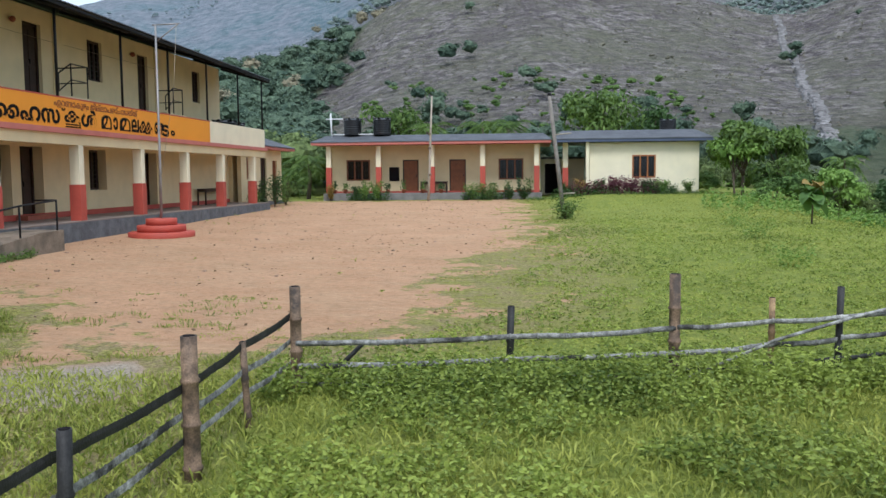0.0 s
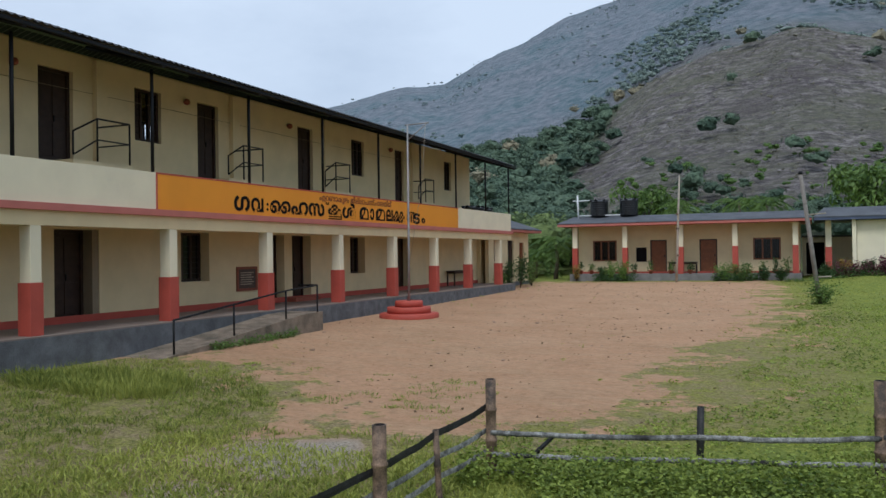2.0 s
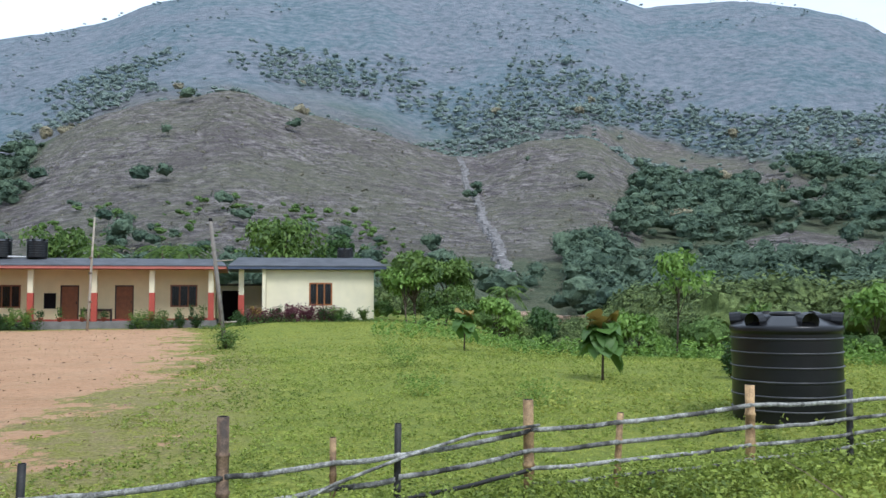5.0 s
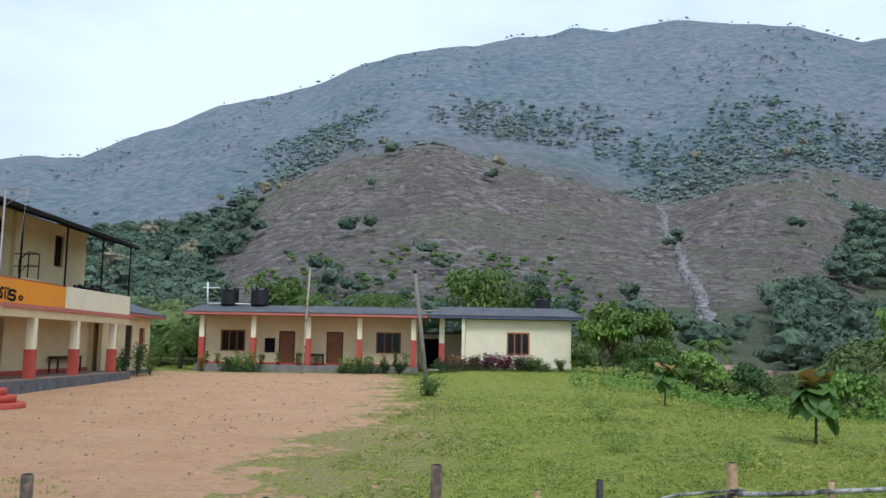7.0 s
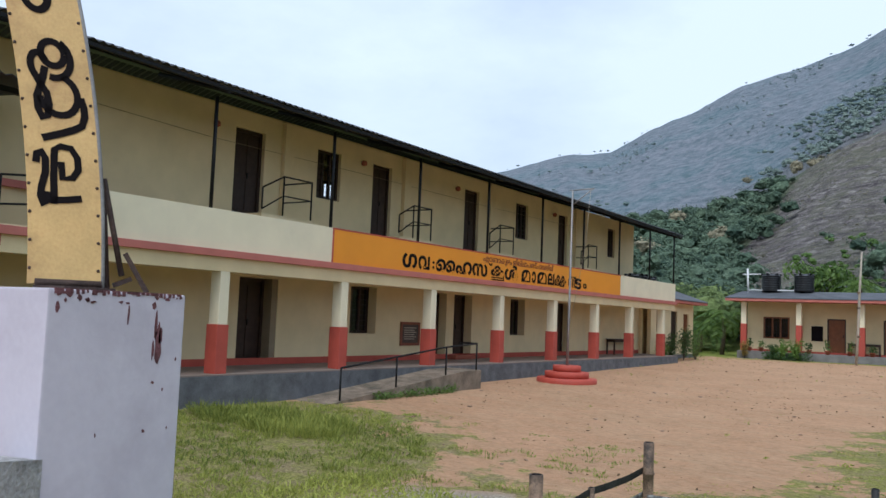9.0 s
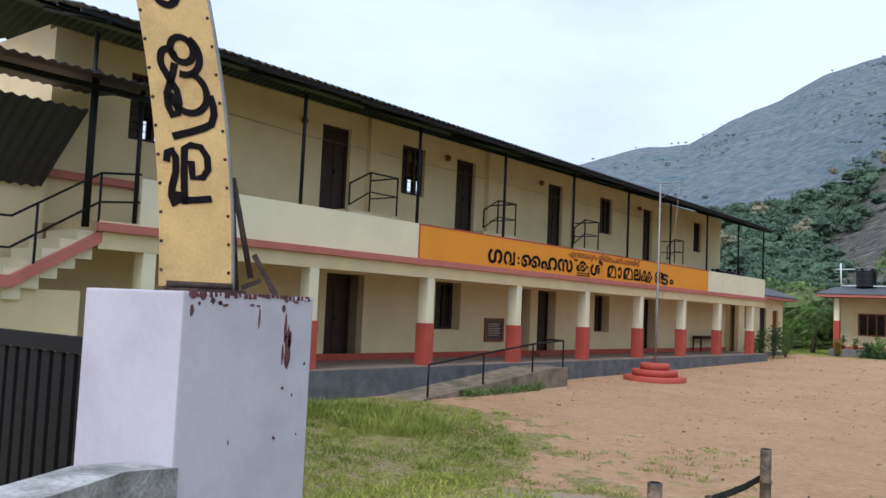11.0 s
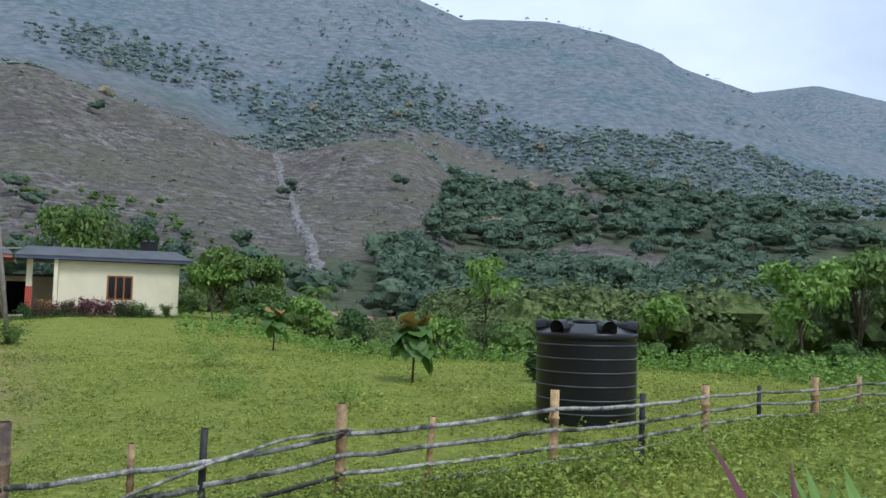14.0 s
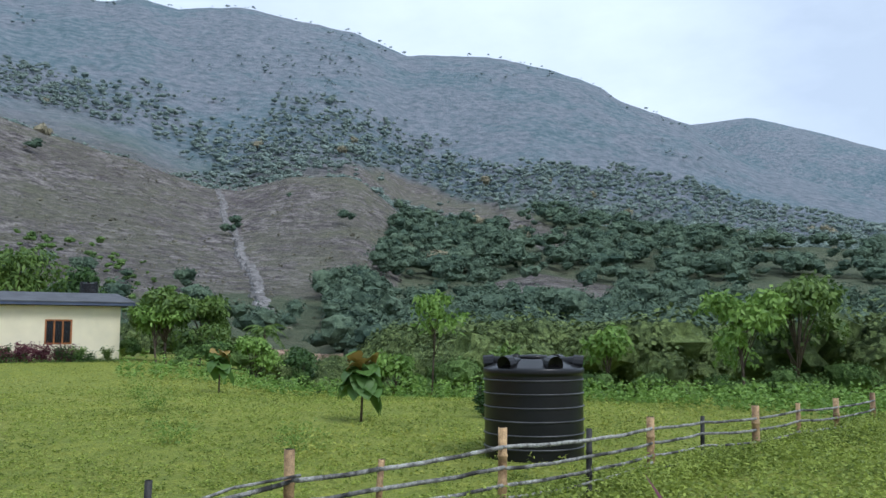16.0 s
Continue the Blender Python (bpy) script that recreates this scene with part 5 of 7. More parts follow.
gate = thing("metal_gate", (-7.4, -2.2, 0), "closed black slatted metal gate", "gate")
part("top_rail", box(-9.4, GX - 0.9, -2.22, -2.16, 1.42, 1.52), BLACK_METAL, gate)
part("bottom_rail", box(-9.4, GX - 0.9, -2.22, -2.16, 0.2, 0.28), BLACK_METAL, gate)
for k in range(22):
    x = GX - 0.98 - 0.15 * k
    part("slat", box(x - 0.10, x, -2.205, -2.175, 0.285, 1.415, 0.004), BLACK_METAL, gate)
wing_wall = bmesh.new()
pts = [(GX - 0.12, GY - 0.01, 1.02), (GX + 0.0, GY - 0.35, 1.06), (GX + 0.22, GY - 0.75, 1.06), (GX + 0.35, GY - 1.2, 1.04), (GX + 0.30, GY - 1.9, 1.0)]
prev = None
for i, p in enumerate(pts):
    a, b = Vector(pts[max(i - 1, 0)]), Vector(pts[min(i + 1, len(pts) - 1)])
    t = (b - a).normalized()
    s = Vector((t.y, -t.x, 0)).normalized() * 0.13
    c = Vector(p)
    q = [wing_wall.verts.new(v) for v in (c - s, c + s, Vector((c.x + s.x, c.y + s.y, -0.5)), Vector((c.x - s.x, c.y - s.y, -0.5)))]
    if prev:
        for k in range(4):
            wing_wall.faces.new((prev[k], prev[(k + 1) % 4], q[(k + 1) % 4], q[k]))
    else:
        wing_wall.faces.new(q)
    prev = q
wing_wall.faces.new(prev)
solo("roadside_wall", wing_wall, ROUGH_WALL, "low curved stained concrete wall beside the gate", "wall")
coping = thing("pink_pier", (3.75, -0.73, 0), "low pink-washed pier beside the fence", "pier")
PINK_WASH = mat("pink_lime_wash", (0.55, 0.33, 0.34), 0.9, 0.12, 3, 0.3)
part("pier_body", box(3.25, 4.0, -1.08, -0.33, -0.6, 0.5), PINK_WASH, coping)
part("pier_cap", box(3.17, 4.08, -1.16, -0.25, 0.5, 0.6, 0.02), PINK_WASH, coping)

# ---------------------------------------------------------------- bamboo fence
fence = thing("bamboo_fence", (0, 5.5, 0), "rough bamboo post-and-rail fence of split grey canes", "fence")
rnd = random.Random(11)


def bamboo_post(x, y, top, r, material, lean=(0, 0), nodes=0.3):
    z0 = gz(x, y) - 0.25
    h = top - z0
    pts, rad = [], []
    n = max(2, int(h / nodes))
    for k in range(n + 1):
        z = z0 + h * k / n
        f = k / n
        px, py = x + lean[0] * f, y + lean[1] * f
        for dz, q in ((-0.026, 0.98), (-0.008, 1.16), (0.007, 1.14), (0.024, 0.96)) if 0 < k < n else ((0, 1.0),):
            pts.append((px, py, z + dz))
            rad.append(r * q * (1.05 - 0.1 * f))
    bm = tube(pts, rad, 12)
    p = part("post", bm, material, fence)
    # black disc stands in for the shade inside the cane's open end
    sub("shade_cap", lathe([(r * 0.72, 0), (r * 0.70, 0.004)], 12, at=(x + lean[0], y + lean[1], top + 0.0005)), BLACK_PAINT, p)
    return p


POSTS = [("corner", -4.9, 4.55, 0.45, 0.062, BAMBOO_BROWN, (0.0, 0)), ("a", -2.7, 4.95, 0.20, 0.040, BAMBOO_BLACK, (0.03, 0)), ("b", -0.95, 5.12, 0.53, 0.062, BAMBOO_BROWN, (0, 0)),
         ("x", 0.13, 5.45, 0.24, 0.036, BAMBOO_GOLD, (0, 0)), ("c", 0.74, 5.22, 0.39, 0.038, BAMBOO_BLACK, (0.02, 0)), ("d", 2.30, 5.68, 0.53, 0.062, BAMBOO_GOLD, (0.0, 0)),
         ("y", 3.33, 5.75, 0.34, 0.04, BAMBOO_GOLD, (0.1, 0)), ("e", 5.36, 6.2, 0.56, 0.062, BAMBOO_GOLD, (0.02, 0)), ("g", 7.1, 6.6, 0.42, 0.045, BAMBOO_BLACK, (0.03, 0)),
         ("f", 9.17, 7.56, 0.42, 0.07, BAMBOO_GOLD, (0.02, 0)), ("k", 11.0, 8.2, 0.30, 0.04, BAMBOO_BLACK, (0.04, 0)), ("h", 12.3, 8.1, 0.45, 0.075, BAMBOO_GOLD, (0.02, 0)),
         ("i", 14.9, 9.2, 0.33, 0.05, BAMBOO_GOLD, (0, 0)), ("j", 16.7, 9.6, 0.35, 0.07, BAMBOO_GOLD, (0, 0)), ("m", 19.5, 10.6, 0.33, 0.07, BAMBOO_GOLD, (0, 0)),
         ("l0", -5.0, 3.35, 0.10, 0.034, BAMBOO_BROWN, (-0.05, 0)), ("l1", -5.0, 2.05, 0.40, 0.066, BAMBOO_BROWN, (0, 0)), ("l2", -5.05, 0.36, 0.19, 0.045, BAMBOO_BLACK, (0.03, 0)),
         ("l3", -5.1, -1.2, 0.4, 0.06, BAMBOO_BROWN, (0, 0))]
PT = {}
for n_, x, y, top_, r, m_, ln in POSTS:
    bamboo_post(x, y, top_, r, m_, ln)
    PT[n_] = (x, y)


def rail(names, zs, w, material, side=0.05, jitter=0.012):
    """A split cane lashed along the posts: flat-backed, knuckled at its nodes."""
    pts = []
    for n_, z in zip(names, zs):
        x, y = PT[n_]
        pts.append(Vector((x, y, z)))
    path = []
    for a, b in zip(pts, pts[1:]):
        m = max(3, int((b - a).length / 0.27))
        for k in range(m):
            wob = jitter * (rnd.random() - 0.5)
            for df in (0.0, 0.012, 0.03, 0.13):
                f = k / m + df / (b - a).length
                q = a.lerp(b, f)
                path.append(q + Vector((0, 0, wob - 0.02 * math.sin(math.pi * f))))
    path.append(pts[-1])
    bm = bmesh.new()
    prev = None
    for i, p in enumerate(path):
        t = (path[min(i + 1, len(path) - 1)] - path[max(i - 1, 0)]).normalized()
        s = Vector((t.y, -t.x, 0)).normalized()
        k = (0.96, 1.22, 0.96, 1.0)[i % 4]
        prof = [(-0.5, 0.0), (-0.28, 0.22), (0, 0.30), (0.28, 0.22), (0.5, 0.0), (0, -0.04)]
        ring = [bm.verts.new(p + s * (side + d * w * k) + Vector((0, 0, u * w * k))) for u, d in prof]
        if prev:
            for q in range(6):
                bm.faces.new((prev[q], prev[(q + 1) % 6], ring[(q + 1) % 6], ring[q]))
        else:
            bm.faces.new(ring)
        prev = ring
    bm.faces.new(prev)
    return part("rail", bm, material, fence)


rail(["corner", "a", "b"], [-0.14, -0.12, -0.04], 0.06, BAMBOO_GREY)
rail(["b", "x", "c", "d"], [-0.03, -0.01, 0.08, 0.20], 0.055, BAMBOO_GREY)
rail(["corner", "a", "b", "x", "c"], [-0.38, -0.36, -0.30, -0.26, -0.16], 0.06, BAMBOO_GREY)
rail(["corner", "a", "b"], [-0.58, -0.56, -0.52], 0.05, BAMBOO_GREY)
rail(["b", "x", "c", "d"], [-0.50, -0.47, -0.36, -0.22], 0.05, BAMBOO_BLACK)
rail(["c", "d", "y", "e"], [-0.14, -0.02, 0.02, 0.06], 0.055, BAMBOO_GREY)
rail(["d", "y", "e", "g", "f"], [0.21, 0.24, 0.32, 0.27, 0.24], 0.055, BAMBOO_GREY)
rail(["c", "d", "y", "e", "g", "f"], [-0.60, -0.58, -0.55, -0.52, -0.48, -0.44], 0.045, BAMBOO_BLACK)
rail(["d", "y", "e", "g", "f"], [-0.38, -0.36, -0.34, -0.33, -0.31], 0.045, BAMBOO_GREY)
rail(["d", "y", "e", "g", "f"], [-0.21, -0.19, -0.17, -0.16, -0.2], 0.05, BAMBOO_GREY)
rail(["e", "g", "f", "k", "h", "i", "j", "m"], [0.04, 0.04, 0.0, 0.0, 0.0, -0.04, -0.08, -0.08], 0.05, BAMBOO_GREY)
rail(["f", "k", "h", "i", "j", "m"], [0.24, 0.20, 0.22, 0.18, 0.15, 0.14], 0.05, BAMBOO_GREY)
rail(["f", "k", "h", "i", "j", "m"], [-0.2, -0.22, -0.22, -0.26, -0.3, -0.3], 0.045, BAMBOO_GREY)
rail(["f", "k", "h", "i", "j"], [-0.42, -0.44, -0.44, -0.48, -0.5], 0.045, BAMBOO_BLACK)
rail(["corner", "l0", "l1", "l2", "l3"], [0.14, 0.06, 0.0, 0.02, 0.05], 0.075, BAMBOO_BLACK)
rail(["corner", "l0", "l1", "l2", "l3"], [-0.12, -0.18, -0.20, -0.22, -0.2], 0.06, BAMBOO_GREY)
rail(["corner", "l0", "l1", "l2", "l3"], [-0.35, -0.38, -0.40, -0.42, -0.4], 0.06, BAMBOO_GREY)
part("brace_pole", tube([(-0.9, 5.05, -0.6), (0.13, 5.3, -0.2), (0.82, 5.1, 0.08), (1.6, 5.4, 0.22), (2.4, 5.6, 0.26)], [0.02, 0.019, 0.018, 0.017, 0.016], 8), BAMBOO_GREY, fence, "thin pale cane brace")
part("broken_stub", tube([(-4.55, 4.65, -0.5), (-4.2, 4.7, -0.15)], [0.03, 0.022], 8), BAMBOO_BLACK, fence)


# ---------------------------------------------------------------- foliage
RNG = np.random.default_rng(7)


def unit(v):
    return v / np.maximum(np.linalg.norm(v, axis=-1, keepdims=True), 1e-9)


def leaves(P, D, length, width, droop=0.15, N=None):
    """One kite-shaped leaf of four corners at each place P along D."""
    n = len(P)
    length, width = np.broadcast_to(length, n)[:, None], np.broadcast_to(width, n)[:, None]
    S = unit(np.cross(D, unit(RNG.normal(size=(n, 3))) if N is None else N))
    mid = P + D * length * 0.45
    tip = P + D * length
    tip[:, 2] -= (droop * length[:, 0])
    V = np.stack([P, mid + S * width / 2, tip, mid - S * width / 2], 1).reshape(-1, 3)
    F = np.arange(4 * n).reshape(-1, 4)
    return V, F


def crown_points(centers, radii, n):
    """Places near the skins of several lumps, with outward directions."""
    k = RNG.integers(0, len(centers), n)
    d = unit(RNG.normal(size=(n, 3)))
    d[:, 2] = np.where(d[:, 2] < -0.35, -d[:, 2], d[:, 2])
    r = radii[k] * (0.55 + 0.5 * RNG.random(n) ** 0.6)
    P = centers[k] + d * r[:, None] * np.array([1, 1, 0.85])
    N = unit(d + 0.7 * RNG.normal(size=(n, 3)))
    D = unit(np.cross(N, RNG.normal(size=(n, 3))) + np.array([0, 0, -0.3]))
    return P, D, N


def tree(x, y, h, spread, material, label, n=1800, leaf=0.30, trunk=0.10, lumps=9, bare=0.35, name="tree", category="tree", group=""):
    """A tapered trunk with limbs that end in lumps of leaves."""
    z0 = gz(x, y)
    t = thing(name, (x, y, z0), label, category, group)
    bm = bmesh.new()
    c = []
    rr = []
    lean = RNG.normal(size=2) * 0.05 * h
    topp = Vector((x + lean[0], y + lean[1], z0 + h * 0.75))
    bm_tube(bm, [(x, y, z0 - 0.15), (x + lean[0] * 0.4, y + lean[1] * 0.4, z0 + h * bare), topp], [trunk, trunk * 0.75, trunk * 0.3], 8)
    for k in range(lumps):
        a = k * 2.4 + RNG.random()
        q = 0.25 + 0.75 * RNG.random()
        hz = z0 + h * (bare + (0.95 - bare) * (1 - 0.75 * q * RNG.random()))
        px, py = x + lean[0] + math.cos(a) * spread * q * 0.75, y + lean[1] + math.sin(a) * spread * q * 0.75
        s = Vector((x + lean[0] * 0.5, y + lean[1] * 0.5, z0 + h * (bare + 0.3 * RNG.random())))
        e = Vector((px, py, hz - spread * 0.12))
        bm_tube(bm, [s, s.lerp(e, 0.5) + Vector((0, 0, 0.05 * h)), e], [trunk * 0.4, trunk * 0.25, trunk * 0.1], 5)
        c.append((px, py, hz - spread * 0.1))
        rr.append(spread * (0.28 + 0.25 * RNG.random()))
    part("trunk", bm, BARK, t)
    P, D, N = crown_points(np.array(c), np.array(rr), n)
    V, F = leaves(P, D, leaf * (0.7 + 0.6 * RNG.random(n)), leaf * 0.5, 0.15, N)
    ob = new("crown", mesh_np("crown", V, F, material))
    ob.parent = t
    ob.matrix_parent_inverse = t.matrix_basis.inverted()
    return t


def shrub(x, y, h, spread, material, label, n=500, leaf=0.14, z=None, name="shrub", category="shrub", group="", up=0.6, stem=None):
    """Stems from one foot, leafed all along."""
    z0 = gz(x, y) if z is None else z
    t = thing(name, (x, y, z0), label, category, group)
    bm = bmesh.new()
    stems = 7
    P = []
    for k in range(stems):
        a = k * 2.4 + RNG.random()
        e = Vector((x + math.cos(a) * spread * RNG.random(), y + math.sin(a) * spread * RNG.random(), z0 + h * (0.6 + 0.4 * RNG.random())))
        s = Vector((x, y, z0 - 0.03))
        m = s.lerp(e, 0.5) + Vector((0, 0, 0.1 * h))
        bm_tube(bm, [s, m, e], [0.018, 0.012, 0.005] if stem is None else [0.006, 0.005, 0.003], 5)
        f = 0.2 + 0.8 * RNG.random(n // stems)
        pts = np.array(s)[None] * (1 - f)[:, None] ** 2 + 2 * ((1 - f) * f)[:, None] * np.array(m)[None] + (f ** 2)[:, None] * np.array(e)[None]
        P.append(pts + RNG.normal(size=pts.shape) * spread * 0.16)
    part("stem", bm, stem or BARK, t)
    P = np.concatenate(P)
    P[:, 2] = np.maximum(P[:, 2], z0 + 0.02)
    D = RNG.normal(size=P.shape)
    D[:, 2] = np.abs(D[:, 2]) * up + 0.1
    V, F = leaves(P, unit(D), leaf * (0.6 + 0.8 * RNG.random(len(P))), leaf * 0.45, 0.3)
    ob = new("foliage", mesh_np("foliage", V, F, material))
    ob.parent = t
    ob.matrix_parent_inverse = t.matrix_basis.inverted()
    return t


# trees beside the end room and along the field
tree(9.0, 45.5, 3.9, 2.0, LEAF_MID, "leafy green tree beside the end room", 3200, 0.34, 0.11, 12, 0.2)
tree(11.8, 49.5, 3.9, 1.9, LEAF_MID, "dark green tree behind the field", 2600, 0.34, 0.11, 11, 0.2)
tree(8.3, 44.2, 3.0, 1.5, LEAF_LIGHT, "small bright green tree beside the end room", 1500, 0.28, 0.07, 8, 0.15)
tree(13.0, 42.0, 2.6, 1.3, LEAF_LIGHT, "rounded bright green bush in the field", 1500, 0.26, 0.06, 9, 0.05)
tree(15.8, 43.0, 2.8, 1.5, LEAF_DARK, "dark purple-green bush in the field", 1500, 0.28, 0.07, 9, 0.05)
tree(17.0, 29.5, 4.6, 1.3, LEAF_LIGHT, "slender young tree with light green leaves", 700, 0.26, 0.05, 10, 0.35)
tree(16.2, 31.5, 2.0, 1.4, LEAF_LIGHT, "low bright green bush", 1200, 0.26, 0.06, 8, 0.05)
tree(25.5, 20.0, 4.3, 1.7, LEAF_LIGHT, "light green tree at the field's edge", 1900, 0.30, 0.07, 11, 0.25)
tree(29.0, 20.5, 5.2, 2.3, LEAF_MID, "tall leafy tree at the field's edge", 2600, 0.32, 0.1, 12, 0.2)
tree(22.5, 24.5, 3.0, 1.5, LEAF_LIGHT, "light green sapling clump", 1100, 0.28, 0.06, 9, 0.15)
tree(12.6, 17.0, 1.9, 0.7, LEAF_MID, "thin sapling with drooping leaves behind the tank", 260, 0.26, 0.03, 6, 0.3)


def broad_sapling(x, y, h, leaf, n, label):
    """A sapling with large broad leaves, reddish at the top."""
    z0 = gz(x, y)
    t = thing("teak_sapling", (x, y, z0), label, "sapling", "broad-leaved saplings")
    part("stem", tube([(x, y, z0 - 0.05), (x + 0.03, y, z0 + h * 0.5), (x, y, z0 + h * 0.9)], [0.035, 0.03, 0.015], 7), BARK, t)
    for k in range(n):
        f = k / n
        a = k * 2.4 + 0.5 * RNG.normal()
        droop = RNG.uniform(0.55, 1.25)
        z = z0 + h * (0.48 + 0.42 * f)
        L = leaf * (1.0 - 0.25 * f) * (0.85 + 0.3 * RNG.random())
        up = 0.30 + 0.75 * f
        bm = bmesh.new()
        d = Vector((math.cos(a), math.sin(a), 0))
        s = Vector((-math.sin(a), math.cos(a), 0.35 * RNG.normal())).normalized()
        rows = []
        for i, (q, w) in enumerate(((0.0, 0.02), (0.15, 0.10), (0.35, 0.32), (0.58, 0.38), (0.82, 0.27), (1.0, 0.01))):
            c = Vector((x, y, z)) + d * (L * q * (1.0 - 0.35 * q)) + Vector((0, 0, L * (up * q - droop * q * q)))
            rows.append([bm.verts.new(c + s * (w * L * e) + Vector((0, 0, 0.10 * L * abs(e)))) for e in (-1, 0, 1)])
        for r0, r1 in zip(rows, rows[1:]):
            for e in (0, 1):
                fc = bm.faces.new((r0[e], r0[e + 1], r1[e + 1], r1[e]))
                fc.smooth = True
        part("leaf", bm, LEAF_RED if f > 0.72 and k % 4 else (TEAK_LEAF), t)
    return t


broad_sapling(8.15, 17.0, 1.6, 0.84, 44, "broad-leaved sapling with reddish young leaves in the grass")
broad_sapling(7.4, 28.0, 1.5, 0.75, 24, "broad-leaved sapling with yellow-red young leaves")


def palm(x, y, h, label, z=None, r=2.2, fronds=15):
    z0 = gz(x, y) if z is None else z
    t = thing("coconut_palm", (x, y, z0), label, "palm", "coconut palms")
    part("trunk", tube([(x, y, z0 - 0.2), (x + 0.15, y, z0 + h * 0.5), (x + 0.1, y, z0 + h)], [0.16, 0.12, 0.10], 8), BARK, t)
    for k in range(fronds):
        a = k * 2.4 + RNG.random() * 0.3
        up = 0.9 - 1.3 * (k / fronds)
        d = np.array([math.cos(a), math.sin(a), 0])
        q = np.linspace(0, 1, 26)
        C = np.array([x + 0.1, y, z0 + h]) + d * (r * q)[:, None] + np.array([0, 0, 1]) * (r * (up * q - 0.9 * q * q))[:, None]
        s = np.array([-d[1], d[0], 0])
        P = np.repeat(C[3:], 2, 0)
        sg = np.tile([1, -1], len(C) - 3)[:, None]
        D = unit(s[None] * sg + d[None] * 0.5 + np.array([0, 0, -0.45]))
        w = np.repeat(np.sin(np.pi * (0.1 + 0.85 * q[3:])), 2) * r * 0.32
        V, F = leaves(P, D, w, 0.07, 0.1)
        ob = new("frond", mesh_np("frond", V, F, LEAF_MID))
        ob.parent = t
        ob.matrix_parent_inverse = t.matrix_basis.inverted()
    return t


palm(-17.2, 50.3, 2.5, "coconut palm between the school wing and the classrooms", r=2.1, fronds=18)
palm(-19.6, 53.5, 1.8, "low coconut palm behind the school wing", r=2.0)
palm(-11.5, 66, 5.2, "coconut palm behind the classroom block", r=2.4)
palm(-7.2, 70, 5.4, "coconut palm behind the classroom block", r=2.6)
palm(-5.0, 68, 5.3, "coconut palm behind the classroom block", r=2.4)
palm(17.5, 55, 3.6, "small coconut palm at the hill foot", r=1.6)
tree(-14.5, 68, 6.8, 2.6, LEAF_MID, "round green tree behind the classroom block", 1600, 0.45, 0.14, 10, 0.3)
tree(2.5, 62, 7.2, 3.2, LEAF_MID, "leafy green tree behind the end room", 2200, 0.45, 0.15, 12, 0.25)
tree(6.2, 66, 6.4, 2.6, LEAF_DARK, "dark green tree behind the end room", 1500, 0.45, 0.14, 10, 0.25)

# pots and beds in front of the classrooms
pot_at = [-14.55, -13.9, -12.75, -11.3, -10.35, -9.2, -8.1, -4.95, -4.2, -3.5, -2.9, 0.0, 0.35]
for i, x in enumerate(pot_at):
    zt = 0.57 if x < -2.3 else gz(x, 46.0)
    yp = 46.62 if x < -2.3 else 45.8
    t = thing("potted_plant", (x, yp, zt), "small terracotta pot with a leafy plant", "potted plant", "pots along the classroom plinth")
    part("pot", lathe([(0.09, 0), (0.13, 0.18), (0.15, 0.19), (0.15, 0.23), (0.12, 0.23), (0.11, 0.2)], 14, at=(x, yp, zt)), TERRACOTTA, t)
    n = 70
    P = np.array([x, yp, zt + 0.2]) + RNG.normal(size=(n, 3)) * np.array([0.09, 0.09, 0.05]) + np.array([0, 0, 1]) * (RNG.random(n) * (0.25 + 0.35 * RNG.random()))[:, None]
    D = unit(RNG.normal(size=(n, 3)) + np.array([0, 0, 0.8]))
    V, F = leaves(P, D, 0.16, 0.07)
    ob = new("foliage", mesh_np("foliage", V, F, LEAF_MID if i % 3 else LEAF_DARK))
    ob.parent = t
    ob.matrix_parent_inverse = t.matrix_basis.inverted()
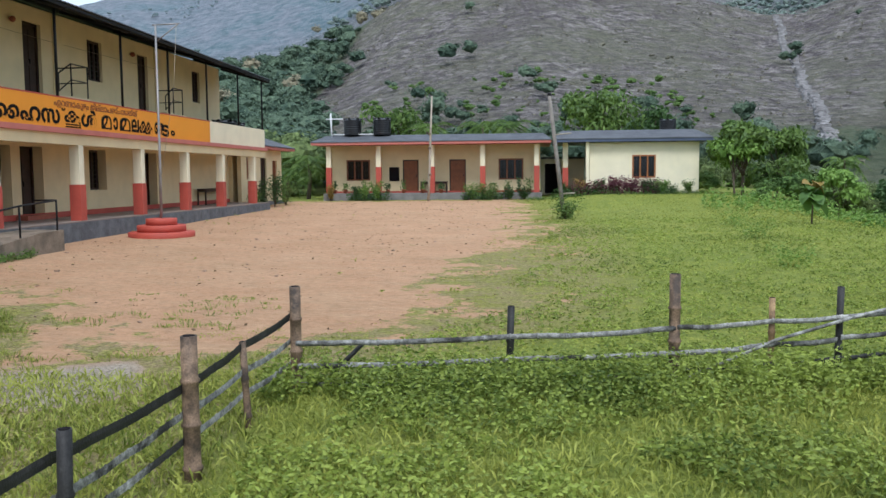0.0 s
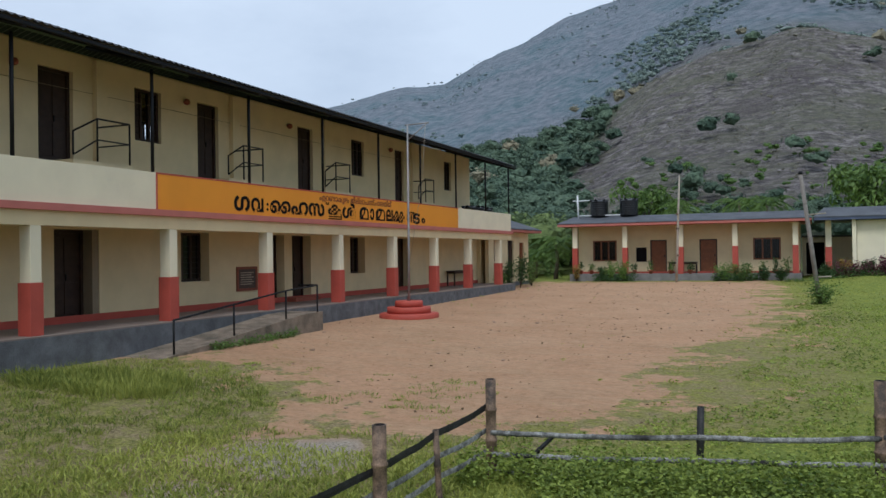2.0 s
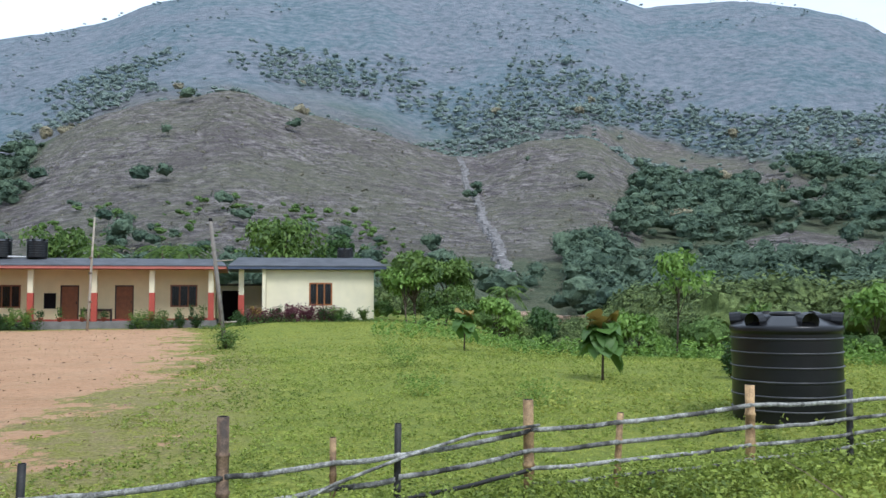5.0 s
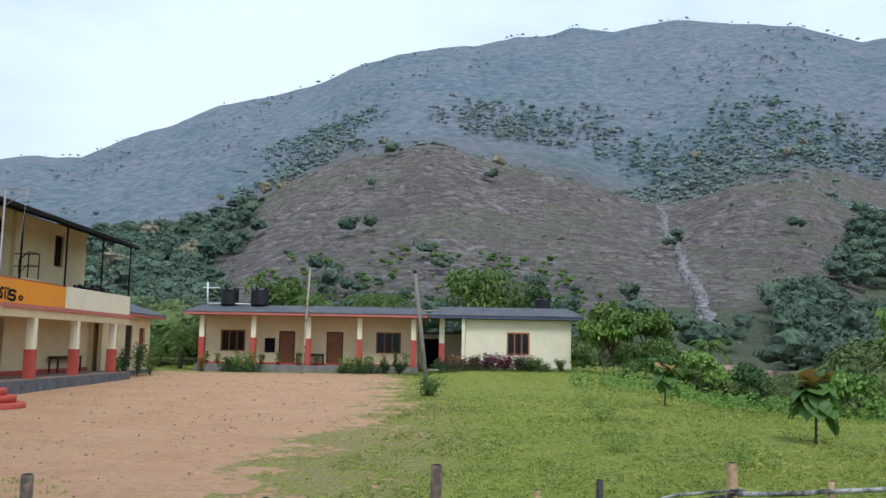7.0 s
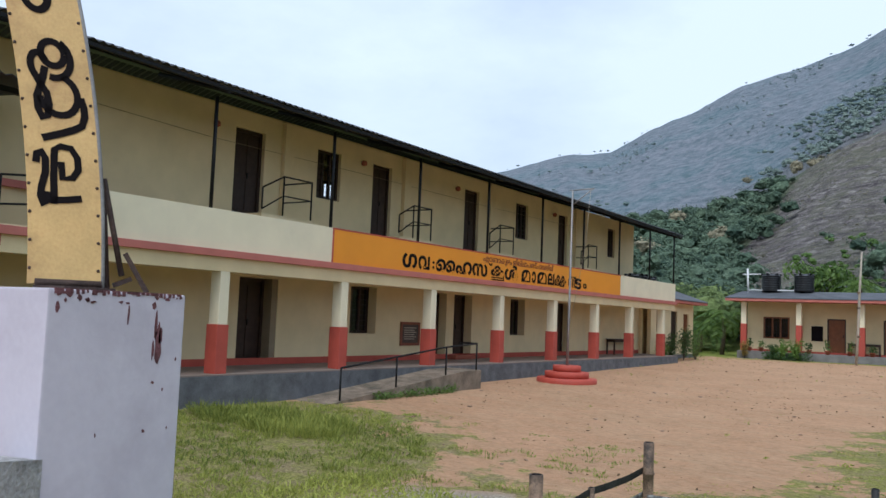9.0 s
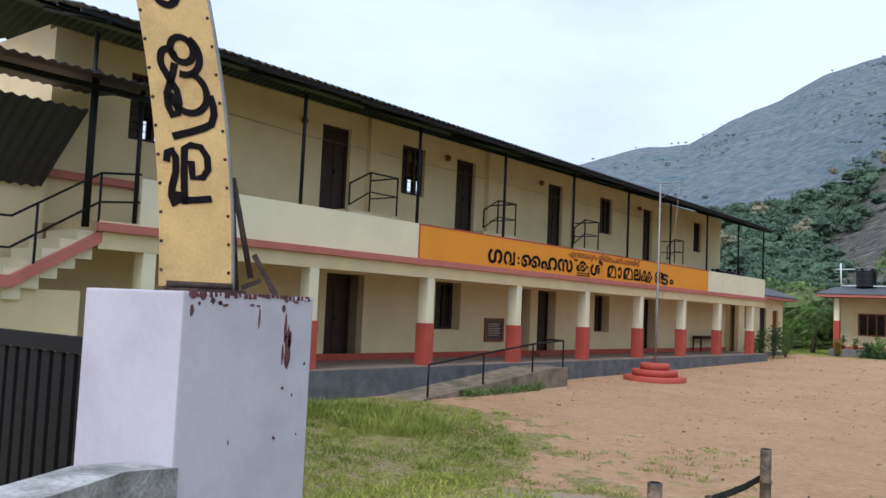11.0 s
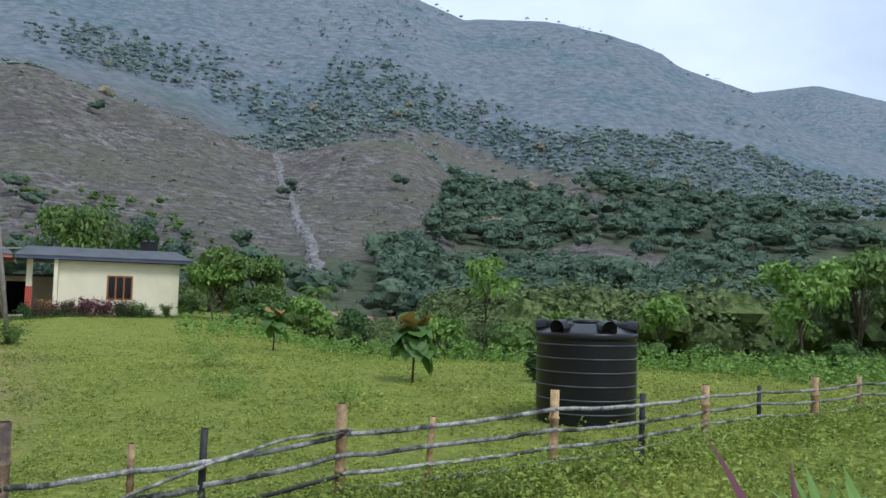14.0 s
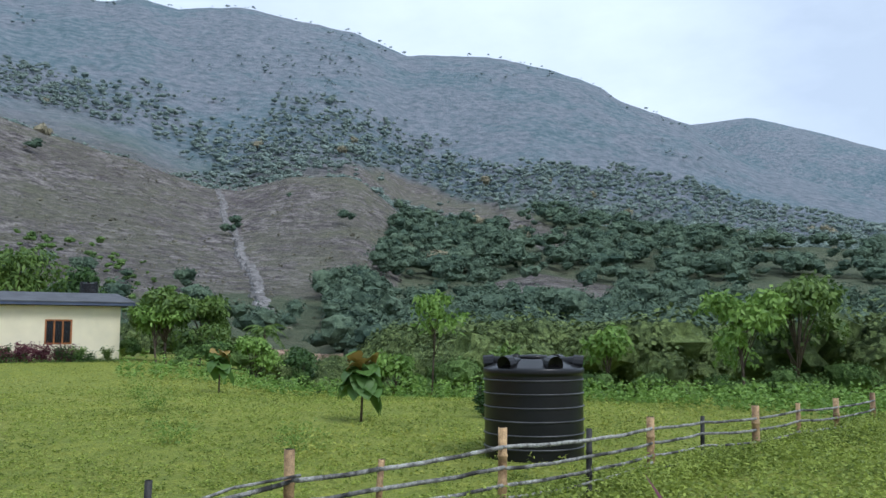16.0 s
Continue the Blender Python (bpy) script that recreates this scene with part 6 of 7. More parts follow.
for x, y, h, s, m_, lb in ((-14.7, 46.2, 1.0, 0.25, LEAF_RED, "reddish croton shrub by the classroom plinth"), (-12.6, 46.0, 1.0, 0.35, LEAF_LIGHT, "yellow-green shrub by the classroom plinth"),
                           (-11.9, 46.0, 1.15, 0.45, LEAF_LIGHT, "yellow-green shrub by the classroom plinth"), (-13.1, 46.1, 0.85, 0.3, LEAF_DARK, "dark shrub by the classroom plinth"),
                           (-6.1, 45.9, 0.95, 0.6, LEAF_LIGHT, "bright green shrub by the classroom plinth"), (-5.2, 45.8, 1.0, 0.6, LEAF_MID, "green shrub by the classroom plinth"),
                           (-4.1, 45.9, 0.8, 0.5, LEAF_DARK, "dark shrub by the classroom plinth"), (-3.2, 45.9, 0.8, 0.4, LEAF_DARK, "dark shrub by the classroom plinth"),
                           (-0.9, 45.5, 0.85, 0.45, LEAF_DARK, "dark croton shrub before the end room"), (0.1, 45.5, 0.9, 0.5, LEAF_RED, "reddish croton shrub before the end room"),
                           (1.0, 45.5, 0.85, 0.5, LEAF_DARK, "dark croton shrub before the end room"), (1.9, 45.4, 1.0, 0.5, LEAF_PURPLE, "purple croton shrub before the end room"),
                           (2.8, 45.4, 0.95, 0.6, LEAF_PURPLE, "purple croton shrub before the end room"), (3.7, 45.4, 0.8, 0.5, LEAF_DARK, "dark croton shrub before the end room"),
                           (4.5, 45.2, 0.95, 0.5, LEAF_LIGHT, "bright green shrub before the end room"), (6.0, 45.3, 0.8, 0.4, LEAF_MID, "green shrub before the end room"),
                           (-16.1, 37.6, 1.5, 0.55, LEAF_DARK, "dark leafy shrub beside the school wing"), (-15.9, 39.0, 1.6, 0.75, LEAF_DARK, "dark leafy shrub beside the school wing"),
                           (-15.8, 40.6, 1.4, 0.75, LEAF_MID, "green shrub beside the school wing"), (-16.0, 36.2, 0.9, 0.4, LEAF_MID, "potted green shrub on the verandah end"),
                           (-1.35, 29.8, 0.75, 0.95, LEAF_MID, "weedy shrub round the leaning post"), (11.5, 16.5, 0.9, 0.3, LEAF_DARK, "small conical shrub in the field")):
    shrub(x, y, h, s, m_, lb, int(420 + 500 * s), 0.13 if m_ is not LEAF_MID else 0.12)
for x, y, h, s in ((3.9, 21.5, 0.65, 0.7), (3.0, 15.0, 0.5, 0.6), (5.0, 13.0, 0.5, 0.7), (4.2, 26.0, 0.7, 0.7)):
    shrub(x, y, h, s, LEAF_LIGHT, "wispy weed clump in the field", 420, 0.07, group="weed clumps in the field", up=1.0, stem=GRASS_LEAF)


def spiky(x, y, h, n, material, label, width=0.07):
    """Long strap leaves rising and arching from one crown."""
    z0 = gz(x, y)
    t = thing("cordyline", (x, y, z0), label, "plant")
    for k in range(n):
        a = k * 2.4 + RNG.random() * 0.4
        L = h * (0.75 + 0.5 * RNG.random())
        out = 0.18 + 0.45 * RNG.random()
        bm = bmesh.new()
        d, s = Vector((math.cos(a), math.sin(a), 0)), Vector((-math.sin(a), math.cos(a), 0))
        rows = []
        for q in (0, 0.15, 0.35, 0.55, 0.75, 0.9, 1.0):
            c = Vector((x, y, z0 + 0.1)) + d * (L * out * q * (0.4 + q)) + Vector((0, 0, L * (q - 0.28 * out * q * q * 2)))
            w = width * (0.5 + 1.6 * q * (1.05 - q) * 1.6) * (1 - q ** 4 * 0.95)
            rows.append([bm.verts.new(c - s * w * 0.5), bm.verts.new(c - d * w * 0.15), bm.verts.new(c + s * w * 0.5)])
        for r0, r1 in zip(rows, rows[1:]):
            for e in (0, 1):
                bm.faces.new((r0[e], r0[e + 1], r1[e + 1], r1[e])).smooth = True
        part("leaf", bm, material, t)
    return t


spiky(2.41, -0.43, 1.45, 15, LEAF_PURPLE, "dark purple cordyline with long strap leaves by the fence")
spiky(4.7, 1.0, 1.25, 18, LEAF_LIGHT, "broad green strap-leaved weed by the fence", 0.13)
spiky(5.6, 2.2, 0.8, 14, LEAF_LIGHT, "broad green strap-leaved weed by the fence", 0.11)


# ---------------------------------------------------------------- woods on the hills
def crown_ball():
    bm = bmesh.new()
    bmesh.ops.create_icosphere(bm, subdivisions=2, radius=1.0)
    bm.verts.ensure_lookup_table()
    v = np.array([tuple(p.co) for p in bm.verts])
    f = np.array([[p.index for p in q.verts] for q in bm.faces])
    bm.free()
    return v, f


LUMP_V, LUMP_F = crown_ball()


def woods(name, X, Y, H, per, leaf, material, label, flat=0.8, lumps=3):
    """Many crowns in one mesh: uneven lumps of foliage with loose leaf sprays on their skins."""
    n = len(X)
    Z = ground_z(X, Y)
    R = H * 0.42
    off = RNG.normal(size=(n, lumps, 3)) * np.array([0.42, 0.42, 0.22])
    off[:, 0] *= 0.3
    off[:, :, 2] -= 0.1 * np.arange(lumps)
    size = RNG.uniform(0.42, 0.78, (n, lumps)) * (1.1 - 0.12 * np.arange(lumps))
    C = np.stack([X, Y, Z + H * 0.52], -1)[:, None] + off * R[:, None, None]
    q = len(LUMP_V)
    bumpy = 1 + 0.22 * RNG.normal(size=(n, lumps, q, 1))
    stretch = np.array([1.15, 1.15, flat]) * RNG.uniform(0.85, 1.15, (n, lumps, 1, 3))
    V = (C[:, :, None] + 0.74 * LUMP_V[None, None] * bumpy * stretch * (R[:, None] * size)[:, :, None, None]).reshape(-1, 3)
    F = (LUMP_F[None] + (np.arange(n * lumps) * q)[:, None, None]).reshape(-1, 3)
    if per:
        k = np.repeat(np.arange(n), per)
        m = n * per
        j = RNG.integers(0, lumps, m)
        d = unit(RNG.normal(size=(m, 3)))
        d[:, 2] = np.where(d[:, 2] < -0.2, -d[:, 2], d[:, 2])
        P = C[k, j] + d * (R[k] * size[k, j] * RNG.uniform(0.85, 1.3, m))[:, None] * np.array([1.15, 1.15, flat])
        N = unit(d + np.array([0, 0, 0.3]) + 0.3 * RNG.normal(size=(m, 3)))
        D = unit(np.cross(N, RNG.normal(size=(m, 3))))
        L = leaf * H[k] * (0.6 + 0.7 * RNG.random(m))
        V2, F2 = leaves(P - D * (L * 0.4)[:, None], D, L, L * 0.7, 0.1, N)
        F2 = F2 + len(V)
        F = np.concatenate([F, F2[:, (0, 1, 2)], F2[:, (0, 2, 3)]])
        V = np.concatenate([V, V2])
    return tagged(new(name, mesh_np(name, V, F, material)), label, "woods", kind="stuff")


def scatter(n, a0, a1, r0, r1, keep):
    a = RNG.uniform(a0, a1, n)
    r = np.sqrt(RNG.uniform(r0 * r0, r1 * r1, n))
    X, Y = EYE0[0] + r * np.sin(np.radians(a)), EYE0[1] + r * np.cos(np.radians(a))
    e = np.degrees(np.arctan2(ground_z(X, Y) - 1.7, r))
    dome = np.interp(a, DOME_A, DOME_E)
    m = keep(a, r, e, dome, fbm(X * 0.012, Y * 0.012, 31, 4), RNG.random(n)) & (RNG.random(n) > 0.93 * scar_field(a, e, X, Y))
    return X[m], Y[m]


# hill foot and lower wood
X, Y = scatter(2300, -34, 62, 95, 190, lambda a, r, e, d, f, q: ((a > 21.5 + 1.2 * f) | (a < -14.5) | (q < 0.06 * (r < 140) + 0.10 * (f > 0.2))) & (q < 0.85))
woods("foot_wood", X, Y, RNG.uniform(3.0, 8.5, len(X)), 115, 0.08, WOOD_FAR, "dense green wood along the hill foot", lumps=2)
# wooded shoulder, valley behind the dome and right-hand slopes
X, Y = scatter(5200, -30, 62, 190, 340, lambda a, r, e, d, f, q: ((a + 0.75 * np.clip(9.5 - e, 0, 6) < -10.5 - 2.0 * f) & (e > 1.5) & (e < 8.6 + 2 * f) & (q < 0.8)) | ((a > 25.0 + 3 * f) & (f > -0.25) & (q < 0.75)) | ((q < 0.010) & (f > 0.1)))
woods("slope_wood", X, Y, RNG.uniform(3.0, 9, len(X)), 80, 0.092, WOOD_FAR, "dark green wood on the lower slopes", lumps=2)
# the two upper woods use the haze-tinted leaf colours
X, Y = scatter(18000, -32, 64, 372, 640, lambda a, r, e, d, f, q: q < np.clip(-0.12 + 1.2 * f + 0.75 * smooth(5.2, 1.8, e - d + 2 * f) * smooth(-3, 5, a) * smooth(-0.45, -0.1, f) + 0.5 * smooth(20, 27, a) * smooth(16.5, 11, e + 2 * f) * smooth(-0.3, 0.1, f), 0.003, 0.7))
woods("upper_wood", X, Y, RNG.uniform(3, 8, len(X)), 24, 0.125, WOOD_HIGH_HAZED, "scattered wood on the upper slopes", 0.7, 1)
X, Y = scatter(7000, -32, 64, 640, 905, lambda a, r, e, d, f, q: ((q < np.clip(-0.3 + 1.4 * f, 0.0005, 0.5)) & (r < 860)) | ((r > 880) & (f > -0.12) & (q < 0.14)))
woods("hazed_ridge_wood", X, Y, RNG.uniform(2.0, 5.5, len(X)), 14, 0.2, WOOD_RIDGE_HAZED, "thin trees along the ridge", 0.6, 1)
X, Y = scatter(4000, -15, 27, 140, 332, lambda a, r, e, d, f, q: (q < 0.55) & (f + 0.5 * (q - 0.3) > -0.35) & (a + 0.75 * np.clip(9.5 - e, 0, 6) > -10.5))
woods("hill_scrub", X, Y, RNG.uniform(0.4, 1.1, len(X)) * np.where(RNG.random(len(X)) < 0.02, 2.6, 1), 5, 0.5, WOOD_SCRUB, "low scrub on the rocky slope", 0.5, 1)
X, Y = scatter(420, -12, 13, 135, 215, lambda a, r, e, d, f, q: (q < 0.06 + 0.4 * (f > 0.05)) & (f > -0.3))
woods("hill_bushes", X, Y, RNG.uniform(1.0, 3.2, len(X)), 110, 0.10, WOOD_LIGHT, "bright green bushes low on the rocky slope", 0.7)
X, Y = scatter(500, -28, 55, 240, 560, lambda a, r, e, d, f, q: (f > 0.0) & (q < 0.16) & ((a > 28) | (r > 350) | (a < -12)))
woods("dry_bamboo", X, Y, RNG.uniform(6, 11, len(X)), 90, 0.12, WOOD_DRY, "pale dry bamboo clumps among the woods", 1.0)
# belt of trees past the field, low where the stream bed comes down
X, Y = scatter(460, 9, 62, 42, 92, lambda a, r, e, d, f, q: (r > 52 - 0.28 * (a - 9)) | (a > 40))
A_ = np.degrees(np.arctan2(X - EYE0[0], Y - EYE0[1]))
woods("field_edge_wood", X, Y, RNG.uniform(3.6, 6.6, len(X)) * (1 - 0.55 * smooth(7, 10, A_) * smooth(27, 23, A_)), 430, 0.062, WOOD_NEAR, "dense dark green trees past the field", 0.9)
X, Y = scatter(110, 9, 62, 33, 58, lambda a, r, e, d, f, q: (r > 44 - 0.30 * (a - 9)))
woods("field_edge_bushes", X, Y, RNG.uniform(1.0, 2.6, len(X)), 380, 0.075, WOOD_LIGHT, "green bushes along the field's edge", 0.85)
X, Y = scatter(260, -34, -11, 62, 100, lambda a, r, e, d, f, q: q < 0.9)
woods("yard_edge_wood", X, Y, RNG.uniform(3.5, 6.0, len(X)), 160, 0.075, WOOD_NEAR, "dark green trees behind the school")

# pale boulder stream down the rocky hill
bm_v, bm_f = [], []
cube_f = np.array([(0, 1, 3, 2), (4, 6, 7, 5), (0, 4, 5, 1), (2, 3, 7, 6), (0, 2, 6, 4), (1, 5, 7, 3)])
cube_v = np.array([(x, y, z) for x in (-1, 1) for y in (-1, 1) for z in (-1, 1)], dtype=float)
for k in range(900):
    f = RNG.random() * 0.9
    a = np.interp(f, [0, 0.25, 0.5, 0.75, 1], [14.4, 15.1, 16.1, 17.2, 18.2]) + RNG.normal() * (0.06 + 0.12 * f * RNG.random()) + 0.12 * math.sin(f * 22)
    r = 326 - 190 * f
    x, y = EYE0[0] + r * math.sin(radians(a)), EYE0[1] + r * math.cos(radians(a))
    s = RNG.uniform(0.35, 1.2) * (0.7 + 0.4 * f)
    v = cube_v * RNG.uniform(0.5, 1.0, (8, 1)) * np.array([s, s, s * 0.6]) + np.array([x, y, gz(x, y) + s * 0.1])
    bm_f.append(cube_f + 8 * k)
    bm_v.append(v)
tagged(new("boulder_stream", mesh_np("boulder_stream", np.concatenate(bm_v), np.concatenate(bm_f), mat("pale_boulders", (0.27, 0.26, 0.255), 0.9, 0.4, 0.8, 0.3))),
       "pale boulder stream bed running down the hill", "stream bed", kind="stuff")
tagged(new("quarry_rubble", mesh_np("quarry_rubble", np.concatenate([v * 0 + (v - v.mean(0)) * 0.5 + np.array([EYE0[0] + r * math.sin(radians(a)), EYE0[1] + r * math.cos(radians(a)), gz(EYE0[0] + r * math.sin(radians(a)), EYE0[1] + r * math.cos(radians(a))) + 0.4]) for v, a, r in zip(bm_v[:260], RNG.uniform(17.5, 22.5, 260), RNG.uniform(100, 122, 260))]),
                                    np.concatenate(bm_f[:260]), mat("tan_rubble", (0.42, 0.30, 0.22), 0.9, 0.3, 0.8, 0.3))), "tan rubble bank at the hill foot", "rubble", kind="stuff")

# ---------------------------------------------------------------- grass and weeds


def blades(n, place, h0, h1, w, material, name, label, lean=0.5, droop=0.3):
    X, Y = place(n)
    Z = ground_z(X, Y)
    P = np.stack([X, Y, Z - 0.01], -1)
    D = RNG.normal(size=P.shape) * lean
    D[:, 2] = 1
    h = RNG.uniform(h0, h1, len(X))
    V, F = leaves(P, unit(D), h, w, droop)
    return tagged(new(name, mesh_np(name, V, F, material)), label, "grass", kind="stuff")


def box_place(x0, x1, y0, y1, keep=None):
    def f(n):
        X, Y = RNG.uniform(x0, x1, n), RNG.uniform(y0, y1, n)
        if keep is not None:
            m = keep(X, Y)
            X, Y = X[m], Y[m]
        return X, Y
    return f


def fence_y(x):
    return np.interp(x, [-4.9, -0.95, 2.4, 5.5, 9.25, 16.7, 20], [4.55, 5.12, 5.68, 6.2, 7.56, 9.6, 10.6])


def off_yard(X, Y, margin=0.0):
    return dirt_field(X, Y) + 0.9 * fbm(X * 0.8, Y * 0.8, 41) < margin


blades(62000, box_place(-9.5, 8, -0.5, 6.5, lambda X, Y: (Y < fence_y(X) + 0.4) & (Y > -0.5 + 0.1 * np.abs(X))), 0.07, 0.24, 0.018, GRASS_LEAF, "verge_grass", "long green grass on the verge before the fence")
blades(90000, box_place(-6, 20, 4.5, 24, lambda X, Y: off_yard(X, Y, 0.1) & (RNG.random(len(X)) < 1.25 - 0.045 * Y)), 0.03, 0.09, 0.024, GRASS_LEAF, "field_turf", "short mown-looking turf of the field", 2.0)
blades(40000, box_place(-3, 26, 20, 46, lambda X, Y: off_yard(X, Y, 0.0) & (X < 3 + 0.75 * Y)), 0.05, 0.12, 0.05, GRASS_LEAF, "far_turf", "short turf of the field's far side", 3.0)
def tufts(n, x0, x1, y0, y1, keep, per, r, h0, h1, w, material, name, label, lean=0.45):
    """Grass that grows in tufts: per blades about each of n feet."""
    X, Y = RNG.uniform(x0, x1, n), RNG.uniform(y0, y1, n)
    m = keep(X, Y)
    X, Y = X[m], Y[m]
    k = np.repeat(np.arange(len(X)), per)
    size = RNG.uniform(0.45, 1.0, len(X)) ** 1.5
    ang, q = RNG.uniform(0, 2 * np.pi, len(k)), np.sqrt(RNG.random(len(k)))
    dx, dy = np.cos(ang) * q, np.sin(ang) * q
    PX, PY = X[k] + dx * r * size[k], Y[k] + dy * r * size[k]
    P = np.stack([PX, PY, ground_z(PX, PY) - 0.01], -1)
    D = RNG.normal(size=P.shape) * lean * 0.5
    D[:, 0] += dx * lean
    D[:, 1] += dy * lean
    D[:, 2] = 1
    V, F = leaves(P, unit(D), RNG.uniform(h0, h1, len(k)) * size[k], w, 0.3)
    return tagged(new(name, mesh_np(name, V, F, material)), label, "grass", kind="stuff")


blades(2200, box_place(-15, -2, 4, 45, lambda X, Y: dirt_field(X, Y) > -0.4), 0.04, 0.10, 0.05, LITTER, "leaf_litter", "dead brown leaves strewn over the yard", 9.0, 0.05)


def on_gravel(X, Y):
    return np.hypot((X + 7.6) * 0.75, (Y - 4.6) * 0.85) < 0.95


tufts(3600, -15, -5.1, 0.6, 9.6, lambda X, Y: off_yard(X, Y, 0.2) & (fbm(X * 0.7, Y * 0.7, 43) > -0.25) & (~on_gravel(X, Y) | (RNG.random(len(X)) < 0.07)), 16, 0.17, 0.07, 0.24, 0.014, YARD_GRASS, "yard_corner_grass", "patchy tufted grass in the yard's near corner")
tufts(420, -14.6, -11.3, 5.6, 8.2, lambda X, Y: np.hypot((X + 13.1) * 0.55, Y - 6.9) + 0.3 * fbm(X, Y, 51) < 1.0, 34, 0.22, 0.25, 0.5, 0.014, YARD_GRASS, "tall_grass", "tall bright grass clump near the ramp", 0.3)
tufts(260, -12.5, -6.5, 7.6, 10.5, lambda X, Y: fbm(X * 0.8, Y * 0.8, 53) > 0.1, 18, 0.15, 0.06, 0.18, 0.012, WEED_LEAF, "yard_grass_strip", "thin strips of grass on the bare yard")
tufts(1500, -7, -1.8, 7, 24, lambda X, Y: (np.abs(dirt_field(X, Y) - 0.4) < 1.3) & (fbm(X * 0.6, Y * 0.6, 57) > -0.05), 12, 0.16, 0.03, 0.10, 0.014, GRASS_LEAF, "yard_edge_tufts", "ragged grass tufts along the yard's edge", 0.9)
tufts(650, -15, -2.5, 8, 45, lambda X, Y: dirt_field(X, Y) > 0.5, 7, 0.09, 0.015, 0.05, 0.012, WEED_LEAF, "yard_sprigs", "scattered sprigs on the trodden yard", 1.2)


def weed_patch(n, X, Y, hmax, leaf, material, name, label):
    """Leafy weeds: each a short stem with leaves up its length."""
    per = 8
    k = np.repeat(np.arange(len(X)), per)
    H = (0.35 + 0.65 * RNG.random(len(X))) * hmax
    f = RNG.random(len(k))
    P = np.stack([X[k], Y[k], ground_z(X, Y)[k] + f * H[k]], -1) + RNG.normal(size=(len(k), 3)) * np.array([0.03, 0.03, 0.0])
    D = RNG.normal(size=P.shape)
    D[:, 2] = np.abs(D[:, 2]) * 0.4 + 0.15
    V, F = leaves(P, unit(D), leaf * (0.6 + 0.8 * RNG.random(len(k))), leaf * 0.5, 0.2)
    return tagged(new(name, mesh_np(name, V, F, material)), label, "weeds", kind="stuff")


X = RNG.uniform(-5.2, 20, 11000)
Y = fence_y(X) + RNG.normal(size=11000) * 0.32 - 0.25
m = fbm(X * 1.3, Y * 1.3, 81) > -0.25
X, Y = X[m], Y[m]
weed_patch(0, X, Y, 0.44, 0.06, WEED_LEAF, "fence_weeds", "leafy green weeds growing along the fence")
X, Y = RNG.uniform(-4.6, 6, 9000), RNG.uniform(0.2, 5.2, 9000)
m = (Y < fence_y(X) - 0.2) & (fbm(X * 1.1, Y * 1.1, 83) > -0.05)
weed_patch(0, X[m], Y[m], 0.26, 0.06, WEED_LEAF, "verge_weeds", "leafy green weeds on the verge")
X, Y = RNG.uniform(3, 22, 4200), RNG.uniform(0.2, 9.5, 4200)
m = Y < fence_y(X) - 0.1
weed_patch(0, X[m], Y[m], 0.62, 0.085, WEED_LEAF, "bank_weeds", "rank green weeds on the bank")
X, Y = RNG.uniform(2, 24, 2600), RNG.uniform(8, 36, 2600)
m = (fbm(X * 0.3, Y * 0.3, 61) > 0.05) & (X > 3 + 0.05 * Y)
weed_patch(0, X[m], Y[m], 0.34, 0.09, GRASS_LEAF, "field_weeds", "taller weeds scattered over the field")
X, Y = RNG.uniform(-5, 20, 17000), 5.0 + 25 * RNG.random(17000) ** 1.5
m = off_yard(X, Y, -0.1) & (fbm(X * 0.7, Y * 0.7, 67) > -0.3)
weed_patch(0, X[m], Y[m], 0.08, 0.055, WEED_LEAF, "field_clover", "small broad-leaved herbs all through the turf")
X, Y = RNG.uniform(-15.2, -2, 900), RNG.uniform(9, 46, 900)
edge = (np.abs(X + 15.1) < 0.25) | ((dirt_field(X, Y) < 1.6) & (fbm(X * 0.5, Y * 0.5, 71) > 0.0)) | (RNG.random(900) < 0.02)
weed_patch(0, X[edge], Y[edge], 0.12, 0.06, GRASS_LEAF, "yard_weeds", "small weeds at the yard's edges")
X = np.concatenate([RNG.uniform(-14.17, -14.0, 130), RNG.uniform(-3, 7, 500)])
Y = np.concatenate([RNG.uniform(11.3, 14.8, 130), RNG.uniform(44.3, 45.9, 500)])
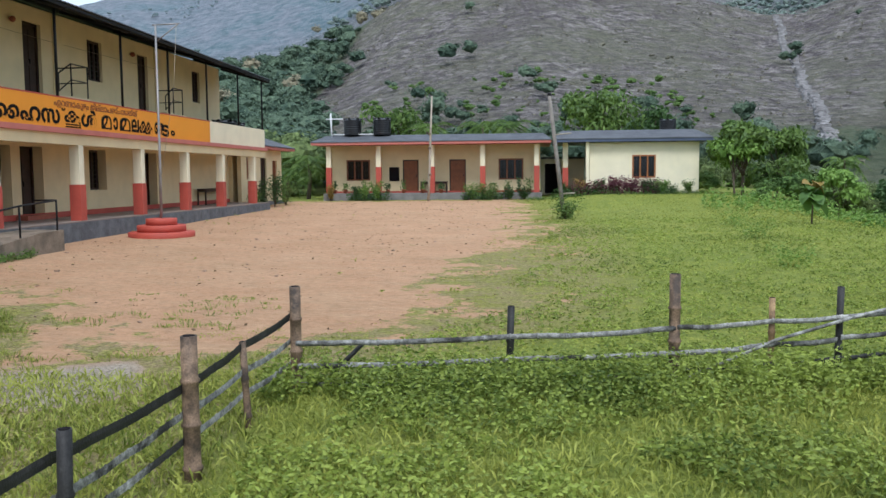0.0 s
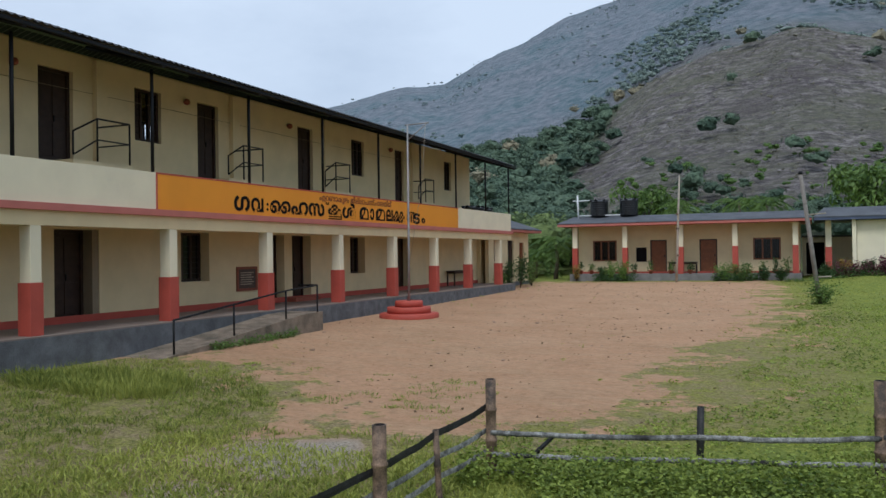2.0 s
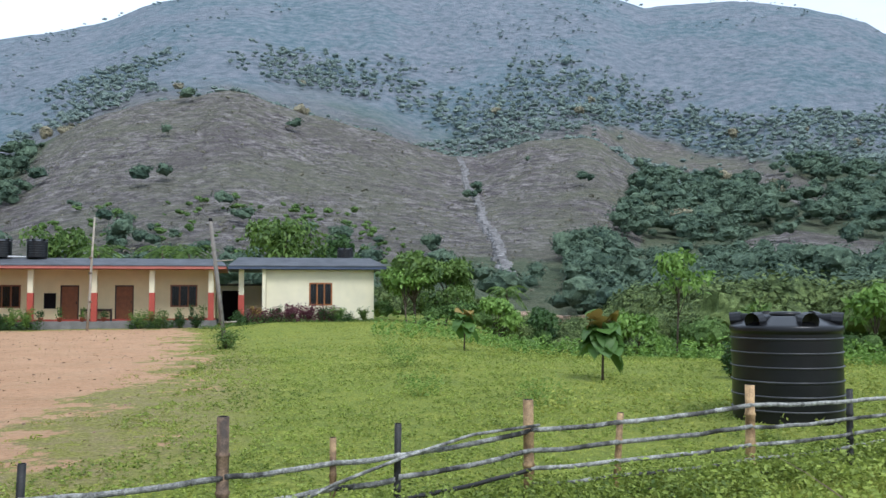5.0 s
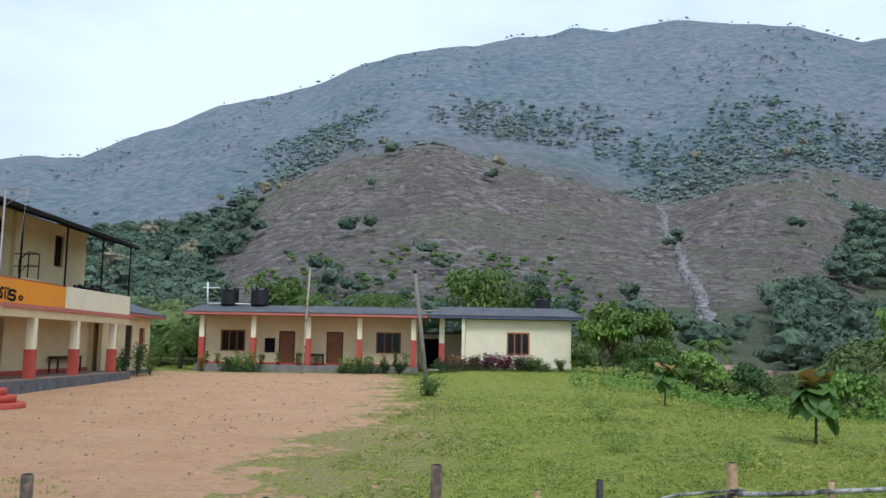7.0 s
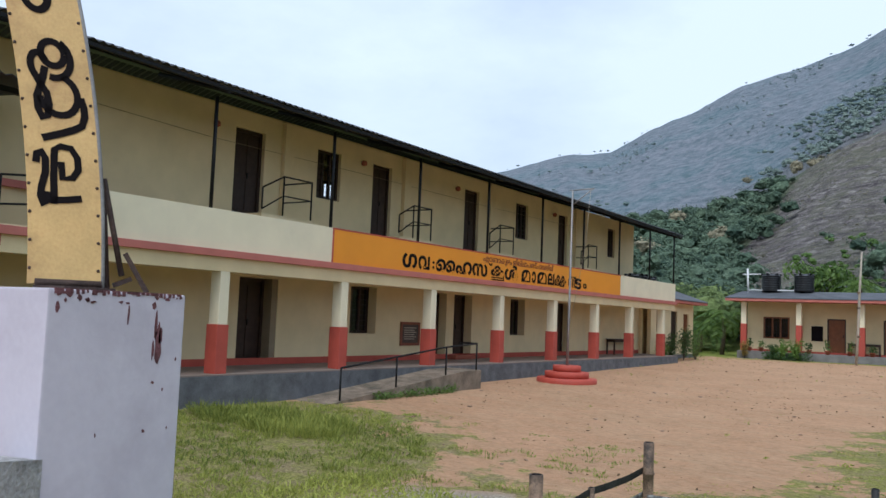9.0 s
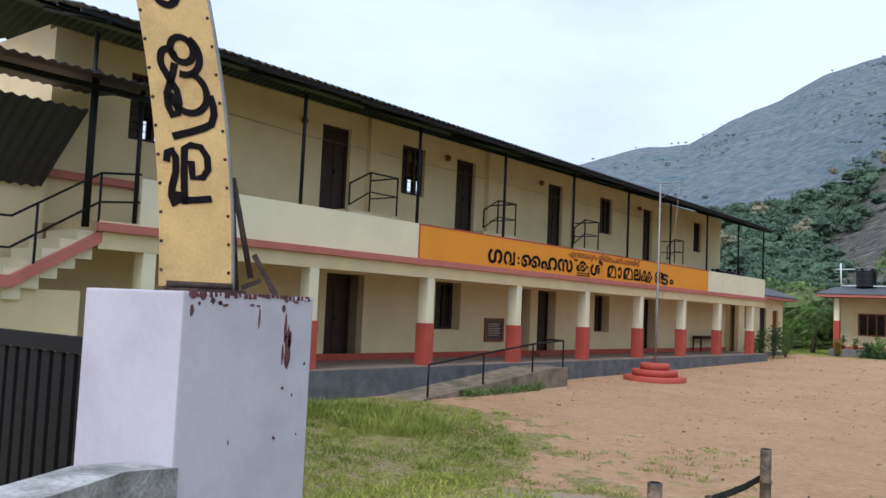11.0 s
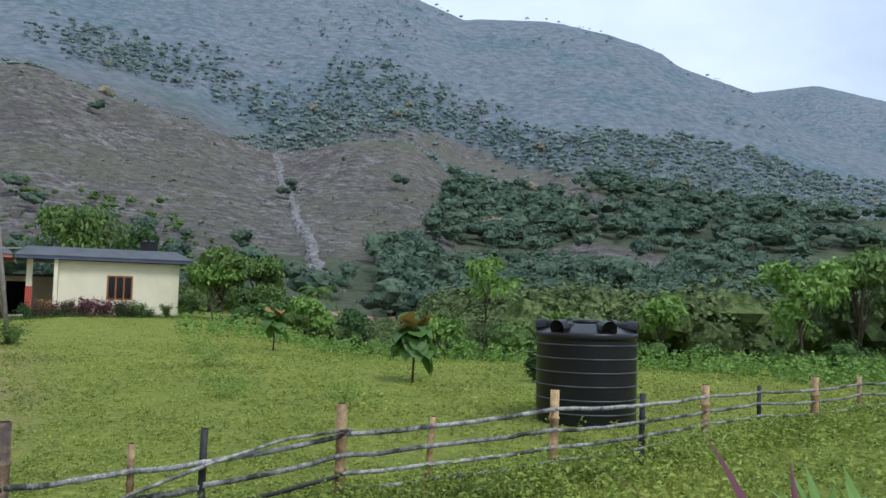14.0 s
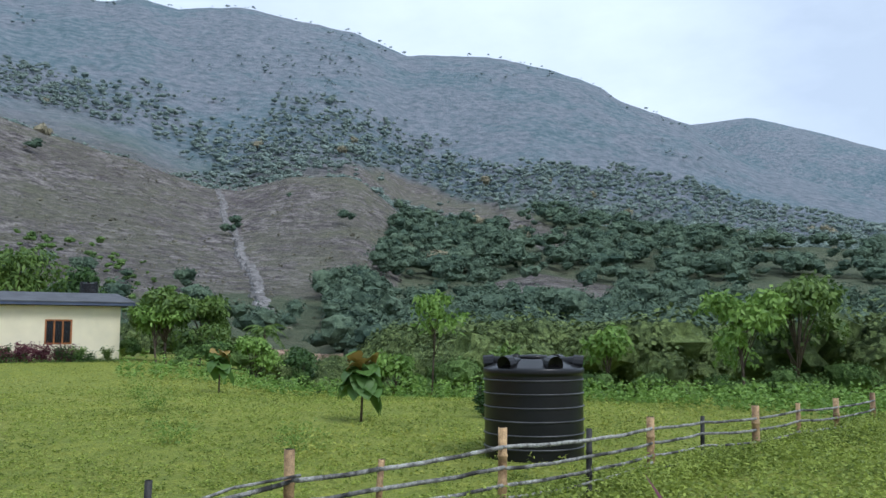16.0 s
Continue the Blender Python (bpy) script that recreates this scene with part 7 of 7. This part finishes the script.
weed_patch(0, X, Y, 0.22, 0.07, LEAF_MID, "wall_foot_weeds", "weeds at the foot of ramp and end room")
X, Y = RNG.uniform(-15, -2, 200), RNG.uniform(4, 46, 200)
m = dirt_field(X, Y) > 0.3
v, fc = [], []
for k, (x, y) in enumerate(zip(X[m], Y[m])):
    s = RNG.uniform(0.015, 0.05)
    v.append(cube_v * RNG.uniform(0.5, 1.0, (8, 1)) * np.array([s, s, s * 0.6]) + np.array([x, y, gz(x, y) + s * 0.2]))
    fc.append(cube_f + 8 * k)
tagged(new("yard_stones", mesh_np("yard_stones", np.concatenate(v), np.concatenate(fc), mat("brown_stones", (0.34, 0.23, 0.16), 0.9, 0.3, 4, 0.3))), "small brown stones strewn over the yard", "stones", kind="stuff")

X, Y = np.concatenate([RNG.uniform(-1.6, 5.4, 700), RNG.uniform(-13.6, -11.0, 160), RNG.uniform(-6.8, -4.4, 170)]), np.concatenate([RNG.uniform(44.9, 46.0, 700), RNG.uniform(45.7, 46.4, 160), RNG.uniform(45.5, 46.4, 170)])
m = fbm(X * 1.1, Y * 1.1, 91) > -0.15
weed_patch(0, X[m], Y[m], 0.6, 0.12, LEAF_DARK, "bed_planting", "dark leafy planting in the beds before the rooms")
X, Y = RNG.uniform(-0.5, 4.6, 380), RNG.uniform(44.9, 45.9, 380)
m = fbm(X * 1.1, Y * 1.1, 95) > -0.1
weed_patch(0, X[m], Y[m], 0.95, 0.14, LEAF_PURPLE, "croton_bed", "purple-red crotons in the bed before the end room")

a_, r_ = RNG.uniform(9, 62, 5200), RNG.uniform(24, 47, 5200)
m = (r_ > 40 - 0.32 * (a_ - 9)) & (r_ < 52 - 0.30 * (a_ - 9))
X, Y = EYE0[0] + r_[m] * np.sin(np.radians(a_[m])), EYE0[1] + r_[m] * np.cos(np.radians(a_[m]))
m = (X > 7.5) | (Y < 44)
weed_patch(0, X[m], Y[m], 0.95, 0.17, LEAF_LIGHT, "field_edge_weeds", "tall rank weeds along the field's far edge")
